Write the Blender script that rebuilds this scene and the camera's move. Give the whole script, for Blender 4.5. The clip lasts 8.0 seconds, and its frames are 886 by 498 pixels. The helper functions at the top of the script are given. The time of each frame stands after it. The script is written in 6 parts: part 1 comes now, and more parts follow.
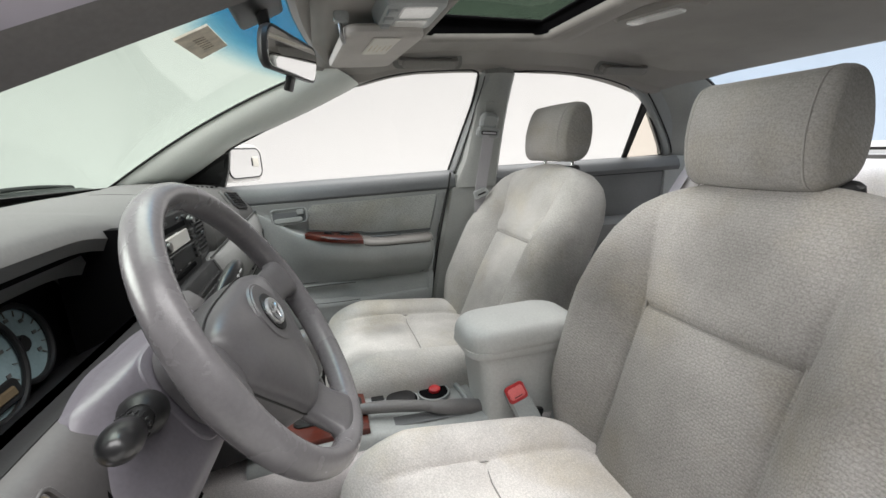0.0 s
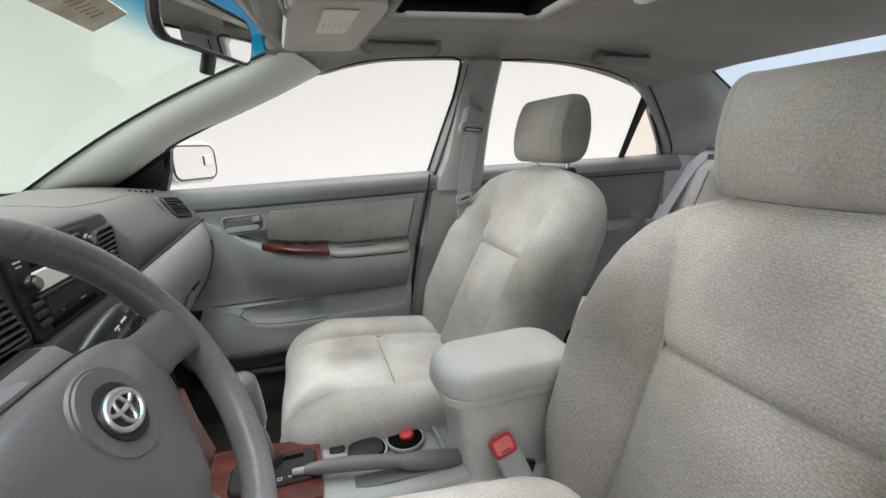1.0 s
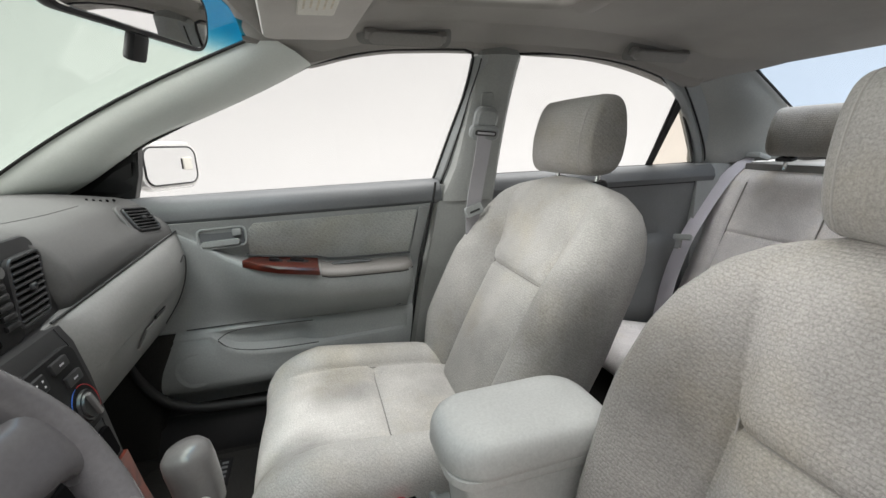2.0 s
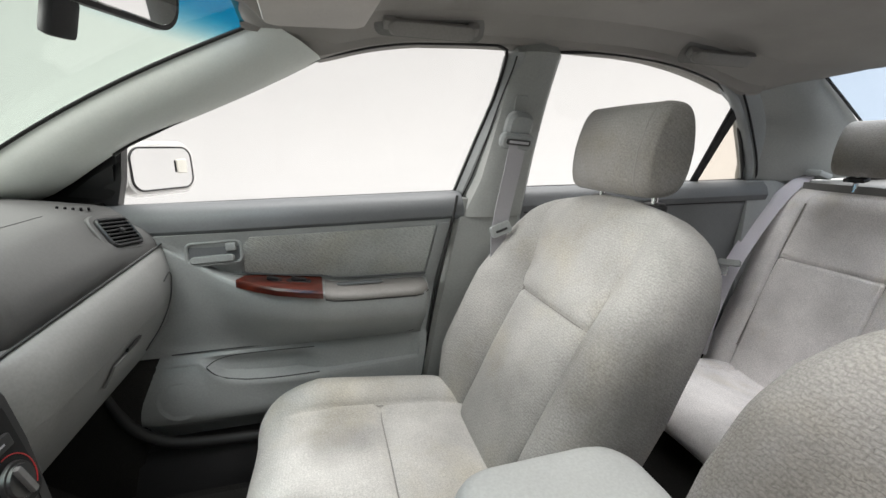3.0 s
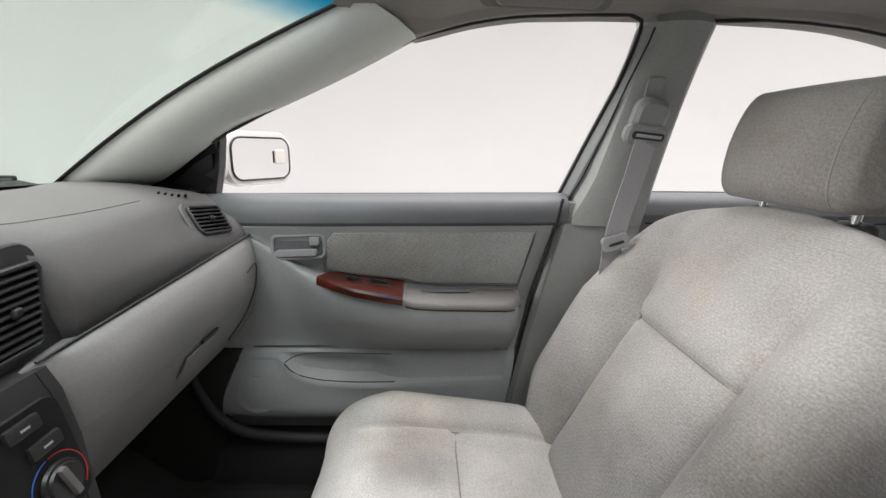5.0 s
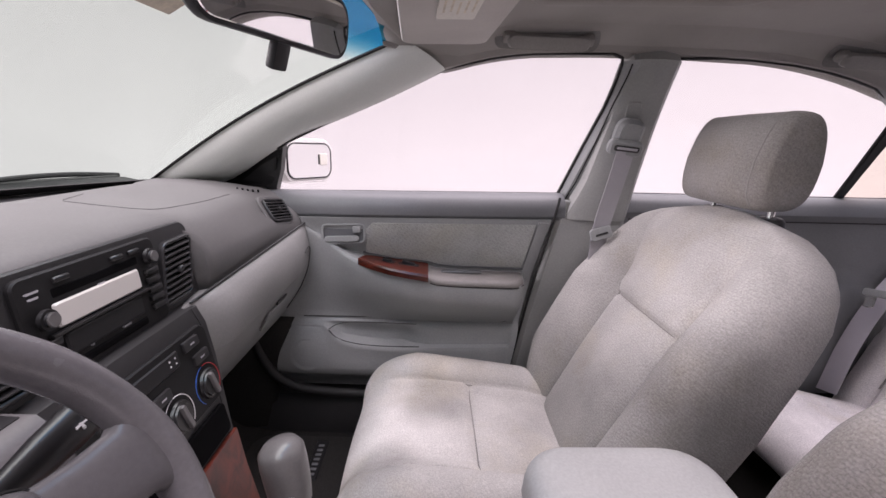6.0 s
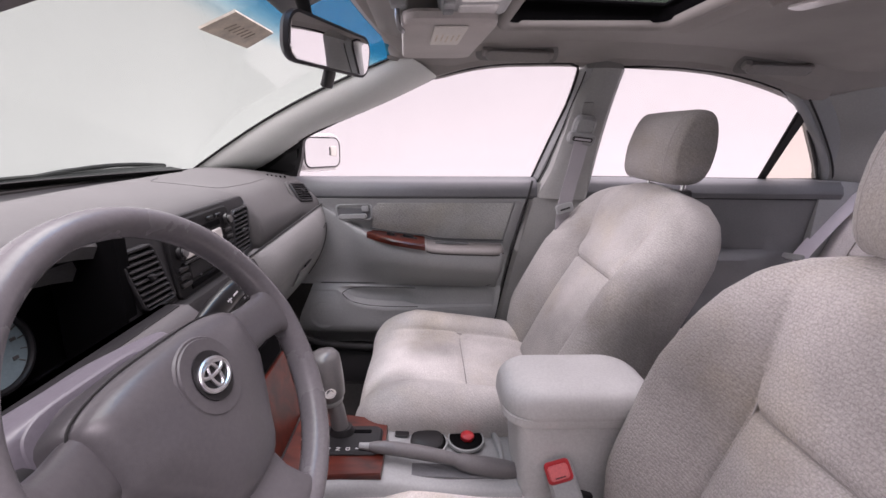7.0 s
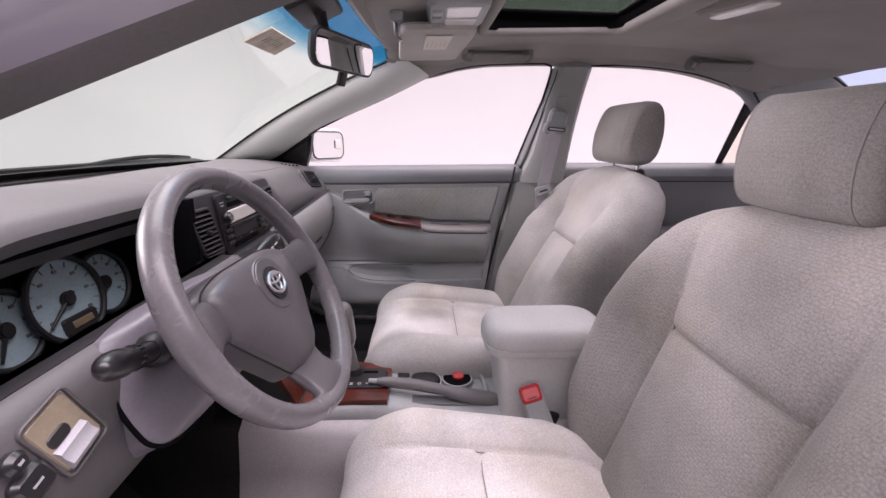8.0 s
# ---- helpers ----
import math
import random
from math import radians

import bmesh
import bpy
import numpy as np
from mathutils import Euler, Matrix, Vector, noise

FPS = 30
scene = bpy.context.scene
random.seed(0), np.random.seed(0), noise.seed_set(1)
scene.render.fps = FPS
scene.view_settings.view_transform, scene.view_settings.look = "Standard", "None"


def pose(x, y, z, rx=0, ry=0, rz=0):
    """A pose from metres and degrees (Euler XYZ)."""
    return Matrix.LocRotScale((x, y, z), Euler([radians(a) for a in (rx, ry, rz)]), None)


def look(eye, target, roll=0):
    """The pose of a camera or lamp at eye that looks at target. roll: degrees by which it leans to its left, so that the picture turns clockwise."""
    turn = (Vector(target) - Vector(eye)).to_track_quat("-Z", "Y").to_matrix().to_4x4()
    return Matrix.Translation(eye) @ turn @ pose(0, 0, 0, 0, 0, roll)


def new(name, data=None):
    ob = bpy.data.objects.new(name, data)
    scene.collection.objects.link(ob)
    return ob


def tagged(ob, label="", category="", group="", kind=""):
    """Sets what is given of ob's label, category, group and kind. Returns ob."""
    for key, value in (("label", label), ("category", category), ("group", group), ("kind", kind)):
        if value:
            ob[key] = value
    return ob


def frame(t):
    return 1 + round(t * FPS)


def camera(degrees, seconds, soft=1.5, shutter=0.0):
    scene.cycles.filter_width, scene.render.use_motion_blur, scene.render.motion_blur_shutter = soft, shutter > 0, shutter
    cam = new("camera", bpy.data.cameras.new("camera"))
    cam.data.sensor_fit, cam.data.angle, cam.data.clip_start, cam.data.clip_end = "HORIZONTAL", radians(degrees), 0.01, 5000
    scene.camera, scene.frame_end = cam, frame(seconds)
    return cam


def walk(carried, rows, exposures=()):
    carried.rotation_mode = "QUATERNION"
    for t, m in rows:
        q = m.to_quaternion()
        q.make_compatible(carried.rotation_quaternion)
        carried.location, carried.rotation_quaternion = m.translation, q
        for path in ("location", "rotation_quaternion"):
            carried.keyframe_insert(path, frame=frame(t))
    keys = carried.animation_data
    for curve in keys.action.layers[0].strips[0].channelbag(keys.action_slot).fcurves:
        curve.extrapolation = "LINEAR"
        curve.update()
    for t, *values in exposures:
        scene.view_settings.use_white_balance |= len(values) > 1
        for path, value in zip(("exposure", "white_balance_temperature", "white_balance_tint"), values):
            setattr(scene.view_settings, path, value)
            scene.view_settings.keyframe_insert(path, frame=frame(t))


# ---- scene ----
cam = camera(93.2, 8.0)
PATH = [
    (0, (-0.482, -0.855, 1.02), (0.066, 1.013, 0.56), -1.9),
    (0.5, (-0.441, -0.779, 1.024), (0.142, 1.075, 0.552), -2),
    (1, (-0.401, -0.698, 1.029), (0.196, 1.148, 0.547), -1.6),
    (1.5, (-0.362, -0.618, 1.033), (0.219, 1.234, 0.55), -1.4),
    (2.8, (-0.344, -0.422, 1.063), (0.209, 1.437, 0.57), 0.6),
    (3, (-0.337, -0.392, 1.061), (0.197, 1.475, 0.582), 0.8),
    (3.5, (-0.308, -0.325, 1.058), (0.13, 1.566, 0.577), 0.9),
    (4, (-0.293, -0.273, 1.059), (0.027, 1.642, 0.577), 1.1),
    (4.5, (-0.299, -0.242, 1.05), (-0.116, 1.688, 0.56), 1.2),
    (4.7, (-0.3, -0.245, 1.046), (-0.172, 1.689, 0.556), 1.2),
    (5.8, (-0.346, -0.425, 1.06), (-0.284, 1.515, 0.578), 2.4),
    (6, (-0.347, -0.473, 1.067), (-0.288, 1.465, 0.574), 2.5),
    (6.5, (-0.353, -0.612, 1.059), (-0.276, 1.324, 0.563), 2.4),
    (7, (-0.355, -0.716, 1.064), (-0.262, 1.214, 0.547), 2),
    (7.5, (-0.343, -0.807, 1.057), (-0.244, 1.12, 0.53), 1.6),
    (8, (-0.351, -0.906, 1.04), (-0.245, 1.022, 0.521), 1.3),
]
walk(cam, [(t, look(eye, target, roll)) for t, eye, target, roll in PATH],
     exposures=[(0, 0.15, 6500, 10), (1.5, 0.13, 6500, 10), (3.0, 0.17, 6500, 10), (4.0, 0.12, 6500, 10), (4.6, 0.05, 6500, 10), (5.8, 0.08, 6500, 30), (6.5, 0.12, 6500, 32), (8, 0.13, 6500, 35)])

# ---- light: a white photo studio, with two unseen soft lamps added overhead and ahead ----
world = bpy.data.worlds.new("studio_air")
scene.world = world
world.use_nodes = True
world.node_tree.nodes["Background"].inputs[0].default_value = (1.0, 1.0, 1.0, 1)
world.node_tree.nodes["Background"].inputs[1].default_value = 0.72
# The second lamp is an added fill for forward-facing cloth.
for at, aim, size, watts in (((0.5, -0.1, 4.8), (0.6, -0.09, 0), (6.6, 6.0), 835.0), ((-5.2, -0.2, 2.5), (0.0, 0.0, 0.9), (3.0, 1.8), 230.0)):
    panel = new("added_soft_lamp", bpy.data.lights.new("added_soft_lamp", "AREA"))
    panel.data.shape, panel.data.size, panel.data.size_y = "RECTANGLE", size[0], size[1]
    panel.data.energy, panel.data.color = watts, (1.0, 0.985, 0.965)
    panel.matrix_world = look(at, aim)

# ---- materials ----


def node(nt, kind, **values):
    n = nt.nodes.new(kind)
    for key, value in values.items():
        n.inputs[key.replace("_", " ")].default_value = value
    return n


def surface(name, base, rough=0.6, metal=0.0, var=0.1, vscale=5.0, grain=0.06, gscale=240.0, bump=0.15, bscale=500.0,
            coat=0.0, spec=0.5, depth=0.002, sheen=0.0):
    m = bpy.data.materials.new(name)
    m.use_nodes = True
    nt = m.node_tree
    b = nt.nodes["Principled BSDF"]
    co = nt.nodes.new("ShaderNodeTexCoord").outputs["Object"]
    big, fine = node(nt, "ShaderNodeTexNoise", Scale=vscale, Detail=5.0), node(nt, "ShaderNodeTexNoise", Scale=gscale, Detail=2.0)
    nt.links.new(co, big.inputs["Vector"])
    nt.links.new(co, fine.inputs["Vector"])
    shade = nt.nodes.new("ShaderNodeMapRange")
    shade.inputs["From Min"].default_value, shade.inputs["From Max"].default_value = 0.3, 0.7
    shade.inputs["To Min"].default_value, shade.inputs["To Max"].default_value = 1 - var, 1 + var
    nt.links.new(big.outputs["Fac"], shade.inputs["Value"])
    fin = nt.nodes.new("ShaderNodeMapRange")
    fin.inputs["From Min"].default_value, fin.inputs["From Max"].default_value = 0.3, 0.7
    fin.inputs["To Min"].default_value, fin.inputs["To Max"].default_value = 1 - grain, 1 + grain
    nt.links.new(fine.outputs["Fac"], fin.inputs["Value"])
    both = nt.nodes.new("ShaderNodeMath")
    both.operation = "MULTIPLY"
    nt.links.new(shade.outputs[0], both.inputs[0])
    nt.links.new(fin.outputs[0], both.inputs[1])
    tint = nt.nodes.new("ShaderNodeVectorMath")
    tint.operation = "SCALE"
    tint.inputs[0].default_value = base
    nt.links.new(both.outputs[0], tint.inputs["Scale"])
    nt.links.new(tint.outputs[0], b.inputs["Base Color"])
    rr = nt.nodes.new("ShaderNodeMapRange")
    rr.inputs["To Min"].default_value, rr.inputs["To Max"].default_value = rough * 0.85, min(1, rough * 1.15)
    nt.links.new(big.outputs["Fac"], rr.inputs["Value"])
    nt.links.new(rr.outputs[0], b.inputs["Roughness"])
    b.inputs["Metallic"].default_value, b.inputs["Coat Weight"].default_value = metal, coat
    b.inputs["Specular IOR Level"].default_value, b.inputs["Sheen Weight"].default_value = spec, sheen
    b.inputs["Coat Roughness"].default_value = 0.08
    if bump:
        tex = node(nt, "ShaderNodeTexNoise", Scale=bscale, Detail=3.0)
        nt.links.new(co, tex.inputs["Vector"])
        bp = node(nt, "ShaderNodeBump", Strength=bump, Distance=depth)
        nt.links.new(tex.outputs["Fac"], bp.inputs["Height"])
        nt.links.new(bp.outputs[0], b.inputs["Normal"])
    return m


def fabric(name, base, cell=160.0, strength=0.35, stretch=(1.0, 1.0, 1.0), edge=0.85, spots=()):
    """Velour with a fine woven chain pattern, worn unevenly."""
    m = surface(name, base, rough=0.92, var=0.19, vscale=6.0, grain=0.17, gscale=420, bump=0, spec=0.2, sheen=0.12)
    nt = m.node_tree
    b = nt.nodes["Principled BSDF"]
    co = nt.nodes["Texture Coordinate"].outputs["Object"]
    warp = node(nt, "ShaderNodeTexNoise", Scale=130.0, Detail=2.0)
    nt.links.new(co, warp.inputs["Vector"])
    off = nt.nodes.new("ShaderNodeVectorMath")
    off.operation = "SCALE"
    off.inputs["Scale"].default_value = 0.0078
    nt.links.new(warp.outputs["Color"], off.inputs[0])
    add = nt.nodes.new("ShaderNodeVectorMath")
    nt.links.new(co, add.inputs[0])
    nt.links.new(off.outputs[0], add.inputs[1])
    mp = nt.nodes.new("ShaderNodeMapping")
    mp.inputs["Scale"].default_value = stretch
    nt.links.new(add.outputs[0], mp.inputs["Vector"])
    sep = nt.nodes.new("ShaderNodeSeparateXYZ")
    nt.links.new(mp.outputs[0], sep.inputs[0])
    rise = nt.nodes.new("ShaderNodeMath")
    rise.operation, rise.inputs[1].default_value = "MULTIPLY_ADD", 0.75
    nt.links.new(sep.outputs["X"], rise.inputs[0])
    nt.links.new(sep.outputs["Z"], rise.inputs[2])
    side = nt.nodes.new("ShaderNodeMath")
    side.operation, side.inputs[1].default_value = "MULTIPLY_ADD", 0.25
    nt.links.new(sep.outputs["X"], side.inputs[0])
    nt.links.new(sep.outputs["Y"], side.inputs[2])
    flat = nt.nodes.new("ShaderNodeCombineXYZ")
    nt.links.new(side.outputs[0], flat.inputs["X"])
    nt.links.new(rise.outputs[0], flat.inputs["Y"])
    cells = nt.nodes.new("ShaderNodeTexBrick")
    cells.offset = 0.5
    for key, value in (("Scale", 1.0), ("Mortar Size", 0.36 / cell), ("Mortar Smooth", 1.0), ("Brick Width", 1.9 / cell), ("Row Height", 1.15 / cell)):
        cells.inputs[key].default_value = value
    nt.links.new(flat.outputs[0], cells.inputs["Vector"])
    line = nt.nodes.new("ShaderNodeMapRange")
    line.inputs["To Min"].default_value, line.inputs["To Max"].default_value = 1.0, 0.0
    nt.links.new(cells.outputs["Fac"], line.inputs["Value"])
    tone = nt.nodes.new("ShaderNodeMapRange")
    tone.inputs["To Min"].default_value = edge
    nt.links.new(line.outputs[0], tone.inputs["Value"])
    mul = nt.nodes.new("ShaderNodeVectorMath")
    mul.operation = "SCALE"
    src = b.inputs["Base Color"].links[0].from_socket
    nt.links.new(src, mul.inputs[0])
    nt.links.new(tone.outputs[0], mul.inputs["Scale"])
    blot = node(nt, "ShaderNodeTexNoise", Scale=4.5, Detail=5.0, Roughness=0.6)
    nt.links.new(co, blot.inputs["Vector"])
    soil = nt.nodes.new("ShaderNodeValToRGB")
    soil.color_ramp.elements[0].position, soil.color_ramp.elements[0].color = 0.50, (1, 1, 1, 1)
    soil.color_ramp.elements[1].position, soil.color_ramp.elements[1].color = 0.74, (0.94, 0.90, 0.80, 1)
    nt.links.new(blot.outputs["Fac"], soil.inputs[0])
    dirty = nt.nodes.new("ShaderNodeVectorMath")
    dirty.operation = "MULTIPLY"
    nt.links.new(mul.outputs[0], dirty.inputs[0])
    nt.links.new(soil.outputs[0], dirty.inputs[1])
    last = dirty.outputs[0]
    if spots:
        drift = node(nt, "ShaderNodeTexNoise", Scale=9.0, Detail=4.0)
        nt.links.new(co, drift.inputs["Vector"])
        shift = nt.nodes.new("ShaderNodeVectorMath")
        shift.operation = "MULTIPLY_ADD"
        shift.inputs[1].default_value = (0.12, 0.12, 0.12)
        nt.links.new(drift.outputs["Color"], shift.inputs[0])
        nt.links.new(co, shift.inputs[2])
        # Each spot darkens the cloth: stains, and one patch of painted shade.
        for x, y, z, r, much in spots:
            far = nt.nodes.new("ShaderNodeVectorMath")
            far.operation = "DISTANCE"
            far.inputs[1].default_value = (x + 0.06, y + 0.06, z + 0.06)
            nt.links.new(shift.outputs[0], far.inputs[0])
            fade = nt.nodes.new("ShaderNodeMapRange")
            fade.interpolation_type = "SMOOTHSTEP"
            fade.inputs["From Min"].default_value, fade.inputs["From Max"].default_value = r * 0.15, r
            fade.inputs["To Min"].default_value, fade.inputs["To Max"].default_value = 1 - much, 1.0
            nt.links.new(far.outputs["Value"], fade.inputs["Value"])
            worn = nt.nodes.new("ShaderNodeVectorMath")
            worn.operation = "SCALE"
            nt.links.new(last, worn.inputs[0])
            nt.links.new(fade.outputs[0], worn.inputs["Scale"])
            last = worn.outputs[0]
    nt.links.new(last, b.inputs["Base Color"])
    pile = node(nt, "ShaderNodeTexNoise", Scale=1400.0, Detail=2.0)
    nt.links.new(co, pile.inputs["Vector"])
    b1 = node(nt, "ShaderNodeBump", Strength=0.25, Distance=0.001)
    nt.links.new(pile.outputs["Fac"], b1.inputs["Height"])
    b2 = node(nt, "ShaderNodeBump", Strength=strength, Distance=0.0024)
    nt.links.new(line.outputs[0], b2.inputs["Height"])
    nt.links.new(b1.outputs[0], b2.inputs["Normal"])
    nt.links.new(b2.outputs[0], b.inputs["Normal"])
    return m


def wood(name):
    m = surface(name, (0.16, 0.035, 0.018), rough=0.34, coat=0.25, bump=0, var=0.1)
    nt = m.node_tree
    b = nt.nodes["Principled BSDF"]
    co = nt.nodes["Texture Coordinate"].outputs["Object"]
    mp = nt.nodes.new("ShaderNodeMapping")
    mp.inputs["Scale"].default_value = (9, 24, 24)
    nt.links.new(co, mp.inputs["Vector"])
    grainy = node(nt, "ShaderNodeTexNoise", Scale=1.3, Detail=6.0, Distortion=0.9)
    nt.links.new(mp.outputs[0], grainy.inputs["Vector"])
    ramp = nt.nodes.new("ShaderNodeValToRGB")
    ramp.color_ramp.elements[0].position, ramp.color_ramp.elements[0].color = 0.30, (0.030, 0.006, 0.004, 1)
    ramp.color_ramp.elements[1].position, ramp.color_ramp.elements[1].color = 0.72, (0.135, 0.024, 0.012, 1)
    nt.links.new(grainy.outputs["Fac"], ramp.inputs[0])
    nt.links.new(ramp.outputs[0], b.inputs["Base Color"])
    return m


def glass(name, tint, band=None):
    """Thin pane: tinted see-through, with a mirror gloss by Fresnel. band: heights between which a shade colour comes in."""
    m = bpy.data.materials.new(name)
    m.use_nodes = True
    nt = m.node_tree
    nt.nodes.remove(nt.nodes["Principled BSDF"])
    clear, gloss, mix = nt.nodes.new("ShaderNodeBsdfTransparent"), nt.nodes.new("ShaderNodeBsdfGlossy"), nt.nodes.new("ShaderNodeMixShader")
    clear.inputs[0].default_value = (*tint, 1)
    gloss.inputs["Roughness"].default_value = 0.02
    lw = node(nt, "ShaderNodeLayerWeight", Blend=0.5)
    pw = nt.nodes.new("ShaderNodeMath")
    pw.operation, pw.inputs[1].default_value = "POWER", 4.0
    nt.links.new(lw.outputs["Facing"], pw.inputs[0])
    fr = nt.nodes.new("ShaderNodeMapRange")
    fr.inputs["To Min"].default_value, fr.inputs["To Max"].default_value = 0.02, 0.3
    nt.links.new(pw.outputs[0], fr.inputs["Value"])
    if band:
        co = nt.nodes.new("ShaderNodeTexCoord")
        sep = nt.nodes.new("ShaderNodeSeparateXYZ")
        nt.links.new(co.outputs["Object"], sep.inputs[0])
        rng = nt.nodes.new("ShaderNodeMapRange")
        rng.interpolation_type = "SMOOTHSTEP"
        rng.inputs["From Min"].default_value, rng.inputs["From Max"].default_value = band[0], band[1]
        nt.links.new(sep.outputs["Z"], rng.inputs["Value"])
        mx = nt.nodes.new("ShaderNodeMix")
        mx.data_type = "RGBA"
        mx.inputs["A"].default_value, mx.inputs["B"].default_value = (*tint, 1), (*band[2], 1)
        nt.links.new(rng.outputs[0], mx.inputs["Factor"])
        nt.links.new(mx.outputs["Result"], clear.inputs[0])
    nt.links.new(fr.outputs[0], mix.inputs[0])
    nt.links.new(clear.outputs[0], mix.inputs[1])
    nt.links.new(gloss.outputs[0], mix.inputs[2])
    nt.links.new(mix.outputs[0], nt.nodes["Material Output"].inputs[0])
    return m


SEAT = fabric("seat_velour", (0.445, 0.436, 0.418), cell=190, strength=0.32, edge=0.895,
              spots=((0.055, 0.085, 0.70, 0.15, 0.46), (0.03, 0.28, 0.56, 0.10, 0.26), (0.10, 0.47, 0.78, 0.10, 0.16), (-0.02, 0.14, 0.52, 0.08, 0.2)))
# Driver's cushion: light on its upward face put into a paler base.
SEAT_LIT = fabric("lit_seat_velour", (0.68, 0.65, 0.628), cell=200, strength=0.16, edge=0.945, spots=((-0.28, -0.22, 0.46, 0.12, 0.10), (-0.40, -0.42, 0.45, 0.10, 0.08)))
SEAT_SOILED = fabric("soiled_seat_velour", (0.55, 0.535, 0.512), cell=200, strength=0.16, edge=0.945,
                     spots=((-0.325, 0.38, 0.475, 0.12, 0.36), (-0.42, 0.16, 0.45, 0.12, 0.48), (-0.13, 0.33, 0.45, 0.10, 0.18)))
# The last spot puts the outer wing's shade into the cloth.
SEAT_WORN_SHADED = fabric("worn_shaded_seat_velour", (0.350, 0.337, 0.322), cell=185, strength=0.38, edge=0.86,
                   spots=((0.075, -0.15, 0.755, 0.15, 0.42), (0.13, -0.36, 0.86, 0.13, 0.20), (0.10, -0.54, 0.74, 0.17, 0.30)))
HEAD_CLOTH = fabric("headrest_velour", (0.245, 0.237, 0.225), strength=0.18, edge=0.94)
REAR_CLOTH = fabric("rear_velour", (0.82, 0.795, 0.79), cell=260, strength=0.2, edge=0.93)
DOOR_CLOTH = fabric("door_cloth", (0.44, 0.46, 0.445), cell=210, strength=0.5, edge=0.82)
SEAM = surface("seam_thread", (0.27, 0.26, 0.245), rough=0.9)
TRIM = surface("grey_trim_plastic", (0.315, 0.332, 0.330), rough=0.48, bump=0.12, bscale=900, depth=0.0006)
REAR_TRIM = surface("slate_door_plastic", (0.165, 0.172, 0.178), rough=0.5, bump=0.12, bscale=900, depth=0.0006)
TRIM_DARK = surface("slate_trim_vinyl", (0.125, 0.132, 0.138), rough=0.5, bump=0.15, bscale=900, depth=0.0006)
PILLAR_LIT = surface("lit_pillar_plastic", (0.75, 0.785, 0.74), rough=0.5, var=0.04, grain=0.02, bump=0.04, bscale=1000, depth=0.0005)
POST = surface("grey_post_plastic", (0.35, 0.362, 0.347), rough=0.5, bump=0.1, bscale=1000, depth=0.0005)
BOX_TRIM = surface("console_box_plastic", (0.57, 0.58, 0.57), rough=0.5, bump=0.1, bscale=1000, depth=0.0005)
DASH_TOP = surface("dash_pad_vinyl", (0.094, 0.094, 0.092), rough=0.55, bump=0.2, bscale=800, depth=0.0007)
DASH_LOW = surface("dash_lower_plastic", (0.21, 0.211, 0.206), rough=0.46, bump=0.12, bscale=900, depth=0.0005)
SHROUD = surface("lavender_shroud_plastic", (0.165, 0.155, 0.178), rough=0.33, bump=0.1, bscale=900, depth=0.0005)
PANEL_SHADED = surface("shaded_dash_plastic", (0.088, 0.084, 0.085), rough=0.46, bump=0.12, bscale=900, depth=0.0005)
PILLAR_SHADED = surface("shaded_pillar_cover", (0.102, 0.098, 0.096), rough=0.6, bump=0.1, bscale=900, depth=0.0005)
BEZEL = surface("charcoal_bezel", (0.023, 0.023, 0.024), rough=0.4, bump=0.1, bscale=900, depth=0.0005)
VISOR = surface("visor_cloth", (0.50, 0.478, 0.452), rough=0.95, grain=0.12, gscale=900, bump=0.3, bscale=1200, depth=0.001, spec=0.2)
LINER = surface("headliner_felt", (0.33, 0.317, 0.297), rough=0.95, grain=0.1, gscale=1200, bump=0.3, bscale=1500, depth=0.001, spec=0.2)
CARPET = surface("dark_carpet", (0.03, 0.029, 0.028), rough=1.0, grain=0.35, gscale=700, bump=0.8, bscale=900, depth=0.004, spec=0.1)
WORN_MAT = surface("worn_mat_pile", (0.20, 0.19, 0.19), rough=1.0, var=0.3, vscale=7, grain=0.3, gscale=800, bump=0.8, bscale=1000, depth=0.003, spec=0.1)
MAT = surface("floor_mat_pile", (0.04, 0.039, 0.037), rough=1.0, grain=0.3, gscale=800, bump=0.8, bscale=1000, depth=0.003, spec=0.1)
BLACK = surface("black_plastic", (0.018, 0.018, 0.019), rough=0.42, bump=0.05, spec=0.35)
RUBBER = surface("black_rubber", (0.012, 0.012, 0.012), rough=0.65)
VOID = surface("matt_black", (0.004, 0.004, 0.0045), rough=0.9, bump=0, spec=0.05)
LEATHER = surface("wheel_leather", (0.148, 0.142, 0.149), rough=0.27, bump=0.16, bscale=900, depth=0.0008, var=0.14, vscale=14)
HUB = surface("wheel_hub_vinyl", (0.104, 0.100, 0.105), rough=0.32, bump=0.2, bscale=1000, depth=0.0006)
CHROME = surface("chrome", (0.8, 0.8, 0.8), rough=0.12, metal=1.0, bump=0, var=0.03)
STEEL = surface("dark_steel", (0.25, 0.25, 0.25), rough=0.35, metal=1.0)
SILVER = surface("silver_mirror", (0.88, 0.88, 0.88), rough=0.015, metal=1.0, bump=0, var=0.0, grain=0.0)
WHITE_PAINT = surface("white_car_paint", (0.80, 0.79, 0.78), rough=0.25, coat=0.8, bump=0, var=0.02, grain=0.0)
FLOOR = surface("pale_studio_floor", (0.46, 0.452, 0.445), rough=0.7, var=0.08, vscale=0.8, grain=0.03, gscale=60, bump=0.05, bscale=120)
BODY = surface("lilac_body_paint", (0.30, 0.28, 0.33), rough=0.3, coat=0.6, bump=0, var=0.03, grain=0.0)
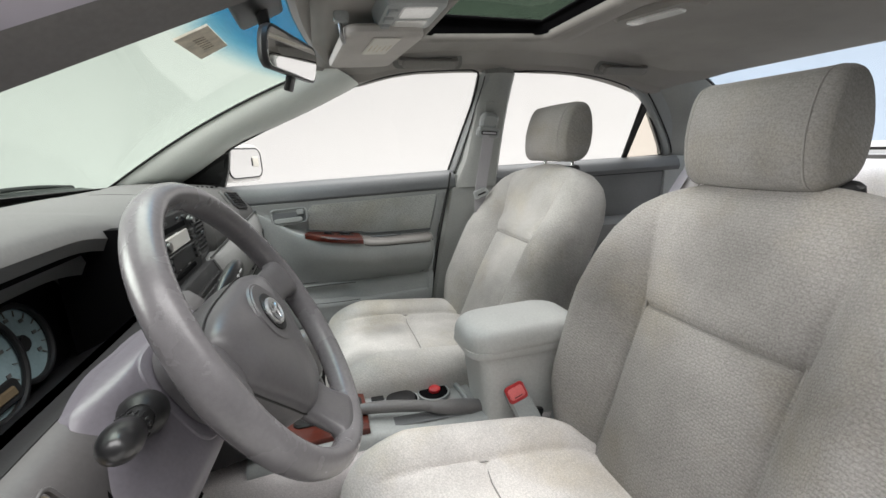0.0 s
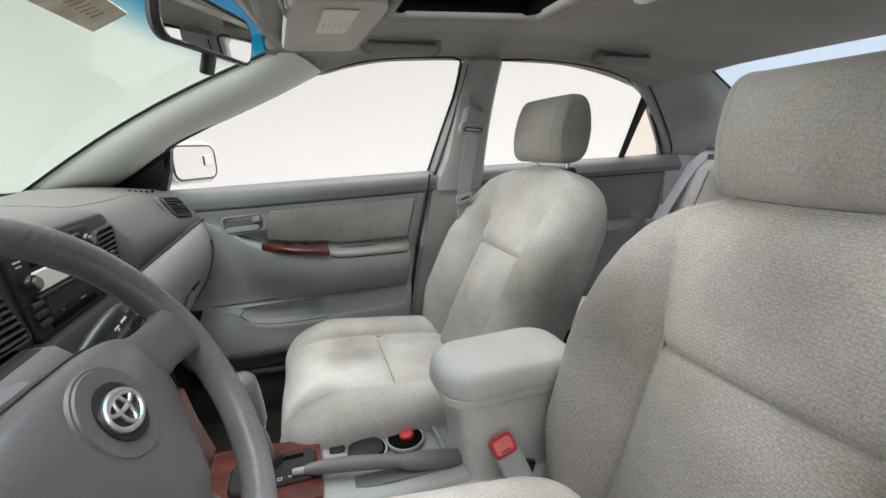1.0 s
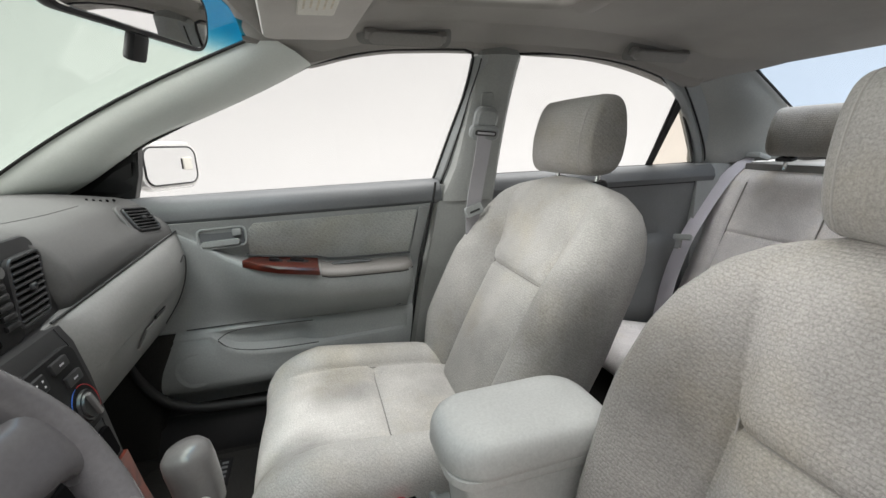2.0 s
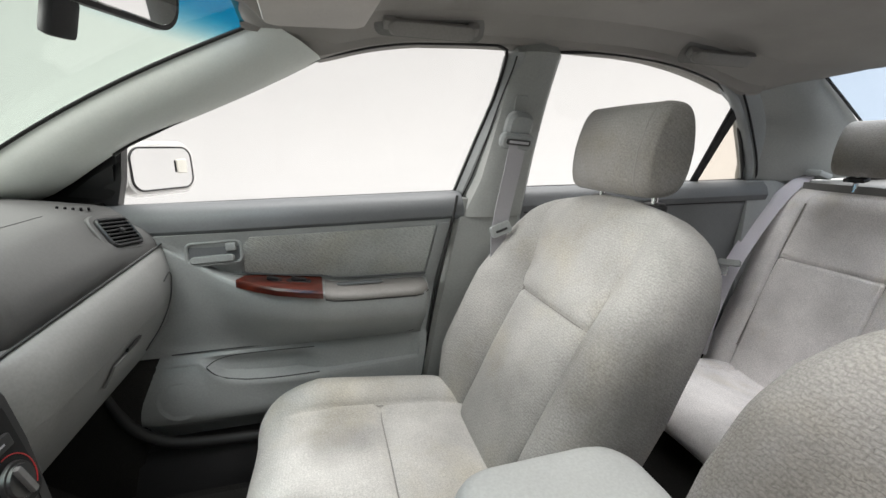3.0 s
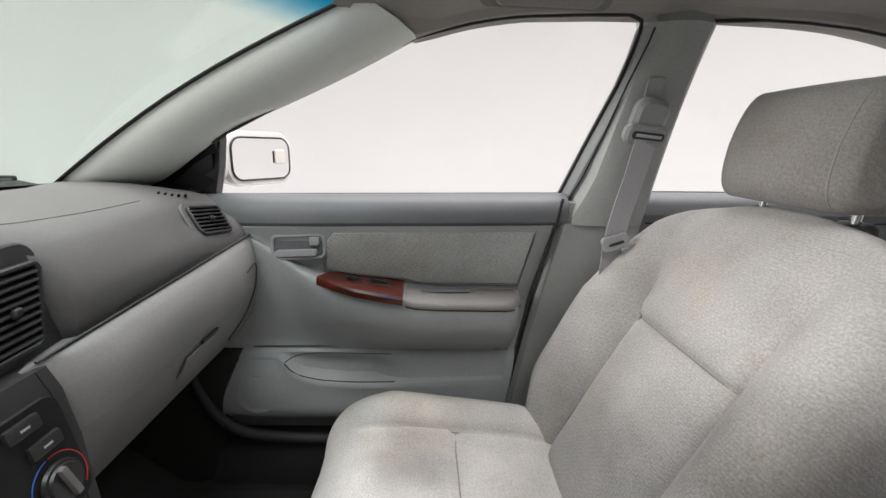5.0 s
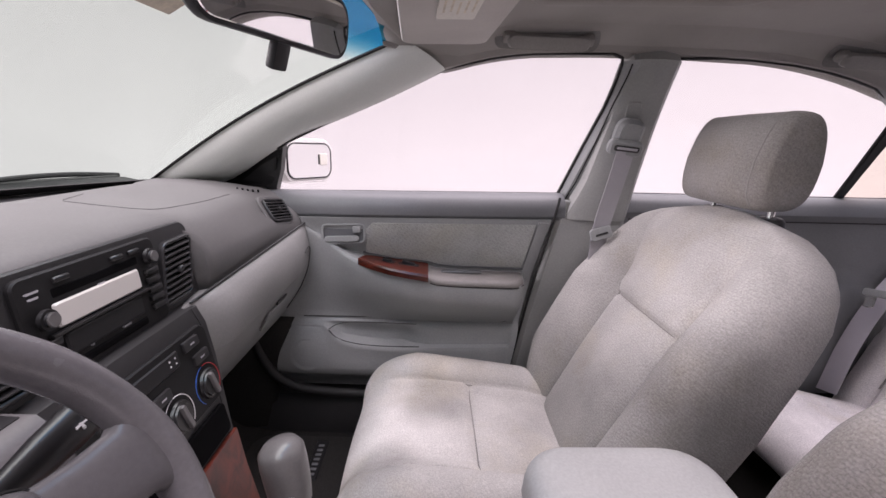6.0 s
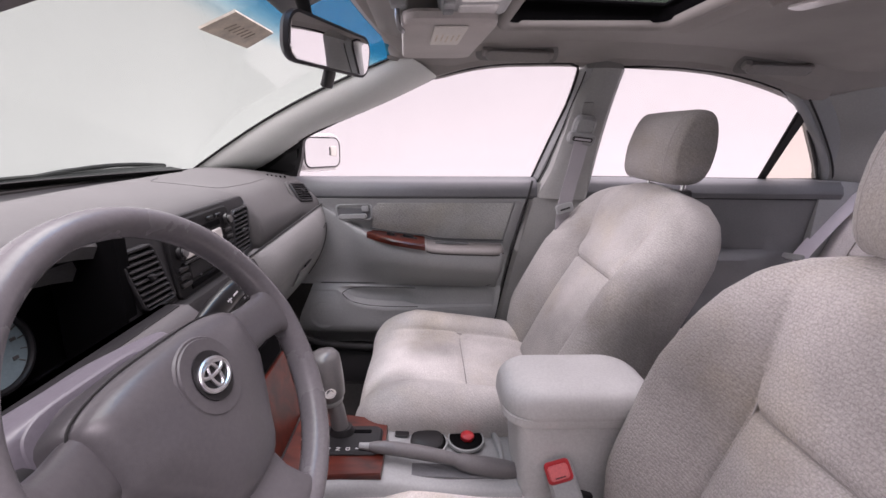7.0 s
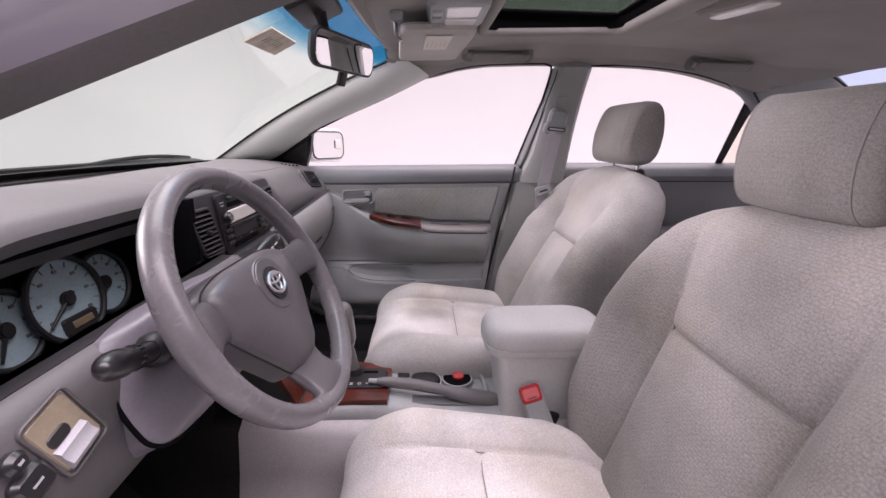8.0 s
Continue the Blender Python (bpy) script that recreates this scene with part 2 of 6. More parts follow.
STUDIO = surface("white_studio_paint", (0.86, 0.85, 0.845), rough=0.9, var=0.012, vscale=0.6, grain=0.006, gscale=30, bump=0.02)
LIGHT_BLOCK = surface("light_block_dark", (0.055, 0.054, 0.055), rough=0.95, bump=0.2, bscale=60)
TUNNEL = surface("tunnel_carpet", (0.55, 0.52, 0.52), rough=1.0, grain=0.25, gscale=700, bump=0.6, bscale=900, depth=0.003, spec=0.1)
RED = surface("red_plastic", (0.50, 0.03, 0.035), rough=0.3, coat=0.4)
PINK = surface("worn_red_button", (0.74, 0.17, 0.17), rough=0.35, coat=0.3)
WEB = surface("grey_belt_webbing", (0.42, 0.415, 0.44), rough=0.85, grain=0.15, gscale=1500, bump=0.3, bscale=1200, depth=0.0008)
PALE_WEB = surface("pale_belt_webbing", (0.64, 0.62, 0.68), rough=0.8, grain=0.12, gscale=1500, bump=0.3, bscale=1200, depth=0.0008)
PAPER = surface("cream_paper", (0.72, 0.70, 0.64), rough=0.8, var=0.06)
KRAFT = surface("tan_paper", (0.66, 0.60, 0.49), rough=0.85, var=0.2, vscale=40)
INK = surface("grey_ink", (0.16, 0.15, 0.13), rough=0.8)
DIAL = surface("pale_blue_dial", (0.31, 0.42, 0.45), rough=0.5, bump=0, var=0.06, vscale=40)
LINED = surface("tray_lining", (0.30, 0.25, 0.18), rough=0.3, coat=0.4, bump=0, var=0.1, vscale=30)
LCD = surface("display_glass", (0.66, 0.64, 0.60), rough=0.2, coat=0.8, bump=0, var=0.02, grain=0.0)
AMBER = surface("amber_display", (0.17, 0.125, 0.075), rough=0.3, coat=0.5, bump=0)
LENS = surface("lamp_lens", (0.82, 0.82, 0.80), rough=0.25, coat=0.5, bump=0)
PRINT = surface("white_print", (0.75, 0.75, 0.75), rough=0.6, bump=0)
BLUE = surface("blue_print", (0.03, 0.12, 0.45), rough=0.5, bump=0)
GLOSS = surface("glossy_black_plastic", (0.016, 0.016, 0.017), rough=0.33, coat=0.25, bump=0)
ARM_PAD = surface("taupe_armrest_vinyl", (0.215, 0.205, 0.195), rough=0.55, bump=0.15, bscale=900, depth=0.0005)
KNOB = surface("knob_vinyl", (0.13, 0.128, 0.126), rough=0.3, coat=0.3, bump=0.1)
WOOD = wood("red_burl_wood")
SIDE_GLASS = glass("side_glass", (0.89, 0.89, 0.885))
WINDSCREEN = glass("windscreen_glass", (0.825, 0.89, 0.845), band=(1.222, 1.266, (0.02, 0.42, 0.60)))
REAR_GLASS = glass("rear_glass", (0.76, 0.84, 0.93))
ROOF_GLASS = glass("roof_glass", (0.27, 0.33, 0.28))
HANDLE = surface("handle_plastic", (0.26, 0.252, 0.238), rough=0.6, bump=0.1)
BRAKE = surface("lever_vinyl", (0.15, 0.146, 0.147), rough=0.4, bump=0.1)
QUARTER_GLASS = glass("quarter_glass", (0.875, 0.84, 0.79))
SATIN = surface("satin_chrome", (0.72, 0.72, 0.73), rough=0.34, metal=1.0, bump=0, var=0.03)
RECESS = surface("recess_plastic", (0.19, 0.187, 0.18), rough=0.6, bump=0.1)
RADIO = surface("radio_front", (0.012, 0.012, 0.0125), rough=0.5, bump=0.05, spec=0.25)

# ---- mesh helpers ----


def mesh_of(verts, faces):
    bm = bmesh.new()
    vs = [bm.verts.new(v) for v in verts]
    for f in faces:
        try:
            bm.faces.new([vs[i] for i in f])
        except ValueError:
            pass
    return bm


def loft(loops, caps=True, closed=True):
    """A skin over loops of equally many points."""
    n = len(loops[0])
    verts = [p for loop in loops for p in loop]
    faces = []
    for i in range(len(loops) - 1):
        for j in range(n if closed else n - 1):
            k = (j + 1) % n
            faces.append((i * n + j, i * n + k, (i + 1) * n + k, (i + 1) * n + j))
    if caps and closed:
        faces += [tuple(range(n - 1, -1, -1)), tuple(range((len(loops) - 1) * n, len(loops) * n))]
    return mesh_of(verts, faces)


def slab(rows, offset):
    """A sheet of rows of points, given thickness by the offset vector."""
    o = Vector(offset)
    loops = []
    for row in rows:
        row = [Vector(p) for p in row]
        loops.append(row + [p + o for p in reversed(row)])
    return loft(loops)


def prism(outline, offset):
    pts = [Vector(p) for p in outline]
    return loft([pts, [p + Vector(offset) for p in pts]])


def tube(path, radius, n=10, flat=1.0, closed=False):
    path = [Vector(p) for p in path]
    radii = radius if isinstance(radius, (list, tuple)) else [radius] * len(path)
    loops, up = [], Vector((0.13, 0.27, 0.95)).normalized()
    for i, p in enumerate(path):
        a = path[i - 1] if (i > 0 or closed) else p
        b = path[(i + 1) % len(path)] if (i < len(path) - 1 or closed) else p
        d = (b - a).normalized()
        u = (up - d * up.dot(d)).normalized()
        w = d.cross(u)
        up = u
        loops.append([p + radii[i] * (math.cos(t) * u + flat * math.sin(t) * w) for t in [2 * math.pi * k / n for k in range(n)]])
    if closed:
        loops.append(loops[0])
    return loft(loops, caps=not closed)


def smooth_path(points, n=24):
    """Points along a rounded line through the given ones."""
    pts = [Vector(p) for p in points]
    pts = [2 * pts[0] - pts[1]] + pts + [2 * pts[-1] - pts[-2]]
    out = []
    for k in range(n + 1):
        x = k / n * (len(pts) - 3)
        i = min(int(x), len(pts) - 4)
        t = x - i
        a, b, c, d = pts[i:i + 4]
        out.append(0.5 * (2 * b + (c - a) * t + (2 * a - 5 * b + 4 * c - d) * t * t + (3 * b - a - 3 * c + d) * t ** 3))
    return out


def box(size, r=0.004, seg=2, m=None):
    bm = bmesh.new()
    bmesh.ops.create_cube(bm, size=1.0)
    bmesh.ops.scale(bm, vec=size, verts=bm.verts)
    if r:
        bmesh.ops.bevel(bm, geom=list(bm.edges), offset=min(r, min(size) * 0.49), segments=seg, profile=0.6, affect="EDGES")
    if m is not None:
        bm.transform(m)
    return bm


def disc(r, depth, n=28, bevel=0.0, r2=None, m=None):
    bm = bmesh.new()
    bmesh.ops.create_cone(bm, cap_ends=True, segments=n, radius1=r, radius2=r if r2 is None else r2, depth=depth)
    if bevel:
        bmesh.ops.bevel(bm, geom=[e for e in bm.edges if abs(e.verts[0].co.z - e.verts[1].co.z) < 1e-6], offset=bevel, segments=2, affect="EDGES")
    if m is not None:
        bm.transform(m)
    return bm


def rounded(w, h, r, n=5):
    """A rounded rectangle round the origin, as (a, b) pairs."""
    out = []
    for cx, cy, a0 in ((w / 2 - r, h / 2 - r, 0), (-w / 2 + r, h / 2 - r, 90), (-w / 2 + r, -h / 2 + r, 180), (w / 2 - r, -h / 2 + r, 270)):
        for k in range(n + 1):
            a = radians(a0 + 90 * k / n)
            out.append((cx + r * math.cos(a), cy + r * math.sin(a)))
    return out


def axes(at, along, face):
    """A pose at a place: local x along the first way, local z facing the second."""
    x = Vector(along).normalized()
    z = Vector(face)
    z = (z - x * z.dot(x)).normalized()
    y = z.cross(x)
    m = Matrix((x, y, z)).transposed().to_4x4()
    m.translation = Vector(at)
    return m


def plate(m, w, h, d, r=0.01, n=5, edge=0.002):
    """A rounded plate in the pose m: its back at local z 0, its face at d."""
    outer, inner = rounded(w, h, r, n), rounded(w - 2 * edge, h - 2 * edge, max(r - edge, 0.0005), n)
    bm = loft([[Vector((a, b, 0)) for a, b in outer], [Vector((a, b, d - edge)) for a, b in outer], [Vector((a, b, d)) for a, b in inner]])
    bm.transform(m)
    return bm


def ring(m, w, h, r, wide, d, n=5):
    """A rounded frame in the pose m, wide across, d deep."""
    o, i = rounded(w, h, r, n), rounded(w - 2 * wide, h - 2 * wide, max(r - wide, 0.001), n)
    e = min(wide, d) * 0.3
    o2, i2 = rounded(w - 2 * e, h - 2 * e, max(r - e, 0.001), n), rounded(w - 2 * wide + 2 * e, h - 2 * wide + 2 * e, max(r - wide + e, 0.001), n)
    loops = [[Vector((a, b, 0)) for a, b in o], [Vector((a, b, d - e)) for a, b in o], [Vector((a, b, d)) for a, b in o2],
             [Vector((a, b, d)) for a, b in i2], [Vector((a, b, d - e)) for a, b in i], [Vector((a, b, 0)) for a, b in i]]
    bm = loft(loops + [loops[0]], caps=False)
    bm.transform(m)
    return bm


def finish(name, bm, material, sharp=38):
    bmesh.ops.remove_doubles(bm, verts=bm.verts, dist=1e-6)
    bmesh.ops.recalc_face_normals(bm, faces=bm.faces)
    me = bpy.data.meshes.new(name)
    bm.to_mesh(me)
    bm.free()
    me.materials.append(material)
    me.polygons.foreach_set("use_smooth", [True] * len(me.polygons))
    me.set_sharp_from_angle(angle=radians(sharp))
    return new(name, me)


def thing(name, at, label, category, group="", kind=""):
    ob = new(name)
    ob.empty_display_size = 0.05
    ob.location = at
    return tagged(ob, label, category, group, kind)


def part(name, bm, material, parent, label="", sharp=38):
    ob = finish(name, bm, material, sharp)
    ob.parent = parent
    if parent.type == "EMPTY":
        ob.matrix_parent_inverse = Matrix.Translation(parent.location).inverted()
    return tagged(ob, label) if label else ob


def lone(name, bm, material, label, category="", group="", kind="", sharp=38):
    return tagged(finish(name, bm, material, sharp), label, category, group, kind)


def lerp(x, pairs):
    return float(np.interp(x, [p[0] for p in pairs], [p[1] for p in pairs]))


MID = -0.02  # the car's centre line, across


def mir(p, right=True):
    return Vector(p) if right else Vector((p[0], 2 * MID - p[1], p[2]))


def glass_y(z):
    return 0.685 - 0.54 * (z - 0.94)


# ---- the studio round the car ----
lone("ground", slab([[(-12, -12, -0.05), (-12, 12, -0.05)], [(12, -12, -0.05), (12, 12, -0.05)]], (0, 0, 0.05)), FLOOR,
     "smooth pale studio floor under the car", kind="structure")
profile = [(7.5, 0.0)] + [(7.5 + 1.5 * math.sin(radians(a)), 1.5 - 1.5 * math.cos(radians(a))) for a in range(10, 91, 10)] + [(9.0, 6.0)]
loops = []
for k in range(48):
    a = 2 * math.pi * k / 48
    loops.append([Vector((r * math.cos(a), r * math.sin(a), z + 0.004)) for r, z in profile] + [Vector(((r + 0.1) * math.cos(a), (r + 0.1) * math.sin(a), z)) for r, z in reversed(profile)])
lone("backdrop", loft(loops + [loops[0]], caps=False), STUDIO, "curved white studio backdrop wall", kind="structure")


# Unseen dark panel, added to hold back light from the open side.
lone("light_block_side", slab([[(-4.5, -2.6, 0.0), (4.5, -2.6, 0.0)], [(-4.5, -2.6, 2.6), (4.5, -2.6, 2.6)]], (0, -0.1, 0)), LIGHT_BLOCK,
     "unseen dark panel added to cut light at the open door", kind="structure")

# ---- cabin shell: floor, sills, roof lining, pillars ----
rows = []
for x, z in ((-1.16, 0.62), (-1.08, 0.46), (-0.98, 0.32), (-0.88, 0.235), (-0.80, 0.212), (-0.4, 0.21), (0.0, 0.215), (0.30, 0.22), (0.42, 0.25), (0.50, 0.30), (1.10, 0.31)):
    row = []
    for y in (-0.70, -0.64, -0.60, -0.3, -0.14, -0.10, -0.06, 0.02, 0.07, 0.11, 0.3, 0.56, 0.60, 0.66):
        hump = 0.12 * math.exp(-((y + 0.02) / 0.09) ** 4)
        lip = 0.07 if y in (-0.70, 0.66) else 0.012 if y in (-0.64, 0.60) else 0
        row.append((x, y, z + hump + lip))
    rows.append(row)
floor = lone("floor", slab(rows, (0, 0, -0.03)), CARPET, "dark grey carpeted car floor", kind="structure")


# The front length takes the darkest carpet: footwell shade put into its colour.
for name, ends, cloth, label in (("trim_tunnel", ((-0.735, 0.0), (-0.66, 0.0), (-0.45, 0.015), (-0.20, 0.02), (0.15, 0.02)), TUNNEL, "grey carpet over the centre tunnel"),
                                 ("trim_tunnel_front", ((-0.98, 0.0), (-0.85, 0.0), (-0.735, 0.001)), CARPET, "front tunnel carpet, footwell shade put into its dark colour")):
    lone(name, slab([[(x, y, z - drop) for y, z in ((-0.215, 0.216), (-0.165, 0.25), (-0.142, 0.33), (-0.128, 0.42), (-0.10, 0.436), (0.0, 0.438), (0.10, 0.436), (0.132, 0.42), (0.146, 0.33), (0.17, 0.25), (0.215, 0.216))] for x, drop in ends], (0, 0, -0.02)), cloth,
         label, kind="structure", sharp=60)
# Unseen box, added to stop light crossing between the footwells.
lone("trim_light_stop", loft([[Vector((x, 0.012 + a, 0.50 + b)) for a, b in rounded(0.22, 0.56, 0.04, 4)] for x in (-1.165, -0.90, -0.80)]), BEZEL, "unseen dark box added to block light under the dash", kind="structure")
lone("trim_firewall", slab([[(-1.17, y, z) for z in (0.30, 0.5, 0.7, 0.93)] for y in (-0.72, -0.3, 0.3, 0.68)], (-0.03, 0, 0)), CARPET, "dark carpeted bulkhead under the dashboard", kind="structure")
for right in (True, False):
    lone("trim_kick_panel", slab([[mir((x, 0.628 + 0.02 * (z > 0.5), z), right) for z in (0.20, 0.30, 0.45, 0.6, 0.93)] for x in (-1.17, -1.0, -0.9, -0.80)], (0, 0.05 if right else -0.05, 0)), CARPET,
         "dark kick panel beside the footwell", kind="structure")
    lone("trim_footwell_side", slab([[mir((lerp(z, [(0.24, -0.79), (0.386, -0.768), (0.50, -0.742), (0.57, -0.725)]) - back, y + 0.02 * (z > 0.54), z), right) for z in (0.24, 0.386, 0.45, 0.50, 0.54, 0.57)] for back, y in ((0.34, 0.60), (0.2, 0.594), (0.06, 0.594), (0.02, 0.598), (0.0, 0.612))], (0, 0.03 if right else -0.03, 0)), CARPET,
         "dark carpeted panel at the side of the footwell", kind="structure", sharp=60)
    lone("trim_hinge_pillar", slab([[mir((x, 0.71, z), right) for z in (0.25, 0.6, 0.90, 0.93 + (0.035 if x > -1.0 else 0.0))] for x in (-1.17, -1.0, -0.90, -0.86)], (0, 0.03 if right else -0.03, 0)), BLACK,
         "black door post ahead of the front door", kind="structure")
    lone("trim_wheel_arch", loft([[mir((x, y, z), right) for y, z in ((0.615, 0.30), (0.612, 0.6), (0.622, 0.90), (0.64, 0.965), (0.70, 0.965), (0.70, 0.30))] for x in (0.955, 1.0, 1.1, 1.3, 1.5)]), TRIM,
         "grey trim beside the rear bench", kind="structure")
lone("trim_boot_wall", slab([[(1.50, y, z) for z in (0.30, 0.98)] for y in (-0.70, 0.68)], (0.03, 0, 0)), CARPET, "dark panel behind the rear bench", kind="structure")


def roof_edge(x):
    """Where the lining meets the side windows: (y, z) on the passenger's side."""
    z = lerp(x, [(-0.46, 1.262), (-0.36, 1.236), (-0.328, 1.229), (-0.28, 1.244), (-0.232, 1.255), (-0.185, 1.263), (-0.138, 1.268), (0, 1.275), (0.2, 1.278), (0.35, 1.276), (0.44, 1.271), (0.52, 1.262), (0.59, 1.250), (0.657, 1.235), (0.71, 1.221), (0.75, 1.211), (0.785, 1.209), (0.879, 1.231), (0.986, 1.253), (1.0, 1.256)])
    y = lerp(x, [(-0.46, 0.475), (-0.36, 0.525), (-0.3, 0.528), (-0.138, 0.512), (0.4, 0.508), (0.657, 0.530), (0.75, 0.540), (0.785, 0.535), (0.879, 0.515), (0.986, 0.493), (1.0, 0.490)])
    return y, z


def roof_z(x, y):
    ye, ze = roof_edge(x)
    zc = 1.325 - (0.05 if x < 0.2 else 0.047) * ((x - 0.2) / 0.7) ** 2
    t = min(1, abs(y - MID) / (ye - MID))
    return zc - (zc - ze) * (0.26 * (t / 0.85) ** 2.5 if t < 0.85 else 0.26 + 0.74 * ((t - 0.85) / 0.15) ** 0.8)


HOLE = (-0.194, 0.168, -0.33, 0.284)
xs = sorted({-0.46, -0.42, -0.36, -0.3, -0.24, HOLE[0], -0.1, 0.0, 0.08, HOLE[1], 0.25, 0.35, 0.45, 0.55, 0.60, 0.65, 0.69, 0.72, 0.75, 0.785, 0.83, 0.88, 0.93, 0.986, 1.0})
ts = [-1, -0.965, -0.92, -0.88, -0.86, -0.845, -0.82, -0.78] + [None] * 9 + [0.78, 0.82, 0.845, 0.86, 0.88, 0.92, 0.965, 1]
inner = [-0.38, HOLE[2], -0.2, -0.1, 0.0, 0.1, 0.19, HOLE[3], 0.34]
verts, faces = [], []
for x in xs:
    ye, _ = roof_edge(x)
    k = 0
    for t in ts:
        if t is None:
            y = inner[k]
            k += 1
        else:
            y = MID + t * (ye - MID)
        verts.append((x, y, roof_z(x, y)))
n = len(ts)
for i in range(len(xs) - 1):
    for j in range(n - 1):
        cx, cy = (xs[i] + xs[i + 1]) / 2, (verts[i * n + j][1] + verts[i * n + j + 1][1]) / 2
        if not (HOLE[0] < cx < HOLE[1] and HOLE[2] < cy < HOLE[3]):
            faces.append((i * n + j, i * n + j + 1, (i + 1) * n + j + 1, (i + 1) * n + j))
lining = lone("ceiling", mesh_of(verts, faces), LINER, "pale grey felt roof lining with a sunroof opening", kind="structure", sharp=22)
sol = lining.modifiers.new("thickness", "SOLIDIFY")
sol.thickness, sol.offset = 0.03, 1.0
# the lining's normals face down or up: push the thickness upwards
sol.offset = 1.0 if lining.data.polygons[0].normal.z > 0 else -1.0

# roof rails behind the lining's edges, to close the gap to the glass
for right in (True, False):
    rows = []
    for x in np.linspace(-0.46, 0.80, 40):
        y, z = roof_edge(x)
        rows.append([mir((x, y - 0.012, z - 0.004), right), mir((x, y + 0.02, z - 0.011), right), mir((x, y + 0.05, z - 0.004), right), mir((x, y + 0.02, z + 0.06), right), mir((x, y - 0.05, z + 0.05), right)])
    lone("trim_roof_rail", loft(rows), LINER, "grey felt trim along the roof rail", kind="structure")


LEFT_LOW, LEFT_HIGH = Vector((-1.08, -0.689, 0.835)), Vector((-0.36, -0.400, 1.225))


def ws_point(u, v):
    """The windscreen: u across from -1 (driver) to 1, v up."""
    lo = Vector((-1.075 - 0.12 * (1 - u * u), MID + 0.662 * u, 0.943 + 0.004 * (1 - u * u)))
    hi = Vector((-0.421 - 0.075 * (1 - u * u), MID + 0.494 * u, 1.271 + 0.03 * (1 - u * u)))
    if u < 0:
        k = u * u * u * u
        lo = lo.lerp(LEFT_LOW, k)
        hi = hi.lerp(LEFT_HIGH, k)
    p = lo.lerp(hi, v)
    return p + Vector((-0.012, 0, 0.02)) * math.sin(math.pi * v)


def pillar_a(edge, window, name, label, bulge, back, material):
    loops = []
    for k in range(17):
        s = k / 16
        w, e = edge(s), window(s)
        mid = (w + e) / 2 + bulge
        loops.append([w, w * 0.7 + mid * 0.3 + bulge * 0.25, mid, e * 0.7 + mid * 0.3 + bulge * 0.4, e, e - bulge * 1.6, w + back])
    return lone(name, loft(loops), material, label, kind="structure")


win_edge = smooth_path([(-0.96, 0.705, 0.925), (-0.875, 0.680, 0.955), (-0.712, 0.626, 1.054), (-0.587, 0.597, 1.106), (-0.451, 0.566, 1.164), (-0.328, 0.534, 1.222)], 16)
# Light through the windscreen is put into this pillar's pale colour.
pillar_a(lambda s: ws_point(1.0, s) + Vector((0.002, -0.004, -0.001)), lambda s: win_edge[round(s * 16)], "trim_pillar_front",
         "grey plastic windscreen pillar trim, light put into its pale colour", Vector((0.012, -0.022, -0.004)), Vector((0.012, 0.030, 0.0)), PILLAR_LIT)
# This pillar's dark colour holds the shade it stands in.
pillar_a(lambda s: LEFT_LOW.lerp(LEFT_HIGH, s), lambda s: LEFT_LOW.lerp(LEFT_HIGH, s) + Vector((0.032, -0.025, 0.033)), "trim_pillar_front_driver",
         "grey windscreen pillar beside the open door, shade put into its colour", Vector((0.006, 0.003, 0.002)), Vector((-0.0096, -0.0048, -0.0032)), PILLAR_SHADED)

lone("trim_body_edge", slab([[LEFT_LOW.lerp(LEFT_HIGH, s) + Vector(d) for d in ((0.029, -0.023, 0.030), (0.044, -0.036, 0.047), (0.066, -0.048, 0.074))] for s in (0.0, 0.35, 0.7, 1.0, 1.1)], (-0.01, -0.012, 0.006)), BODY,
     "lilac-grey painted edge of the body above the windscreen pillar", kind="structure")

lone("trim_door_seal", tube(smooth_path([(-0.845, 0.606, 0.62), (-0.825, 0.600, 0.52), (-0.79, 0.596, 0.435), (-0.74, 0.594, 0.388), (-0.66, 0.594, 0.366), (-0.45, 0.594, 0.356), (-0.2, 0.594, 0.352)], 40), 0.013, 10), RUBBER,
     "black rubber seal round the passenger door opening", kind="structure")

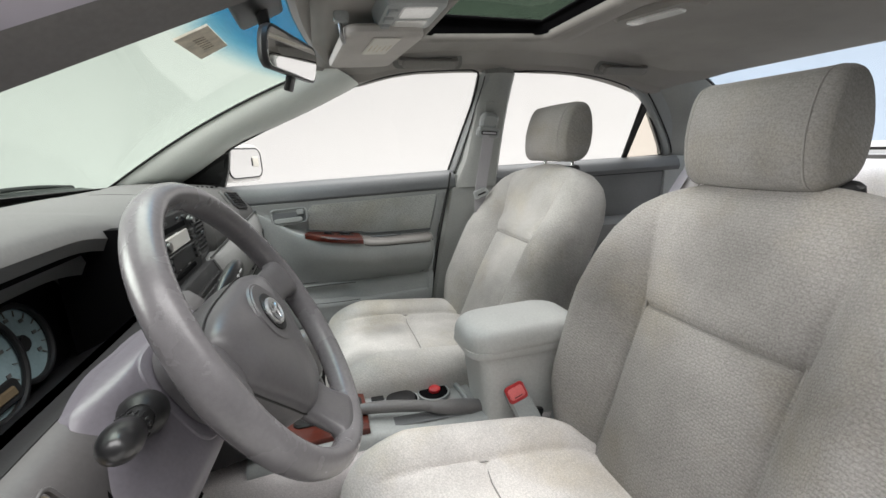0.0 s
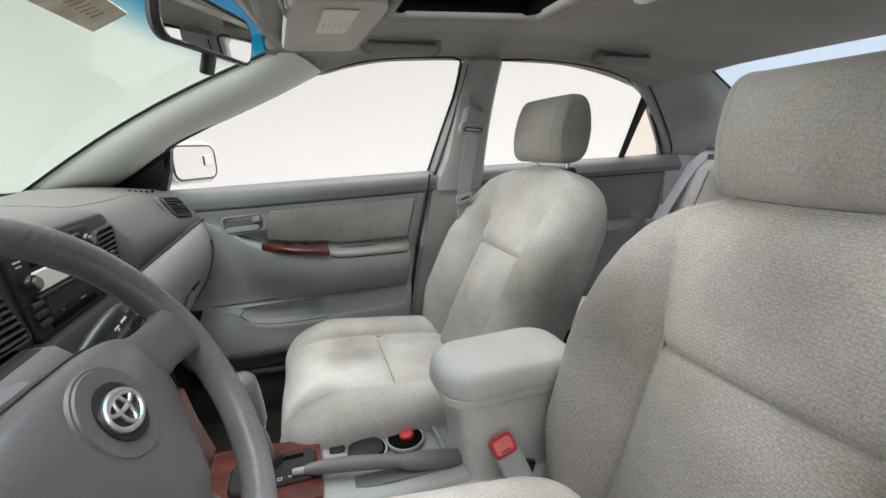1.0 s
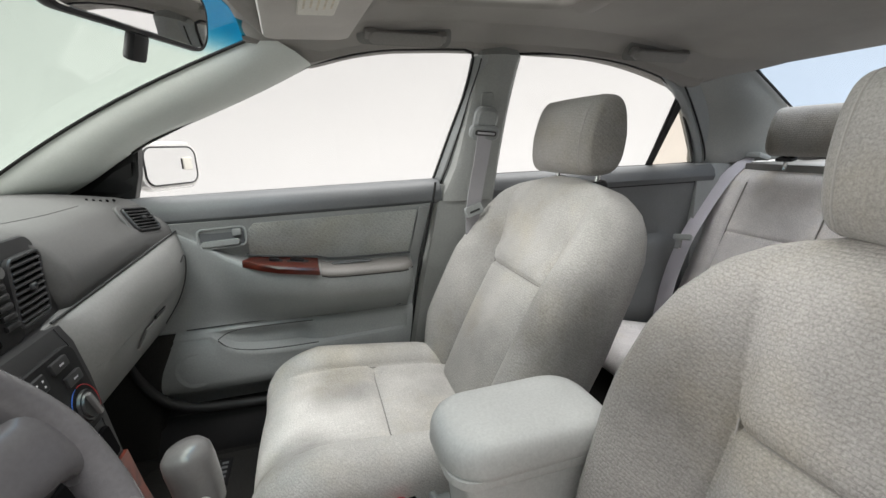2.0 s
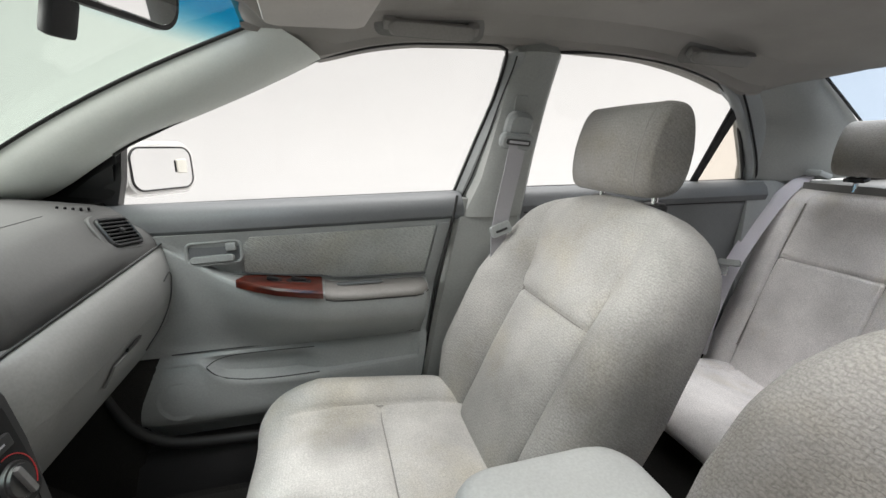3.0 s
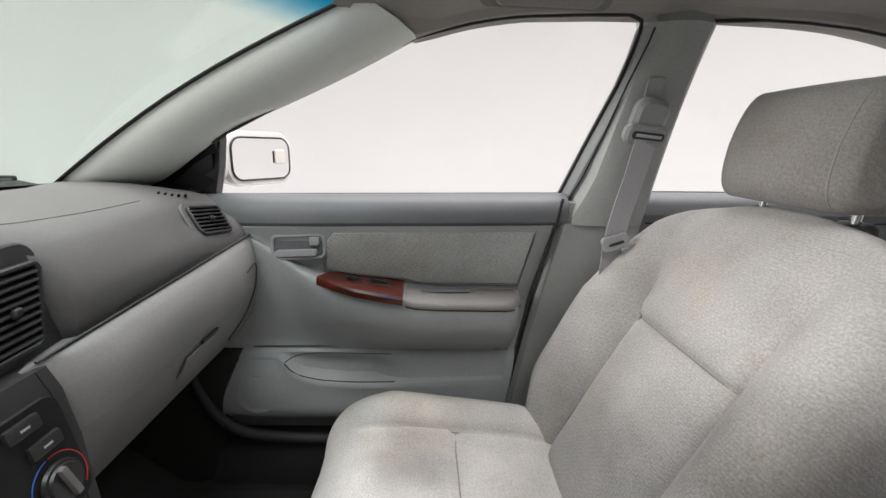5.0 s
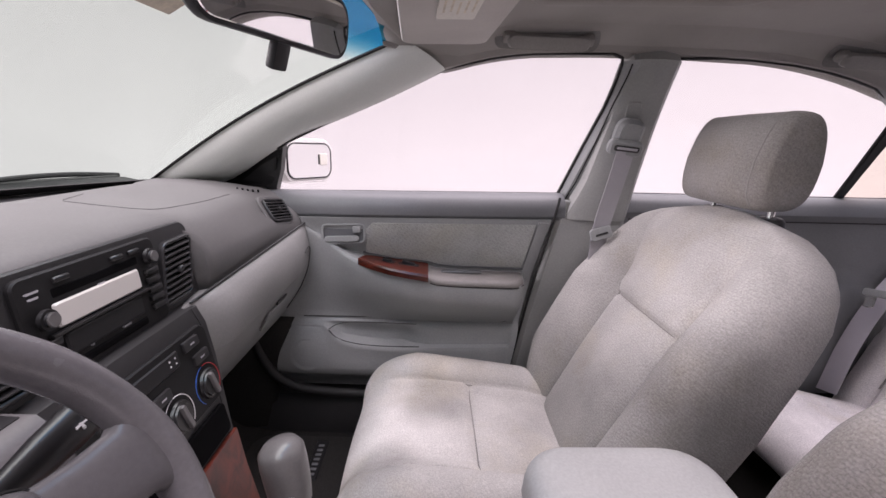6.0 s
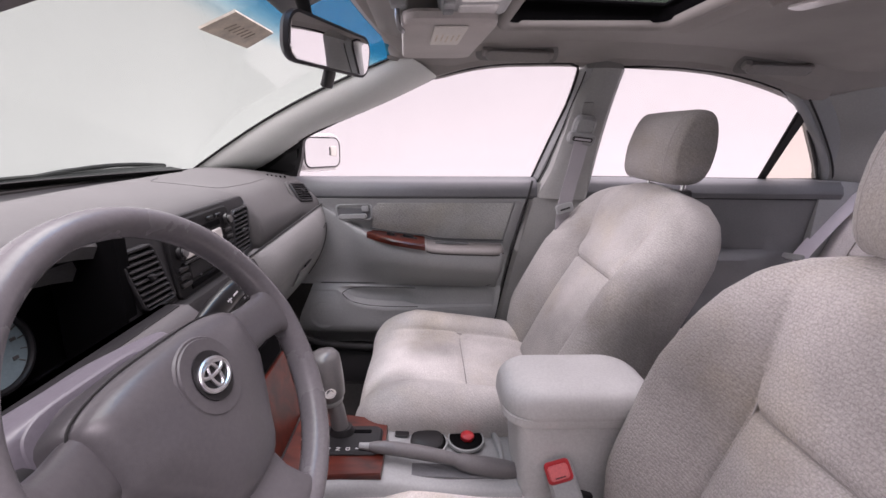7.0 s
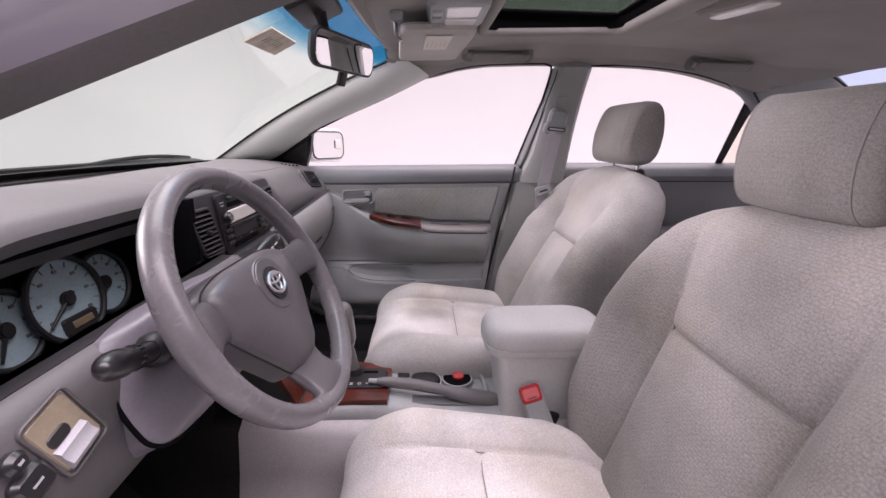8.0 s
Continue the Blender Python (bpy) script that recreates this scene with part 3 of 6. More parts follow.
# pillars between front and rear doors
for right in (True, False):
    loops = []
    for z in np.linspace(0.885, 1.292, 13):
        t = min(1, (z - 0.885) / 0.377)
        xf, xr, y = 0.0 + 0.057 * t + 0.028 - 0.02 * max(0, 1 - t * 4), 0.168 + 0.02 * t ** 3, 0.602 - 0.118 * t + 0.9 * max(0, z - 1.262)
        loops.append([mir(p, right) for p in ((xf - 0.006, y + 0.055, z), (xf - 0.004, y + 0.015, z), (xf + 0.012, y + 0.002, z), ((xf + xr) / 2, y - 0.006, z), (xr - 0.014, y + 0.002, z), (xr, y + 0.02, z), (xr, y + 0.08, z), (xf, y + 0.09, z))])
    lone("trim_pillar_middle", loft(loops), POST, "pale grey centre pillar trim with a belt slot", kind="structure")
    loops = []
    for z in (0.22, 0.40, 0.60, 0.75, 0.882, 0.93):
        t = (z - 0.22) / 0.662
        xf, xr, y = -0.14 + 0.12 * t + (0.0 if right else 0.16 * (1 - t) + 0.03), 0.18 - 0.01 * t, 0.612 + 0.03 * math.sin(math.pi * min(1, t)) + (0.014 if z > 0.9 else 0)
        loops.append([mir(p, right) for p in ((xf, y + 0.06, z), (xf + 0.004, y + 0.012, z), (xf + 0.016, y, z), (xr - 0.016, y, z), (xr, y + 0.016, z), (xr, y + 0.08, z), (xf, y + 0.09, z))])
    lone("trim_pillar_foot", loft(loops), POST, "grey plastic lower centre pillar trim", kind="structure")
    lone("trim_sill", loft([[mir((x, y, z), right) for y, z in ((0.60, 0.22), (0.605, 0.31), (0.625, 0.335), (0.70, 0.335), (0.70, 0.20))] for x in (-0.95, -0.5, 0.0, 0.55, 0.95)]), BEZEL,
         "dark grey door sill trim", kind="structure")
    # rear pillar panel
    rows = []
    for k in range(11):
        s = k / 10
        a = Vector((0.775, 0.545, 1.216)).lerp(Vector((1.0, 0.672, 0.955)), s) + Vector((0.04, 0.006, 0.014)) * math.sin(math.pi * min(1, s * 1.15)) ** 1
        b = Vector((0.985, 0.497, 1.272)).lerp(Vector((1.48, 0.56, 0.99)), s)
        rows.append([mir(a.lerp(b, t / 8) + Vector((0, -0.018 * math.sin(math.pi * t / 8), 0)), right) for t in range(9)])
    lone("trim_pillar_rear", slab(rows, mir((0, 0.04, 0)) if right else (0, -0.04, 0)), POST, "pale grey rear quarter pillar panel", kind="structure")

# ---- screens ----


screen = lone("window_1", slab([[ws_point(u, v) for u in [*np.linspace(-1, 1, 25), 1.05]] for v in np.linspace(-0.03, 1.04, 13)], (-0.004, 0, 0.004)), WINDSCREEN,
              "greenish windscreen glass with a blue shade band", "window", kind="structure")
screen.visible_shadow = False
lone("trim_screen_seal", tube([ws_point(1.0, v) + Vector((0.004, -0.006, 0.001)) for v in np.linspace(-0.02, 1.02, 14)], 0.0035, 8), RUBBER, "black rubber seal along the windscreen edge", kind="structure")
lone("trim_screen_frit", slab([[ws_point(u, v) + Vector((0.0025, -0.001, -0.003)) for u in (0.984, 0.992, 1.0, 1.012)] for v in np.linspace(-0.02, 1.02, 22)], (-0.0015, 0, 0.0015)), RUBBER, "black printed edge of the windscreen", kind="structure")
lone("trim_screen_frit_low", slab([[ws_point(u, v) + Vector((0.003, 0, -0.002)) for v in (-0.04, -0.02, 0.002)] for u in np.linspace(-0.94, 0.99, 30)], (-0.0015, 0, 0.0015)), RUBBER, "black printed lower edge of the windscreen", kind="structure")
lone("trim_header", loft([[ws_point(u, 0.985) + Vector(d) for d in ((0, 0, 0.004), (0.02, 0, -0.008), (0.06, 0, 0.004), (0.07, 0, 0.03), (0, 0, 0.05))] for u in np.linspace(-0.99, 0.99, 17)]), LINER,
     "felt-covered windscreen header", kind="structure")
rear = lone("window_2", slab([[(x, MID + w * t, z + 0.02 * (1 - t * t)) for t in np.linspace(-1, 1, 13)] for x, z, w in ((0.975, 1.263, 0.515), (1.08, 1.215, 0.53), (1.2, 1.152, 0.54), (1.35, 1.065, 0.565), (1.48, 0.985, 0.585))], (0.003, 0, 0.005)), REAR_GLASS,
            "bluish sloping rear window glass", "window", kind="structure")
rear.visible_shadow = False
lone("trim_rear_seal", tube([mir((x, y, z)) for x, y, z in ((0.985, 0.492, 1.256), (1.08, 0.503, 1.21), (1.2, 0.514, 1.147), (1.35, 0.535, 1.06), (1.48, 0.556, 0.985))], 0.004, 8), RUBBER, "black seal along the rear window", kind="structure")
lone("parcel_shelf", slab([[(1.12, -0.62, 0.965), (1.12, 0.58, 0.965)], [(1.52, -0.62, 0.97), (1.52, 0.58, 0.97)]], (0, 0, -0.05)), RECESS, "grey felt parcel shelf under the rear window", kind="structure")

# cowl and wipers in front of the windscreen
lone("cowl", loft([[ws_point(u, -0.02) + Vector(d) for d in ((-0.006, 0, 0.004), (-0.05, 0, 0.012), (-0.12, 0, -0.01), (-0.12, 0, -0.08), (0.0, 0, -0.06))] for u in np.linspace(-0.98, 0.98, 21)]), BLACK,
     "black plastic cowl below the windscreen", kind="structure")
wiper = thing("wiper", ws_point(-0.2, 0.02), "thin black windscreen wiper resting on the glass", "wiper")
part("arm", tube(smooth_path([(-1.225, 0.10, 0.936), (-1.222, 0.22, 0.943), (-1.217, 0.34, 0.953), (-1.210, 0.45, 0.958), (-1.197, 0.56, 0.956), (-1.175, 0.66, 0.948)], 18), [0.007] * 8 + [0.006] * 11, 8), BLACK, wiper)
part("blade", tube(smooth_path([(-1.215, -0.42, 0.952), (-1.225, -0.1, 0.950), (-1.222, 0.2, 0.948), (-1.205, 0.45, 0.947), (-1.165, 0.64, 0.945)], 18), 0.0055, 6), RUBBER, wiper)

# ---- front seats ----
SEAT_Y = 0.314


def spread(lo, hi, n, creases, width=0.006):
    """Sample places, denser round the creases."""
    out = set(np.round(np.linspace(lo, hi, n), 5))
    for c in creases:
        out |= {round(c + d, 5) for d in (-width * 1.6, -width * 0.8, -width * 0.35, 0, width * 0.35, width * 0.8, width * 1.6) if lo < c + d < hi}
    return sorted(out)


def groove(d, width=0.0032):
    return math.exp(-(d / width) ** 2)


SIDE_STEPS = sorted(set(np.round(np.linspace(-1, 1, 49), 4)) | {0.985, -0.985, 0.996, -0.996})
BACK_W = [(-0.03, 0.205), (0.05, 0.240), (0.15, 0.262), (0.28, 0.270), (0.40, 0.266), (0.47, 0.258), (0.52, 0.236), (0.555, 0.202), (0.578, 0.160), (0.592, 0.115), (0.597, 0.085)]
BACK_D = [(-0.03, -0.10), (0.2, -0.125), (0.45, -0.112), (0.55, -0.105), (0.585, -0.098), (0.597, -0.088)]


def across(w, rim):
    ss = [u * rim / 0.6 if abs(u) <= 0.6 else math.copysign(rim + (abs(u) - 0.6) / 0.4 * (w - rim), u) for u in SIDE_STEPS]
    return sorted(ss + [c * (rim + d) for c in (-1, 1) for d in (-0.005, -0.0025, 0.0025, 0.005)])


def back_seam(h):
    """How far out the backrest's long seams run, h up: waisted at the cross seam."""
    return min(lerp(h, [(0.0, 0.140), (0.14, 0.128), (0.34, 0.129), (0.42, 0.138), (0.50, 0.154), (0.56, 0.165)]), lerp(h, BACK_W) * 0.72)


def back_depth(s, h, cross=0.343, edge=0.052):
    """How far the backrest's face stands out at s across and h up."""
    w, a = lerp(h, BACK_W), abs(s)
    rim = back_seam(h)
    drop = 0.040 * max(0, (h - 0.50) / 0.097) ** 2.2 + 0.03 * max(0, (0.04 - h) / 0.07) ** 2
    wing = 0.070 * math.sin(math.pi / 2 * min(1, max(0, (a - 0.128) / 0.095))) ** 1.35 * lerp(h, [(0, 0.6), (0.12, 1), (0.33, 0.9), (0.5, 0.3), (0.59, 0.05)])
    belly = 0.014 * math.exp(-((h - 0.17) / 0.12) ** 2) * max(0, 1 - (a / 0.16) ** 2)
    pad = 0.008 * max(0, math.cos(math.pi / 2 * min(1, a / rim))) ** 0.5 * (1 - 0.8 * math.exp(-((h - cross) / 0.03) ** 2)) + (0.005 * math.exp(-((h - cross - 0.028) / 0.018) ** 2) if a < rim else 0.0)
    d = wing + belly + pad - drop - (0.009 * groove(a - rim, 0.0055) + 0.008 * groove(a - rim, 0.018)) * lerp(h, [(0.34, 1.0), (0.46, 0.55), (0.53, 0.2), (0.575, 0.0)])
    if a < rim:
        d -= 0.0070 * groove(h - cross, 0.0060)
    r = max(0, (a - (w - edge)) / edge)
    return d - 0.07 * (1 - math.sqrt(max(0, 1 - min(1, r) ** 2.6)))


CUSHION = smooth_path([(0.03, 0, 0.43), (-0.06, 0, 0.447), (-0.16, 0, 0.459), (-0.26, 0, 0.468), (-0.36, 0, 0.476), (-0.43, 0, 0.468), (-0.475, 0, 0.438), (-0.495, 0, 0.395), (-0.49, 0, 0.35), (-0.46, 0, 0.335)], 60)
CUSHION_W = [(0, 0.215), (0.1, 0.245), (0.45, 0.260), (0.58, 0.254), (0.66, 0.244), (0.74, 0.230), (0.82, 0.214), (0.92, 0.198), (1, 0.188)]


def cushion_point(i, s, seam=0.146, cross=-0.233, edge=0.062):
    p, f, a = CUSHION[i], i / 60, abs(s)
    t = (CUSHION[min(i + 1, 60)] - CUSHION[max(i - 1, 0)]).normalized()
    nrm = Vector((t.z, 0, -t.x)).normalized()
    nrm = nrm if nrm.z > 0 or nrm.x < 0 else -nrm
    w = lerp(f, CUSHION_W)
    lift = lerp(f, [(0, 0.5), (0.15, 1.0), (0.45, 1.0), (0.6, 0.6), (0.75, 0.12), (1, 0)])
    rim = min(seam, w * 0.62)
    d = 0.053 * lift * math.sin(math.pi / 2 * min(1, max(0, (a - 0.105) / 0.095))) ** 1.6
    d += 0.007 * max(0, math.cos(math.pi / 2 * min(1, a / rim))) ** 0.5
    d -= 0.011 * groove(a - rim, 0.0055) * lerp(p.x, [(-0.43, 0.0), (-0.36, 1.0)]) * lerp(f, [(0.5, 1.0), (0.62, 0.0)])
    if a < rim:
        d -= 0.010 * groove(p.x - cross, 0.006) * (1 if f < 0.6 else 0)
        d += 0.006 * math.exp(-((p.x - cross + 0.05) / 0.045) ** 2) * (1 if f < 0.6 else 0)
    r = max(0, (a - (w - edge)) / edge)
    d -= edge * (1 - math.sqrt(max(0, 1 - min(1, r) ** 2.2)))
    return p, nrm, p + nrm * d + Vector((0, s, 0))


def seat_cushion_mesh(m):
    loops = []
    for i in range(61):
        w = lerp(i / 60, CUSHION_W)
        loop = [cushion_point(i, s)[2] for s in across(w, min(0.146, w * 0.62))]
        p, nrm, _ = cushion_point(i, 0)
        last, low = p - nrm * 0.05, min(0.335, p.z - 0.004)
        for s, q in ((1.0, 0.5), (0.985, 0.93), (0.93, 1.0), (-0.93, 1.0), (-0.985, 0.93), (-1.0, 0.5)):
            loop.append(Vector((last.x + (max(-0.44, p.x) - last.x) * q, s * w, last.z + (low - last.z) * q)))
        loops.append([m @ v for v in loop])
    return loft(loops)


HEAD_SEAM = 0.82


def headrest_loop(c, half, thick, tall, lean, square, u, swell=0.0):
    """One section of a headrest, at u across from -1 to 1."""
    a = abs(u)
    r = max(0, (a - 0.76) / 0.24)
    size = 1 - 0.03 * a ** 4 - 0.24 * (1 - math.sqrt(max(0, 1 - min(1, r) ** 2.6))) - 0.016 * groove(a - HEAD_SEAM, 0.014)
    front = 1 - 0.16 * a ** 4
    loop = []
    for k in range(36):
        q = 2 * math.pi * k / 36
        sx, sz = math.copysign(abs(math.cos(q)) ** square, math.cos(q)), math.copysign(abs(math.sin(q)) ** square, math.sin(q))
        z = tall / 2 * sz * size * (1 + 0.06 * a ** 6) + swell * sz
        x = thick / 2 * sx * size * (front if sx < 0 else 1) * (1 - 0.25 * max(0, sz)) + 0.012 * a ** 2 + swell * sx
        loop.append(Vector(c) + Vector((x + lean * z, u * half, z)))
    return loop


def headrest_mesh(*shape):
    """A padded block, rounded in front, with flat stitched cheeks."""
    ys = [-1, -0.996, -0.985, -0.965, -0.94, -0.91, -0.88, -0.855, -0.835, -0.82, -0.805, -0.785, -0.75, -0.7, -0.55, -0.4, -0.2]
    return loft([headrest_loop(*shape, u) for u in ys + [0] + [-u for u in reversed(ys)]])


def front_seat(y, x, z, lean, label, cloth, head_at=(0.236, 0.006, 1.058), square=0.6, inner=0.0, outer=0.0, sat_on=None):
    """A front seat: y, x and z shift it; lean turns the backrest more upright, in degrees; inner and outer widen its two sides."""
    seat = thing("front_seat", (-0.2 + x, y, 0.215), label, "car seat", "front seats")
    m = pose(x, y, z)
    turn = m @ Matrix.Translation((0.094, 0, 0.751)) @ pose(0, 0, 0, 0, -lean, 0) @ Matrix.Translation((-0.094, 0, -0.751))
    base, up, out = Vector((-0.05, 0, 0.44)), Vector((0.421, 0, 0.907)), Vector((-0.907, 0, 0.421))
    wider = lambda s, h: s * (1 + (inner if s > 0 else outer) * lerp(h, [(0, 1), (0.42, 1), (0.54, 0.1), (0.6, 0)]))
    face = lambda s, h, extra=0.0: turn @ (base + up * h + out * (back_depth(s, h) + extra) + Vector((0, wider(s, h), 0)))
    loops = []
    for h in spread(-0.03, 0.585, 44, [0.343]) + [0.592, 0.597]:
        w, back = lerp(h, BACK_W), lerp(h, BACK_D)
        loop = [face(s, h) for s in across(w, back_seam(h))]
        d_end = back_depth(w, h)
        for s, q in ((0.995, 0.5), (0.97, 0.85), (0.90, 1.0), (0.4, 1.02), (-0.4, 1.02), (-0.90, 1.0), (-0.97, 0.85), (-0.995, 0.5)):
            loop.append(turn @ (base + up * h + out * (d_end + (back - d_end) * q) + Vector((0, wider(s * w, h), 0))))
        loops.append(loop)
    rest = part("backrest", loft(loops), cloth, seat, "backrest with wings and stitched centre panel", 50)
    for c in (-1, 1):
        part("stitching", tube([face(c * back_seam(h), h, lerp(h, [(0.40, 0.001), (0.50, -0.0008)])) for h in np.linspace(0.02, 0.50, 30)], [lerp(h, [(0.34, 0.0017), (0.50, 0.0004)]) for h in np.linspace(0.02, 0.50, 30)], 6), SEAM, rest)
    part("cross_stitching", tube([face(s, 0.343, 0.0005) for s in np.linspace(-0.123, 0.123, 14)], 0.0010, 6), SEAM, rest)
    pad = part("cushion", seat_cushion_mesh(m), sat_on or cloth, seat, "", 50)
    k = min(range(61), key=lambda i: abs(CUSHION[i].x + 0.233) + (0.5 if i > 36 else 0))
    for c in (-1, 1):
        part("stitching", tube([m @ cushion_point(i, c * 0.146)[2] for i in range(7, k + 11)], [0.0016] * (k - 1) + [0.0013, 0.0010, 0.0007, 0.0004, 0.0002], 6), SEAM, pad)
    part("cross_stitching", tube([m @ (cushion_point(k, s)[2] + Vector((0, 0, 0.001))) for s in np.linspace(-0.130, 0.130, 12)], [0.0006] + [0.0015] * 10 + [0.0006], 6), SEAM, pad)
    shape = (head_at, 0.114, 0.112, 0.165, 0.10, square)
    hr = headrest_mesh(*shape)
    hr.transform(turn)
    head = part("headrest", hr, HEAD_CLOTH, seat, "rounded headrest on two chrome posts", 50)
    for u in (-HEAD_SEAM, HEAD_SEAM):
        part("piping", tube([turn @ p for p in headrest_loop(*shape, u, 0.0006)], 0.0014, 6, closed=True), SEAM, head)
    for s in (-0.076, 0.076):
        part("post", tube([turn @ Vector((0.255, s, 1.0)), turn @ Vector((0.250, s, 0.935))], 0.006, 10), CHROME, head, "chrome post")
        part("post_guide", loft([[turn @ Vector((0.2535 + 0.017 * q * math.cos(a), s + 0.027 * q * math.sin(a), 0.9570 + dz + 0.0016 * math.cos(a))) for a in [2 * math.pi * j / 18 for j in range(18)]] for dz, q in ((-0.012, 1.05), (0.001, 1.0), (0.006, 0.8), (0.007, 0.4))]), BLACK, seat, "black plastic post guide")
    part("seat_pan", box((0.46, 0.42, 0.05), 0.02, 3, m @ pose(-0.2, 0, 0.315)), BLACK, seat)
    for s in (-0.24, 0.24):
        part("side_cover", box((0.38, 0.022, 0.085), 0.01, 3, m @ pose(-0.12, s, 0.325, 0, -4)), TRIM, seat, "grey plastic side cover")
    for s in (-0.19, 0.19):
        part("rail", box((0.52, 0.035, 0.05), 0.004, 2, m @ pose(-0.2, s, 0.238 - z)), STEEL, seat)
        for fx in (-0.4, 0.0):
            part("foot", box((0.05, 0.04, 0.07), 0.006, 2, m @ pose(fx, s, 0.268)), STEEL, seat)
    part("recliner_cover", box((0.12, 0.026, 0.13), 0.012, 3, m @ pose(0.02, 0.246, 0.41, 0, 20)), TRIM, seat)
    return seat


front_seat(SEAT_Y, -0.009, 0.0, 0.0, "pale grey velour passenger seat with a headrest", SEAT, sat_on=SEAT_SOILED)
front_seat(-0.377, -0.003, -0.028, 9.0, "worn pale grey velour driver's seat with a headrest", SEAT_WORN_SHADED, (0.236, 0.028, 1.038), 0.69, 0.10, 0.07, SEAT_LIT)

# ---- rear bench ----


def bench():
    seat = thing("rear_bench", (0.75, MID, 0.31), "pale grey velour rear bench seat with stitched panels", "bench seat")
    wide = 0.64
    base, up, out = Vector((0.925, MID, 0.45)), Vector((0.330, 0, 0.944)), Vector((-0.944, 0, 0.330))
    seams = [0.29, 0.555]
    loops = []
    for h in spread(-0.12, 0.535, 29, [0.302], 0.008) + [0.548, 0.556, 0.56]:
        w = wide - 0.04 * max(0, (h - 0.42) / 0.14) ** 2
        drop = 0.05 * max(0, (h - 0.47) / 0.09) ** 2
        ss = sorted({round(x * w, 5) for x in np.linspace(-1, 1, 57)} | {c * q + d for c in (-1, 1) for q in seams for d in (-0.008, -0.004, -0.0018, 0, 0.0018, 0.004, 0.008)})
        loop = []
        for s in ss:
            a = abs(s)
            d = 0.030 * math.exp(-((a - 0.60) / 0.045) ** 2) * lerp(h, [(0, 1), (0.35, 0.8), (0.5, 0.1)])
            d += 0.018 * math.exp(-((h - 0.2) / 0.2) ** 2) * math.exp(-((a - 0.42) / 0.17) ** 4) + 0.012 * math.exp(-(a / 0.2) ** 4)
            d -= drop + sum(0.008 * groove(a - q, 0.004) for q in seams) * min(1, max(0, (0.5 - h) / 0.08))
            if 0.29 < a < 0.555:
                d -= 0.008 * groove(h - 0.302, 0.004)
            loop.append(base + up * h + out * d + Vector((0, s, 0)))
        loop += [base + up * h + out * q + Vector((0, s * w, 0)) for s, q in ((1.0, -0.06), (0.97, -0.13), (-0.97, -0.13), (-1.0, -0.06))]
        loops.append(loop)
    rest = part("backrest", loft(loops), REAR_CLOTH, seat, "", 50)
    for q in (-0.555, -0.29, 0.29, 0.555):
        part("stitching", tube([base + up * h + out * (0.030 * math.exp(-((abs(q) - 0.60) / 0.045) ** 2) * lerp(h, [(0, 1), (0.35, 0.8), (0.5, 0.1)]) + 0.0015 - 0.05 * max(0, (h - 0.47) / 0.09) ** 2) + Vector((0, q, 0)) for h in np.linspace(0.0, 0.48, 24)], 0.0022, 6), SEAM, rest)
    path = smooth_path([(0.95, 0, 0.374), (0.85, 0, 0.388), (0.74, 0, 0.412), (0.63, 0, 0.438), (0.54, 0, 0.450), (0.485, 0, 0.440), (0.458, 0, 0.412), (0.462, 0, 0.380), (0.50, 0, 0.366)], 44)
    loops = []
    for i, p in enumerate(path):
        t = (path[min(i + 1, 44)] - path[max(i - 1, 0)]).normalized()
        nrm = Vector((t.z, 0, -t.x)).normalized()
        nrm = nrm if nrm.z > 0 or nrm.x < 0 else -nrm
        f = i / 44
        ss = sorted({round(x, 5) for x in np.linspace(-0.615, 0.615, 49)} | {c * q + d for c in (-1, 1) for q in (0.24, 0.53) for d in (-0.008, -0.004, -0.0018, 0, 0.0018, 0.004, 0.008)})
        loop = []
        for s in ss:
            a = abs(s)
            d = -0.02 * math.exp(-((a - 0.39) / 0.14) ** 4) * (1 - f) + 0.012
            d -= sum(0.007 * groove(a - q, 0.004) for q in (0.24, 0.53)) * (1 if f < 0.55 else 0)
            if 0.24 < a < 0.53:
                d -= 0.008 * groove(p.x - 0.66, 0.005) * (1 if f < 0.6 else 0)
            d -= 0.03 * max(0, (a - 0.57) / 0.045) ** 2
            loop.append(p + nrm * d + Vector((0, MID + s, 0)))
        low = min(0.362, p.z - 0.006)
        loop += [Vector((max(p.x, 0.50), MID + s, low)) for s in (0.61, -0.61)]
        loops.append(loop)
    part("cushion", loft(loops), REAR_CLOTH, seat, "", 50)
    part("plinth", box((0.40, 1.20, 0.066), 0.01, 2, pose(0.755, MID, 0.334)), CARPET, seat, "dark carpeted plinth under the cushion")
    for yy in (0.350, 2 * MID - 0.350):
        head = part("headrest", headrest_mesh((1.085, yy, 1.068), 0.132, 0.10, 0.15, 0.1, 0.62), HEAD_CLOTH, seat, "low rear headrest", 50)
        for s in (-0.07, 0.07):
            part("post", tube([(1.085, yy + s, 1.02), (1.075, yy + s, 0.95)], 0.006, 8), CHROME, head)
            part("post_guide", box((0.03, 0.05, 0.012), 0.005, 2, pose(1.077, yy + s, 0.985, 0, -12)), BLACK, seat)
    return seat


bench()


def strap(path, wide, across, thick=0.0016):
    rows = []
    for p in smooth_path(path, 26):
        rows.append([p - Vector(across) * wide / 2, p + Vector(across) * wide / 2])
    n = Vector(across).cross(rows[-1][0] - rows[0][0]).normalized() * thick
    return slab(rows, n)


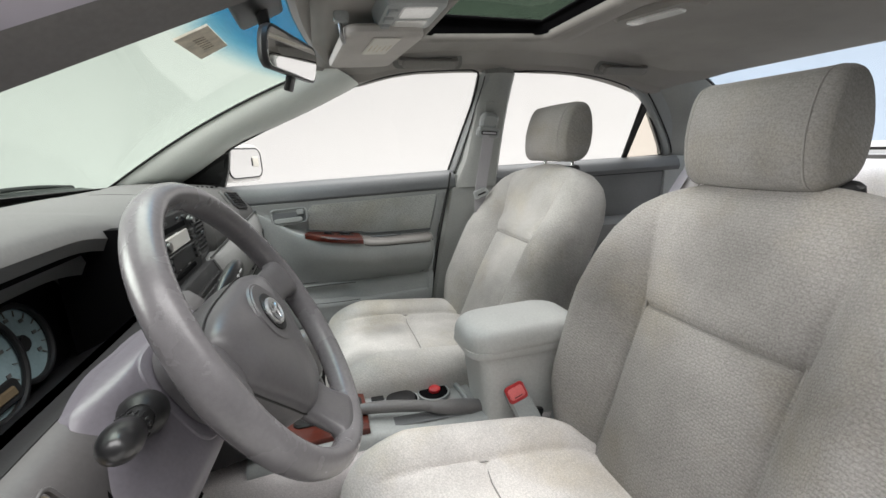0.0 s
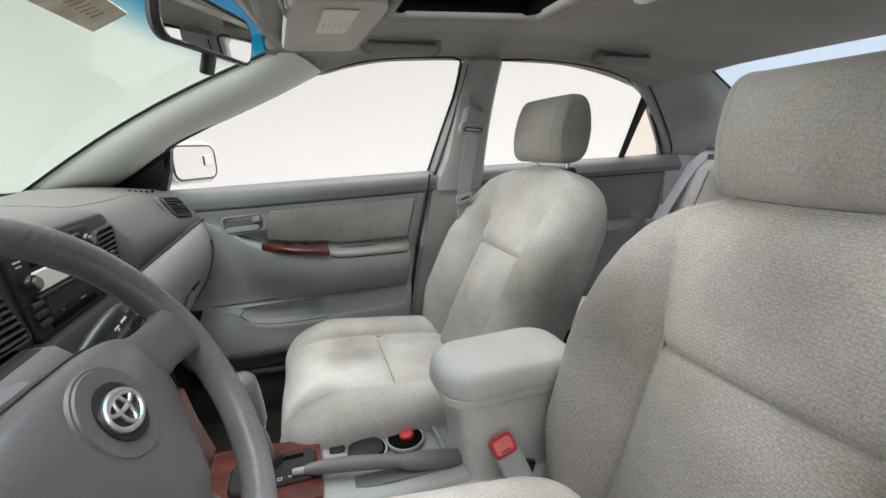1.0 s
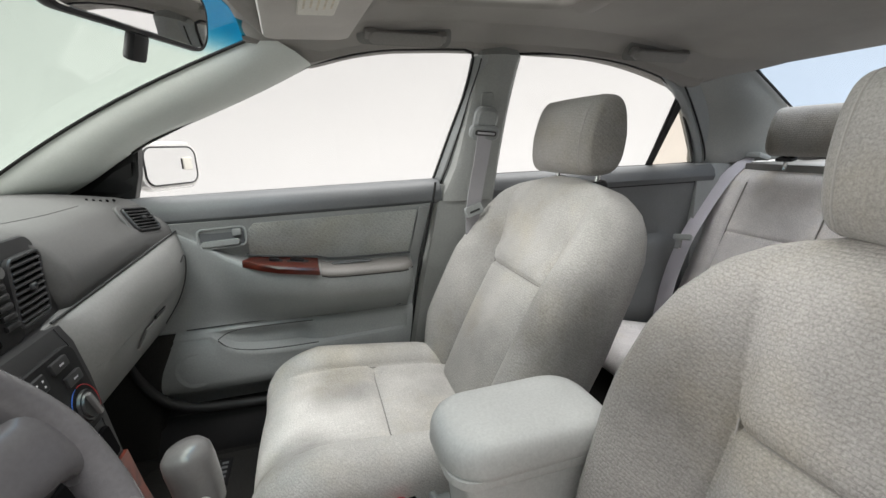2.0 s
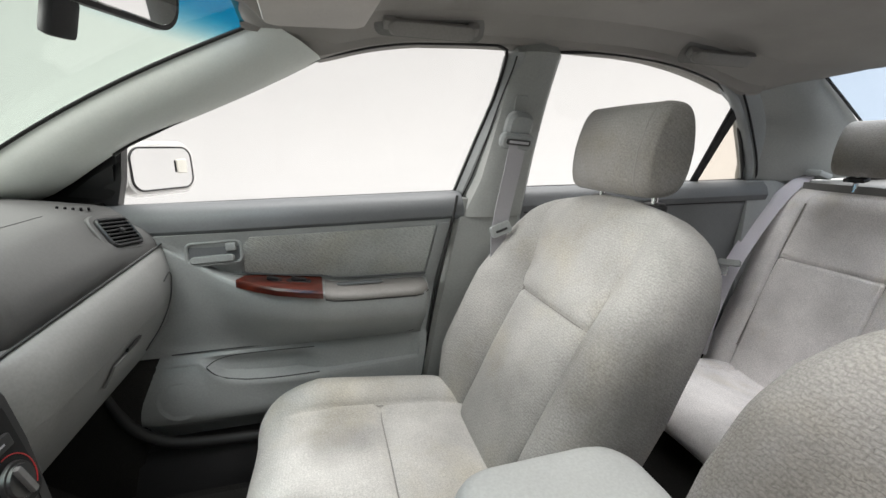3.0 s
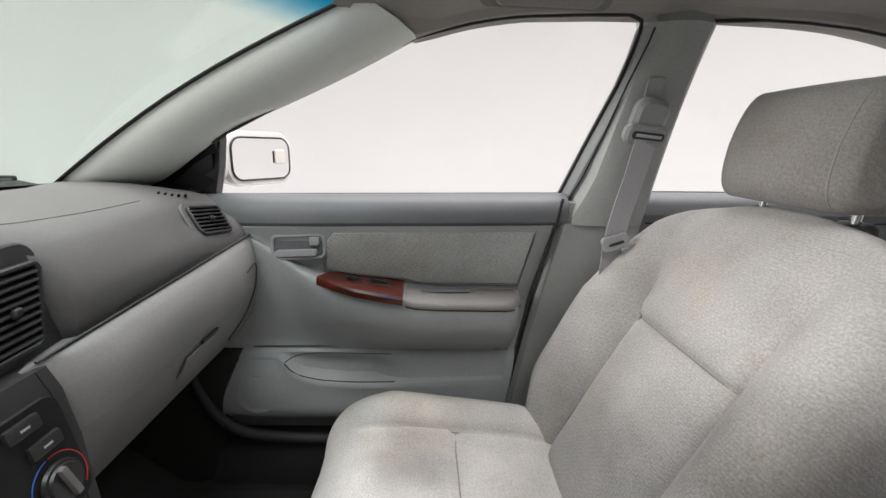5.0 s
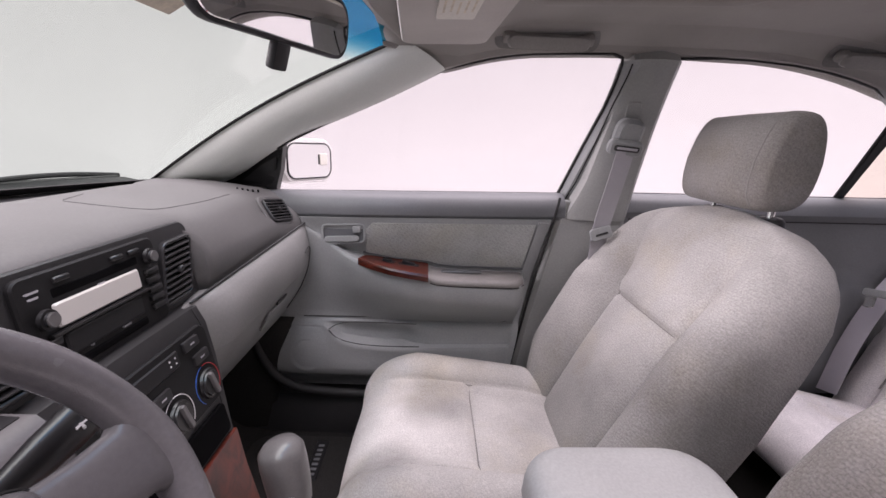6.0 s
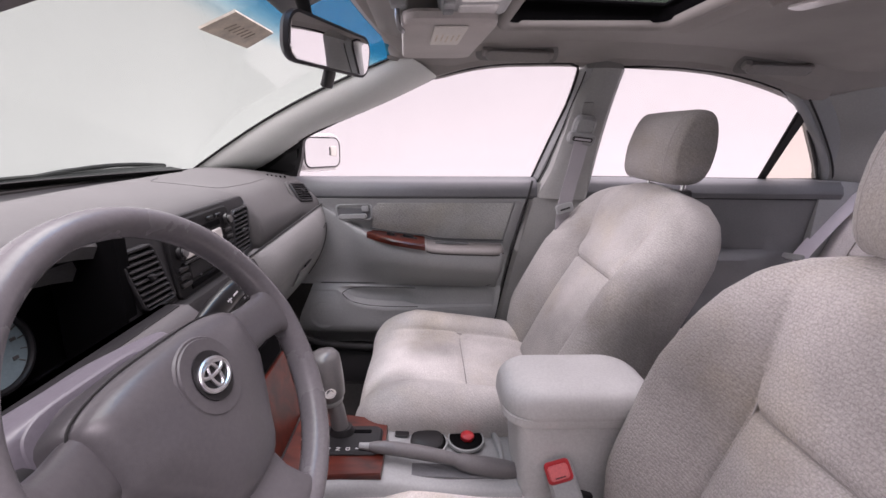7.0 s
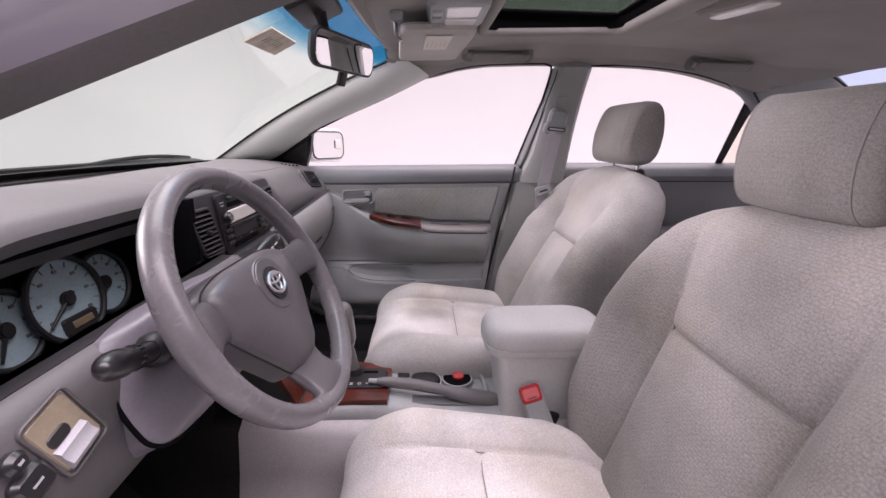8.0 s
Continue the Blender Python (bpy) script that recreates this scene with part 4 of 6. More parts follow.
rear_belt = thing("seat_belt", (1.13, 0.61, 0.96), "pale grey rear seat belt hanging beside the bench", "seat belt", "seat belts")
part("webbing", strap([(1.16, 0.60, 0.985), (1.07, 0.605, 0.915), (0.98, 0.605, 0.80), (0.905, 0.60, 0.685), (0.86, 0.60, 0.55), (0.84, 0.605, 0.40)], 0.050, (0.35, -0.94, 0.1)), PALE_WEB, rear_belt)
grip = part("tongue_grip", plate(axes((0.885, 0.586, 0.714), (0.35, -0.94, 0.1), (-0.85, -0.3, 0.4)), 0.062, 0.020, 0.010, 0.006), TRIM, rear_belt, "grey plastic grip of the tongue")
tongue = part("tongue", plate(axes((0.874, 0.592, 0.690), (0.35, -0.94, 0.1), (-0.85, -0.3, 0.4)), 0.024, 0.036, 0.004, 0.006), CHROME, grip, "chrome belt tongue")
part("guide", box((0.06, 0.09, 0.02), 0.008, 2, pose(1.175, 0.60, 0.988, 0, 15)), TRIM, rear_belt)

# ---- passenger's front belt on the centre pillar ----
belt = thing("seat_belt", (0.1, 0.56, 0.88), "grey front seat belt with its ring on the pillar", "seat belt", "seat belts")
face = Vector((-0.25, -0.94, -0.25))
part("slot_cover", plate(axes((0.098, 0.513, 1.148), (1, 0, 0.05), (0, -0.94, -0.3)), 0.034, 0.05, 0.003, 0.008), POST, belt)
part("ring_cover", plate(axes((0.090, 0.508, 1.106), (1, 0, -0.1), (0, -0.94, -0.3)), 0.062, 0.066, 0.022, 0.022, 6, 0.008), TRIM, belt, "rounded grey belt ring cover")
loop = part("ring", plate(axes((0.084, 0.500, 1.074), (1, 0, -0.08), (0, -0.94, -0.3)), 0.08, 0.036, 0.016, 0.014, 6, 0.005), TRIM, belt)
part("ring_slot", plate(axes((0.084, 0.483, 1.070), (1, 0, -0.08), (0, -0.94, -0.3)), 0.058, 0.013, 0.003, 0.005), BEZEL, loop)
part("slot_webbing", plate(axes((0.084, 0.4815, 1.0700), (1, 0, -0.08), (0, -0.94, -0.3)), 0.048, 0.007, 0.003, 0.002), WEB, loop)
part("webbing", strap([(0.084, 0.486, 1.066), (0.080, 0.502, 1.00), (0.072, 0.520, 0.92), (0.066, 0.525, 0.862)], 0.046, (0.97, 0.15, 0.1)), WEB, belt)
tip = part("tongue", plate(axes((0.066, 0.520, 0.868), (1, 0, 0.35), (-0.2, -0.94, 0.1)), 0.052, 0.03, 0.008, 0.008), TRIM, belt)
part("tongue_slot", plate(axes((0.066, 0.510, 0.868), (1, 0, 0.35), (-0.2, -0.94, 0.1)), 0.030, 0.005, 0.0015, 0.002), BEZEL, tip)
part("lower_webbing", strap([(0.066, 0.526, 0.86), (0.074, 0.545, 0.74), (0.085, 0.575, 0.55), (0.09, 0.59, 0.36)], 0.046, (0.95, 0.2, 0)), WEB, belt)
# driver's belt tongue beside the driver's seat
dbelt = thing("seat_belt", (0.08, -0.63, 0.36), "grey driver's belt with a chrome tongue", "seat belt", "seat belts")
part("webbing", strap([(0.14, -0.535, 1.08), (0.11, -0.61, 0.90), (0.085, -0.625, 0.79), (0.085, -0.64, 0.55), (0.09, -0.645, 0.36)], 0.046, (0.97, 0.05, 0.1)), WEB, dbelt)
part("tongue", plate(axes((0.068, -0.628, 0.797), (0.9, 0.1, -0.4), (-0.1, -0.94, 0.1)), 0.064, 0.028, 0.008, 0.006), CHROME, dbelt, "chrome belt tongue")


# ---- doors ----
def ledge(x):
    return lerp(x, [(-0.80, 0.865), (-0.70, 0.85), (-0.64, 0.815), (-0.58, 0.778), (-0.53, 0.757), (-0.45, 0.744), (-0.35, 0.735), (-0.335, 0.728), (-0.28, 0.724), (-0.10, 0.722), (-0.06, 0.722)])


def arm_in(x):
    """How far the armrest stands in from the door card."""
    return lerp(x, [(-0.80, 0.0), (-0.68, 0.004), (-0.60, 0.024), (-0.52, 0.060), (-0.42, 0.092), (-0.34, 0.103), (-0.13, 0.098), (-0.108, 0.088), (-0.094, 0.062), (-0.086, 0.0)])


def door_end(z):
    """The door's rear edge, which leans forward towards the sill."""
    return -0.029 + 0.18 * (z - 0.893)


def swept(x, z):
    """Squeezes the rear end of the door card up to that edge."""
    start = min(-0.085, door_end(z) - 0.02)
    return x if x < start else start + (x - start) * (door_end(z) - start) / (-0.02 - start)


def card_y(x, z):
    return 0.610 + 0.25 * max(0, 0.88 - z) + 0.02 * max(0, -(x + 0.6))


def front_door():
    door = thing("front_door", (-0.4, 0.66, 0.36), "closed grey passenger door with cloth insert, wood switch panel and armrest", "car door")
    part("outer_skin", slab([[Vector((x, 0.722 + 0.02 * math.sin(math.pi * (z - 0.2) / 0.74), z)) for z in (0.20, 0.35, 0.50, 0.65, 0.80, 0.926 + 0.028 * x)] for x in (-1.02, -0.7, -0.35, -0.03)], (0, 0.012, 0)), WHITE_PAINT, door, "white painted outer skin")
    # upper sill pad under the glass
    loops = []
    for x in np.linspace(-0.86, 0.004, 24):
        dz, tuck = 0.028 * x, 0.012 * max(0, -(x + 0.55)) / 0.3
        loops.append([Vector((x, y + tuck * 2, z + dz)) for y, z in ((0.694, 0.938), (0.672, 0.946), (0.645, 0.943), (0.624, 0.930), (0.612, 0.908), (0.610, 0.890), (0.618, 0.880), (0.694, 0.878))])
    part("sill_pad", loft(loops), TRIM_DARK, door, "dark slate vinyl pad along the window")
    # card with the armrest
    xs = sorted(set(np.round(np.linspace(-0.86, -0.02, 43), 4)) | {-0.076, -0.080, -0.084, -0.088, -0.094, -0.10, -0.11, -0.12})
    rows = []
    for x in xs:
        zl, a, top = ledge(x), arm_in(x), 0.882 + 0.028 * x
        row = [(x, card_y(x, z), z) for z in np.linspace(top, zl + 0.012, 6)]
        yu = card_y(x, zl)
        ya = yu - a
        row += [(x, yu - 0.003, zl + 0.002), (x, yu - a * 0.3, zl), (x, yu - a * 0.75, zl - 0.001), (x, ya + min(0.006, a * 0.1), zl - 0.004), (x, ya, zl - 0.014)]
        span = zl - 0.014 - 0.575
        for q, k in ((0.15, 1.0), (0.3, 0.97), (0.45, 0.86), (0.6, 0.66), (0.75, 0.42), (0.9, 0.2), (1.0, 0.10)):
            z = zl - 0.014 - span * q
            row.append((x, lerp(q, [(0, yu), (1, 0.645)]) - a * k, z))
        low = 0.026 * lerp(x, [(-0.86, 0.2), (-0.7, 0.9), (-0.4, 1.0), (-0.1, 0.6), (-0.02, 0.5)])
        base = lambda z: lerp(z, [(0.35, 0.655), (0.385, 0.645), (0.41, 0.622 - low), (0.45, 0.618 - low), (0.50, 0.622 - low), (0.545, 0.632 - low), (0.563, 0.636 - low * 0.4), (0.572, 0.640)])
        # the map pocket: a leaf-shaped dish with a sharp lower lip
        zb = lerp(x, [(-0.64, 0.556), (-0.625, 0.550), (-0.61, 0.535), (-0.585, 0.521), (-0.54, 0.511), (-0.48, 0.507), (-0.36, 0.506), (-0.10, 0.512)])
        dish = lerp(x, [(-0.632, 0.0), (-0.60, 0.030), (-0.55, 0.042), (-0.42, 0.042), (-0.380, 0.020), (-0.34, 0.012), (-0.12, 0.008), (-0.10, 0.0)])
        row.append((x, 0.640, 0.570))
        for t in (0.0, 0.12, 0.3, 0.5, 0.7, 0.85, 0.96):
            z = 0.566 + (zb + 0.002 - 0.566) * t
            row.append((x, base(z) + dish * min(1, t * 2.2), z))
        row += [(x, base(zb) - 0.004 * min(1, dish / 0.02), zb), (x, base(zb) - 0.007 * min(1, dish / 0.02), zb - 0.005), (x, base(zb - 0.014) - 0.004 * min(1, dish / 0.02), zb - 0.014)]
        row += [(x, base(z), z) for z in (0.48, 0.46, 0.44, 0.42, 0.40, 0.385, 0.35)]
        rows.append([(swept(px, pz), py, pz) for px, py, pz in row])
    part("door_card", slab(rows, (0, 0.045, 0)), TRIM, door, "grey moulded door card with armrest", 50)
    # cloth insert
    rows = []
    for k in range(25):
        x = -0.522 + 0.445 * k / 24
        zt, zb = 0.868 + 0.028 * x, max(ledge(x) + 0.014, 0.742) - 0.004
        zt -= 0.02 * max(0, (-0.505 - x) / 0.017) ** 2
        rows.append([Vector((x + max(0, (x + 0.3) / 0.223) * (door_end(z) + 0.039), card_y(x, z) - 0.004 - 0.004 * math.sin(math.pi * j / 8) ** 0.5, z)) for j, z in enumerate(np.linspace(zt, zb, 9))])
    part("cloth_insert", slab(rows, (0, 0.008, 0)), DOOR_CLOTH, door, "grey woven cloth insert")
    part("insert_edge", tube([Vector((x, card_y(x, ledge(x) + 0.01) - 0.004, ledge(x) + 0.012)) for x in np.linspace(-0.53, -0.088, 16)], 0.003, 6), TRIM_DARK, door)
    part("end_cap", slab([[(door_end(z) - k, card_y(-0.05, z) - 0.006 + 0.004 * (k == 0), z) for z in np.linspace(0.872, 0.58, 8)] for k in (0.032, 0.03, 0.006, 0.0)], (0, 0.012, 0)), TRIM, door)
    # wood panel with two switches
    outline = [(-0.536, 0.586), (-0.522, 0.632), (-0.44, 0.646), (-0.352, 0.651), (-0.350, 0.533), (-0.40, 0.541), (-0.45, 0.553), (-0.495, 0.568)]
    wood_z = lambda x: ledge(x) + 0.004
    bm = loft([[Vector((x, y, wood_z(x) - 0.016)) for x, y in outline], [Vector((x, y - (0.003 if i > 3 else 0), wood_z(x) - 0.003)) for i, (x, y) in enumerate(outline)],
               [Vector((x * 0.99 + -0.435 * 0.01, y * 0.97 + 0.60 * 0.03, wood_z(x) + 0.002)) for x, y in outline]])
    panel_part = part("switch_panel", bm, WOOD, door, "glossy reddish wood switch panel")
    for x, y, w in ((-0.462, 0.606, 0.036), (-0.405, 0.606, 0.05)):
        m = axes((x, y, wood_z(x) + 0.001), (1, 0.05, -0.09), (0, 0, 1))
        well = part("switch_well", plate(m, w + 0.008, 0.026, 0.003, 0.008), BLACK, panel_part)
        part("switch", box((w * 0.7, 0.014, 0.009), 0.003, 2, m @ pose(0, 0, 0.006, 0, 8)), BLACK, well)
    # pull pocket in the armrest
    m = axes((-0.262, 0.612, 0.7265), (1, 0.02, 0), (0, 0, 1))
    part("pull_pocket", plate(m @ pose(0, 0, 0.003), 0.11, 0.022, 0.0025, 0.008), TRIM_DARK, door, "dark pull pocket")
    rows = []
    for x in np.linspace(-0.346, -0.098, 16):
        zl, a = ledge(x), arm_in(x)
        yu = card_y(x, zl)
        rows.append([Vector(p) for p in ((x, yu - 0.006, zl + 0.002), (x, yu - a * 0.3, zl + 0.003), (x, yu - a * 0.75, zl + 0.002), (x, yu - a + 0.005, zl - 0.001), (x, yu - a - 0.0015, zl - 0.009), (x, yu - a - 0.0015, zl - 0.014))])
    part("armrest_pad", slab(rows, (0, 0.004, -0.003)), ARM_PAD, door, "taupe vinyl armrest pad", 60)
    part("armrest_seam", tube([Vector((x, card_y(x, ledge(x)) - arm_in(x) - 0.0005, ledge(x) - 0.016)) for x in np.linspace(-0.345, -0.095, 14)], 0.0016, 6), RUBBER, door)
    part("card_seam", tube(smooth_path([(-0.70, 0.641, 0.574), (-0.56, 0.639, 0.577), (-0.37, 0.639, 0.577), (-0.17, 0.637, 0.576), (-0.125, 0.633, 0.580), (-0.100, 0.627, 0.604)], 20), 0.0013, 6), BEZEL, door)
    # inner handle
    m = axes((-0.579, 0.622, 0.821), (1, 0.0, 0.06), (0, -1, 0.12))
    handle = part("handle_bezel", ring(m, 0.118, 0.056, 0.016, 0.007, 0.008), TRIM, door)
    part("handle_cup", plate(m, 0.108, 0.047, 0.002, 0.012), TRIM_DARK, handle)
    part("handle", plate(m @ pose(-0.004, -0.013, 0.003, 0, -3), 0.090, 0.016, 0.010, 0.007), TRIM, handle, "grey pull handle")
    part("lock_knob", box((0.022, 0.018, 0.014), 0.004, 2, m @ pose(0.036, 0.011, 0.006)), TRIM, handle)
    part("pocket_edge", tube(smooth_path([(-0.622, 0.606, 0.5485), (-0.605, 0.602, 0.532), (-0.58, 0.600, 0.5205), (-0.53, 0.599, 0.511), (-0.46, 0.598, 0.508), (-0.37, 0.600, 0.508)], 24), 0.0015, 6), BEZEL, door)
    part("pocket_brow", tube(smooth_path([(-0.622, 0.606, 0.551), (-0.602, 0.617, 0.561), (-0.566, 0.6240, 0.566), (-0.49, 0.6245, 0.567), (-0.38, 0.6245, 0.5655)], 20), 0.0012, 6), BEZEL, door)
    # loudspeaker
    part("speaker_grille", disc(0.050, 0.010, 32, 0.004, None, axes((-0.685, 0.604, 0.474), (1, 0, 0), (0, -1, 0.1))), TRIM, door)
    # window: glass, black seals, inner frame
    top = [(-0.745, 1.034), (-0.712, 1.054), (-0.587, 1.112), (-0.451, 1.172), (-0.328, 1.226)] + [(x, roof_edge(x)[1] - 0.006) for x in (-0.28, -0.232, -0.185, -0.138, -0.043, 0.034)] + [(0.058, 1.262), (0.0615, 1.247), (0.060, 1.225)]
    line = [Vector((x, glass_y(z), z)) for x, z in top] + [Vector((x, glass_y(z), z)) for x, z in ((0.052, 1.164), (0.029, 1.073), (0.012, 1.0), (-0.002, 0.938))]
    whole = line + [Vector((x, glass_y(0.938 + 0.028 * x), 0.936 + 0.028 * x)) for x in (-0.2, -0.4, -0.6, -0.775)]
    pane = part("pane", prism([p + Vector((0, 0.006, 0)) for p in whole], (0, 0.004, 0)), SIDE_GLASS, door, "clear side window glass")
    pane.visible_shadow = False
    part("window_seal", tube(line, 0.0036, 8), RUBBER, door, "black rubber window seal")
    part("belt_seal", tube([Vector((x, 0.690, 0.941 + 0.028 * x)) for x in np.linspace(-0.78, 0.0, 10)], 0.0045, 8), RUBBER, door)
    part("window_frame", slab([[Vector((x, glass_y(z) - 0.004, z)), Vector((x + 0.012, glass_y(z) - 0.024, z)), Vector((x + 0.026, glass_y(z) - 0.028, z)), Vector((x + 0.032, glass_y(z) - 0.02, z))] for x, z in ((-0.001, 0.93), (0.015, 1.0), (0.032, 1.073), (0.044, 1.12), (0.055, 1.164), (0.062, 1.21), (0.064, 1.256))], (0, 0.03, 0)), TRIM, door, "grey door frame edge")
    part("frame_seal", tube([Vector((x, glass_y(z) - 0.026, z)) for x, z in ((0.006, 0.90), (0.030, 0.98), (0.047, 1.073), (0.060, 1.164), (0.072, 1.225), (0.074, 1.248))], 0.0018, 8), RUBBER, door)
    part("edge_seal", tube(smooth_path([(door_end(z) + 0.006, y, z) for z, y in ((0.94, 0.612), (0.89, 0.611), (0.80, 0.621), (0.68, 0.633), (0.55, 0.632), (0.42, 0.626), (0.36, 0.622))], 18), 0.0034, 8), RUBBER, door)
    # black sail behind the outside mirror
    sail = part("mirror_sail", prism([(-0.96, 0.722, 0.90), (-0.95, 0.722, 0.945), (-0.868, 0.704, 0.985), (-0.80, 0.674, 1.03), (-0.735, 0.648, 1.056), (-0.748, 0.655, 0.98), (-0.775, 0.684, 0.918)], (0, 0.03, 0)), BLACK, door, "black triangular mirror sail")
    part("sail_insert", prism([(-0.862, 0.681, 0.945), (-0.80, 0.663, 0.990), (-0.757, 0.649, 1.012), (-0.768, 0.668, 0.955), (-0.785, 0.677, 0.938)], (0, 0.02, 0)), BEZEL, sail)
    return door


front_door()


def door_mirror():
    m = axes((-0.731, 0.830, 0.996), (0.52, 0.85, 0), (0.85, -0.52, 0.02))
    ob = thing("door_mirror", (-0.76, 0.70, 0.96), "white painted outside mirror on the passenger door", "wing mirror")
    loops = []
    for z, w, h in ((0.012, 0.186, 0.122), (0.0, 0.196, 0.132), (-0.03, 0.192, 0.128), (-0.06, 0.170, 0.110), (-0.08, 0.13, 0.08), (-0.088, 0.08, 0.05)):
        loops.append([m @ Vector((a, b, z)) for a, b in rounded(w, h, min(0.036, h * 0.3), 6)])
    part("housing", loft(loops), WHITE_PAINT, ob)
    part("rim", ring(m @ pose(0, 0, 0.010), 0.172, 0.106, 0.030, 0.004, 0.007, 6), BLACK, ob)
    part("glass", plate(m @ pose(0, 0, 0.012), 0.166, 0.100, 0.003, 0.026, 6, 0.0015), SILVER, ob, "mirror glass")
    part("blind_spot_mirror", plate(m @ pose(0.052, 0.004, 0.0145), 0.030, 0.036, 0.004, 0.004), PAPER, ob, "small square blind-spot mirror")
    part("mirror_stripe", plate(m @ pose(0.034, 0.004, 0.0145), 0.005, 0.030, 0.003, 0.001), BLACK, ob)
    part("arm", loft([[Vector((x + 0.03 * math.cos(a), y, z + 0.035 * math.sin(a))) for a in [2 * math.pi * j / 14 for j in range(14)]] for x, y, z in ((-0.80, 0.70, 0.965), (-0.80, 0.74, 0.975), (-0.79, 0.79, 0.985))]), WHITE_PAINT, ob)
    return ob


door_mirror()


def rear_door(right):
    q = lambda p: mir(p, right)
    door = thing("rear_door", q((0.55, 0.66, 0.36)), "closed grey rear door with window and quarter glass", "car door", "rear doors")
    belt_z = lambda x: 0.944 + 0.018 * x
    part("outer_skin", slab([[q((x, 0.722 + 0.02 * math.sin(math.pi * (z - 0.2) / 0.74), z)) for z in (0.20, 0.35, 0.50, 0.65, 0.80, belt_z(x) - 0.014)] for x in (-0.02, 0.3, 0.65, 1.05)], (0, 0.012 if right else -0.012, 0)), WHITE_PAINT, door, "white painted outer skin")
    loops = []
    for x in np.linspace(0.165, 1.03, 18):
        loops.append([q((x, y, z - 0.944 + belt_z(x))) for y, z in ((0.694, 0.942), (0.668, 0.950), (0.64, 0.945), (0.624, 0.928), (0.616, 0.905), (0.622, 0.888), (0.694, 0.885))])
    part("sill_pad", loft(loops), TRIM_DARK, door, "dark slate vinyl pad along the window")
    rows = []
    for x in np.linspace(0.165, 0.98, 30):
        arm = 0.06 * math.exp(-((x - 0.55) / 0.26) ** 6)
        rows.append([q((x, y, z)) for y, z in ((0.628, belt_z(x) - 0.056), (0.634, 0.84), (0.640, 0.78), (0.642, 0.725), (0.640 - arm * 0.8, 0.718), (0.636 - arm, 0.700), (0.636 - arm * 0.8, 0.64), (0.640, 0.58), (0.636, 0.55), (0.63, 0.45), (0.65, 0.36))])
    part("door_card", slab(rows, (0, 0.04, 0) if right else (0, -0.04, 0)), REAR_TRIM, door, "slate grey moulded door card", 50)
    part("card_seam", tube([q((x, 0.626, belt_z(x) - 0.058)) for x in np.linspace(0.18, 0.95, 8)], 0.002, 6), RUBBER, door)
    g = lambda x, z: q((x, glass_y(z), z))
    main = [g(x, z) for x, z in ((0.166, 0.946), (0.172, 1.106), (0.178, 1.217), (0.186, 1.266)) + tuple((x, roof_edge(x)[1] - 0.006) for x in (0.28, 0.35, 0.44, 0.52, 0.59, 0.63, 0.66)) + ((0.695, 1.213), (0.725, 1.198), (0.756, 1.176), (0.772, 0.958))]
    small = [g(x, z) for x, z in ((0.788, 1.158), (0.83, 1.118), (0.885, 1.066), (0.935, 1.015), (0.974, 0.966), (0.785, 0.960))]
    out = Vector((0, 0.006, 0)) if right else Vector((0, -0.006, 0))
    for name, line in (("pane", main), ("quarter_pane", small)):
        ob = part(name, prism([p + out for p in line], out * 0.6), SIDE_GLASS if name == "pane" else QUARTER_GLASS, door)
        ob.visible_shadow = False
    part("window_seal", tube(main, 0.0035, 8), RUBBER, door)
    part("quarter_seal", tube(small, 0.0055, 8, closed=True), RUBBER, door)
    part("belt_seal", tube([q((x, 0.688, belt_z(x) + 0.002)) for x in np.linspace(0.18, 0.99, 6)], 0.0045, 8), RUBBER, door)
    part("divider_bar", slab([[g(0.760 - 0.0, 1.176) - out, g(0.787, 1.158) - out], [g(0.772, 0.955) - out, g(0.792, 0.955) - out]], out * 2), BLACK, door, "slanting black divider bar")
    rim_line = [(0.655, 1.238), (0.69, 1.222), (0.72, 1.206), (0.765, 1.186), (0.80, 1.152), (0.845, 1.108), (0.895, 1.060), (0.94, 1.015), (0.978, 0.970), (0.985, 0.935)]
    part("frame_panel", slab([[g(x - 0.004, z - 0.004) + out * 0.5, g(x + 0.03, z + 0.022) - out, g(x + 0.10, z + 0.06) + out * 3] for x, z in rim_line], out * 2), TRIM, door, "grey rear window frame")
    frame_line = smooth_path([g(0.655, 1.233), g(0.695, 1.217), g(0.735, 1.198), g(0.770, 1.175), g(0.82, 1.137), g(0.878, 1.092), g(0.94, 1.037), g(0.985, 0.987), g(1.002, 0.945)], 30)
    part("frame_edge", tube(frame_line, [0.003 + 0.0095 * min(1, k / 9) for k in range(len(frame_line))], 10), TRIM, door, "rounded door frame edge")
    part("frame_seal", tube(smooth_path([g(0.76, 1.204) - out * 1.5, g(0.80, 1.174) - out * 1.5, g(0.85, 1.134) - out * 1.5, g(0.90, 1.092) - out * 1.5, g(0.962, 1.037) - out * 1.5, g(1.005, 0.987) - out * 2, g(1.018, 0.945) - out * 3, q((1.0, 0.63, 0.80)), q((0.93, 0.64, 0.6))], 30), 0.003, 8), RUBBER, door)
    return door


rear_door(True)
rear_door(False)

# ---- dashboard ----


def split(y):
    """The line between the upper pad and the lower panel: (x, z)."""
    return -0.724 + 0.085 * (y - 0.144), 0.802 + 0.085 * (y - 0.144)


dash = thing("dashboard", (-0.95, MID, 0.5), "taupe two-tone dashboard with round gauges, radio and vents", "dashboard")


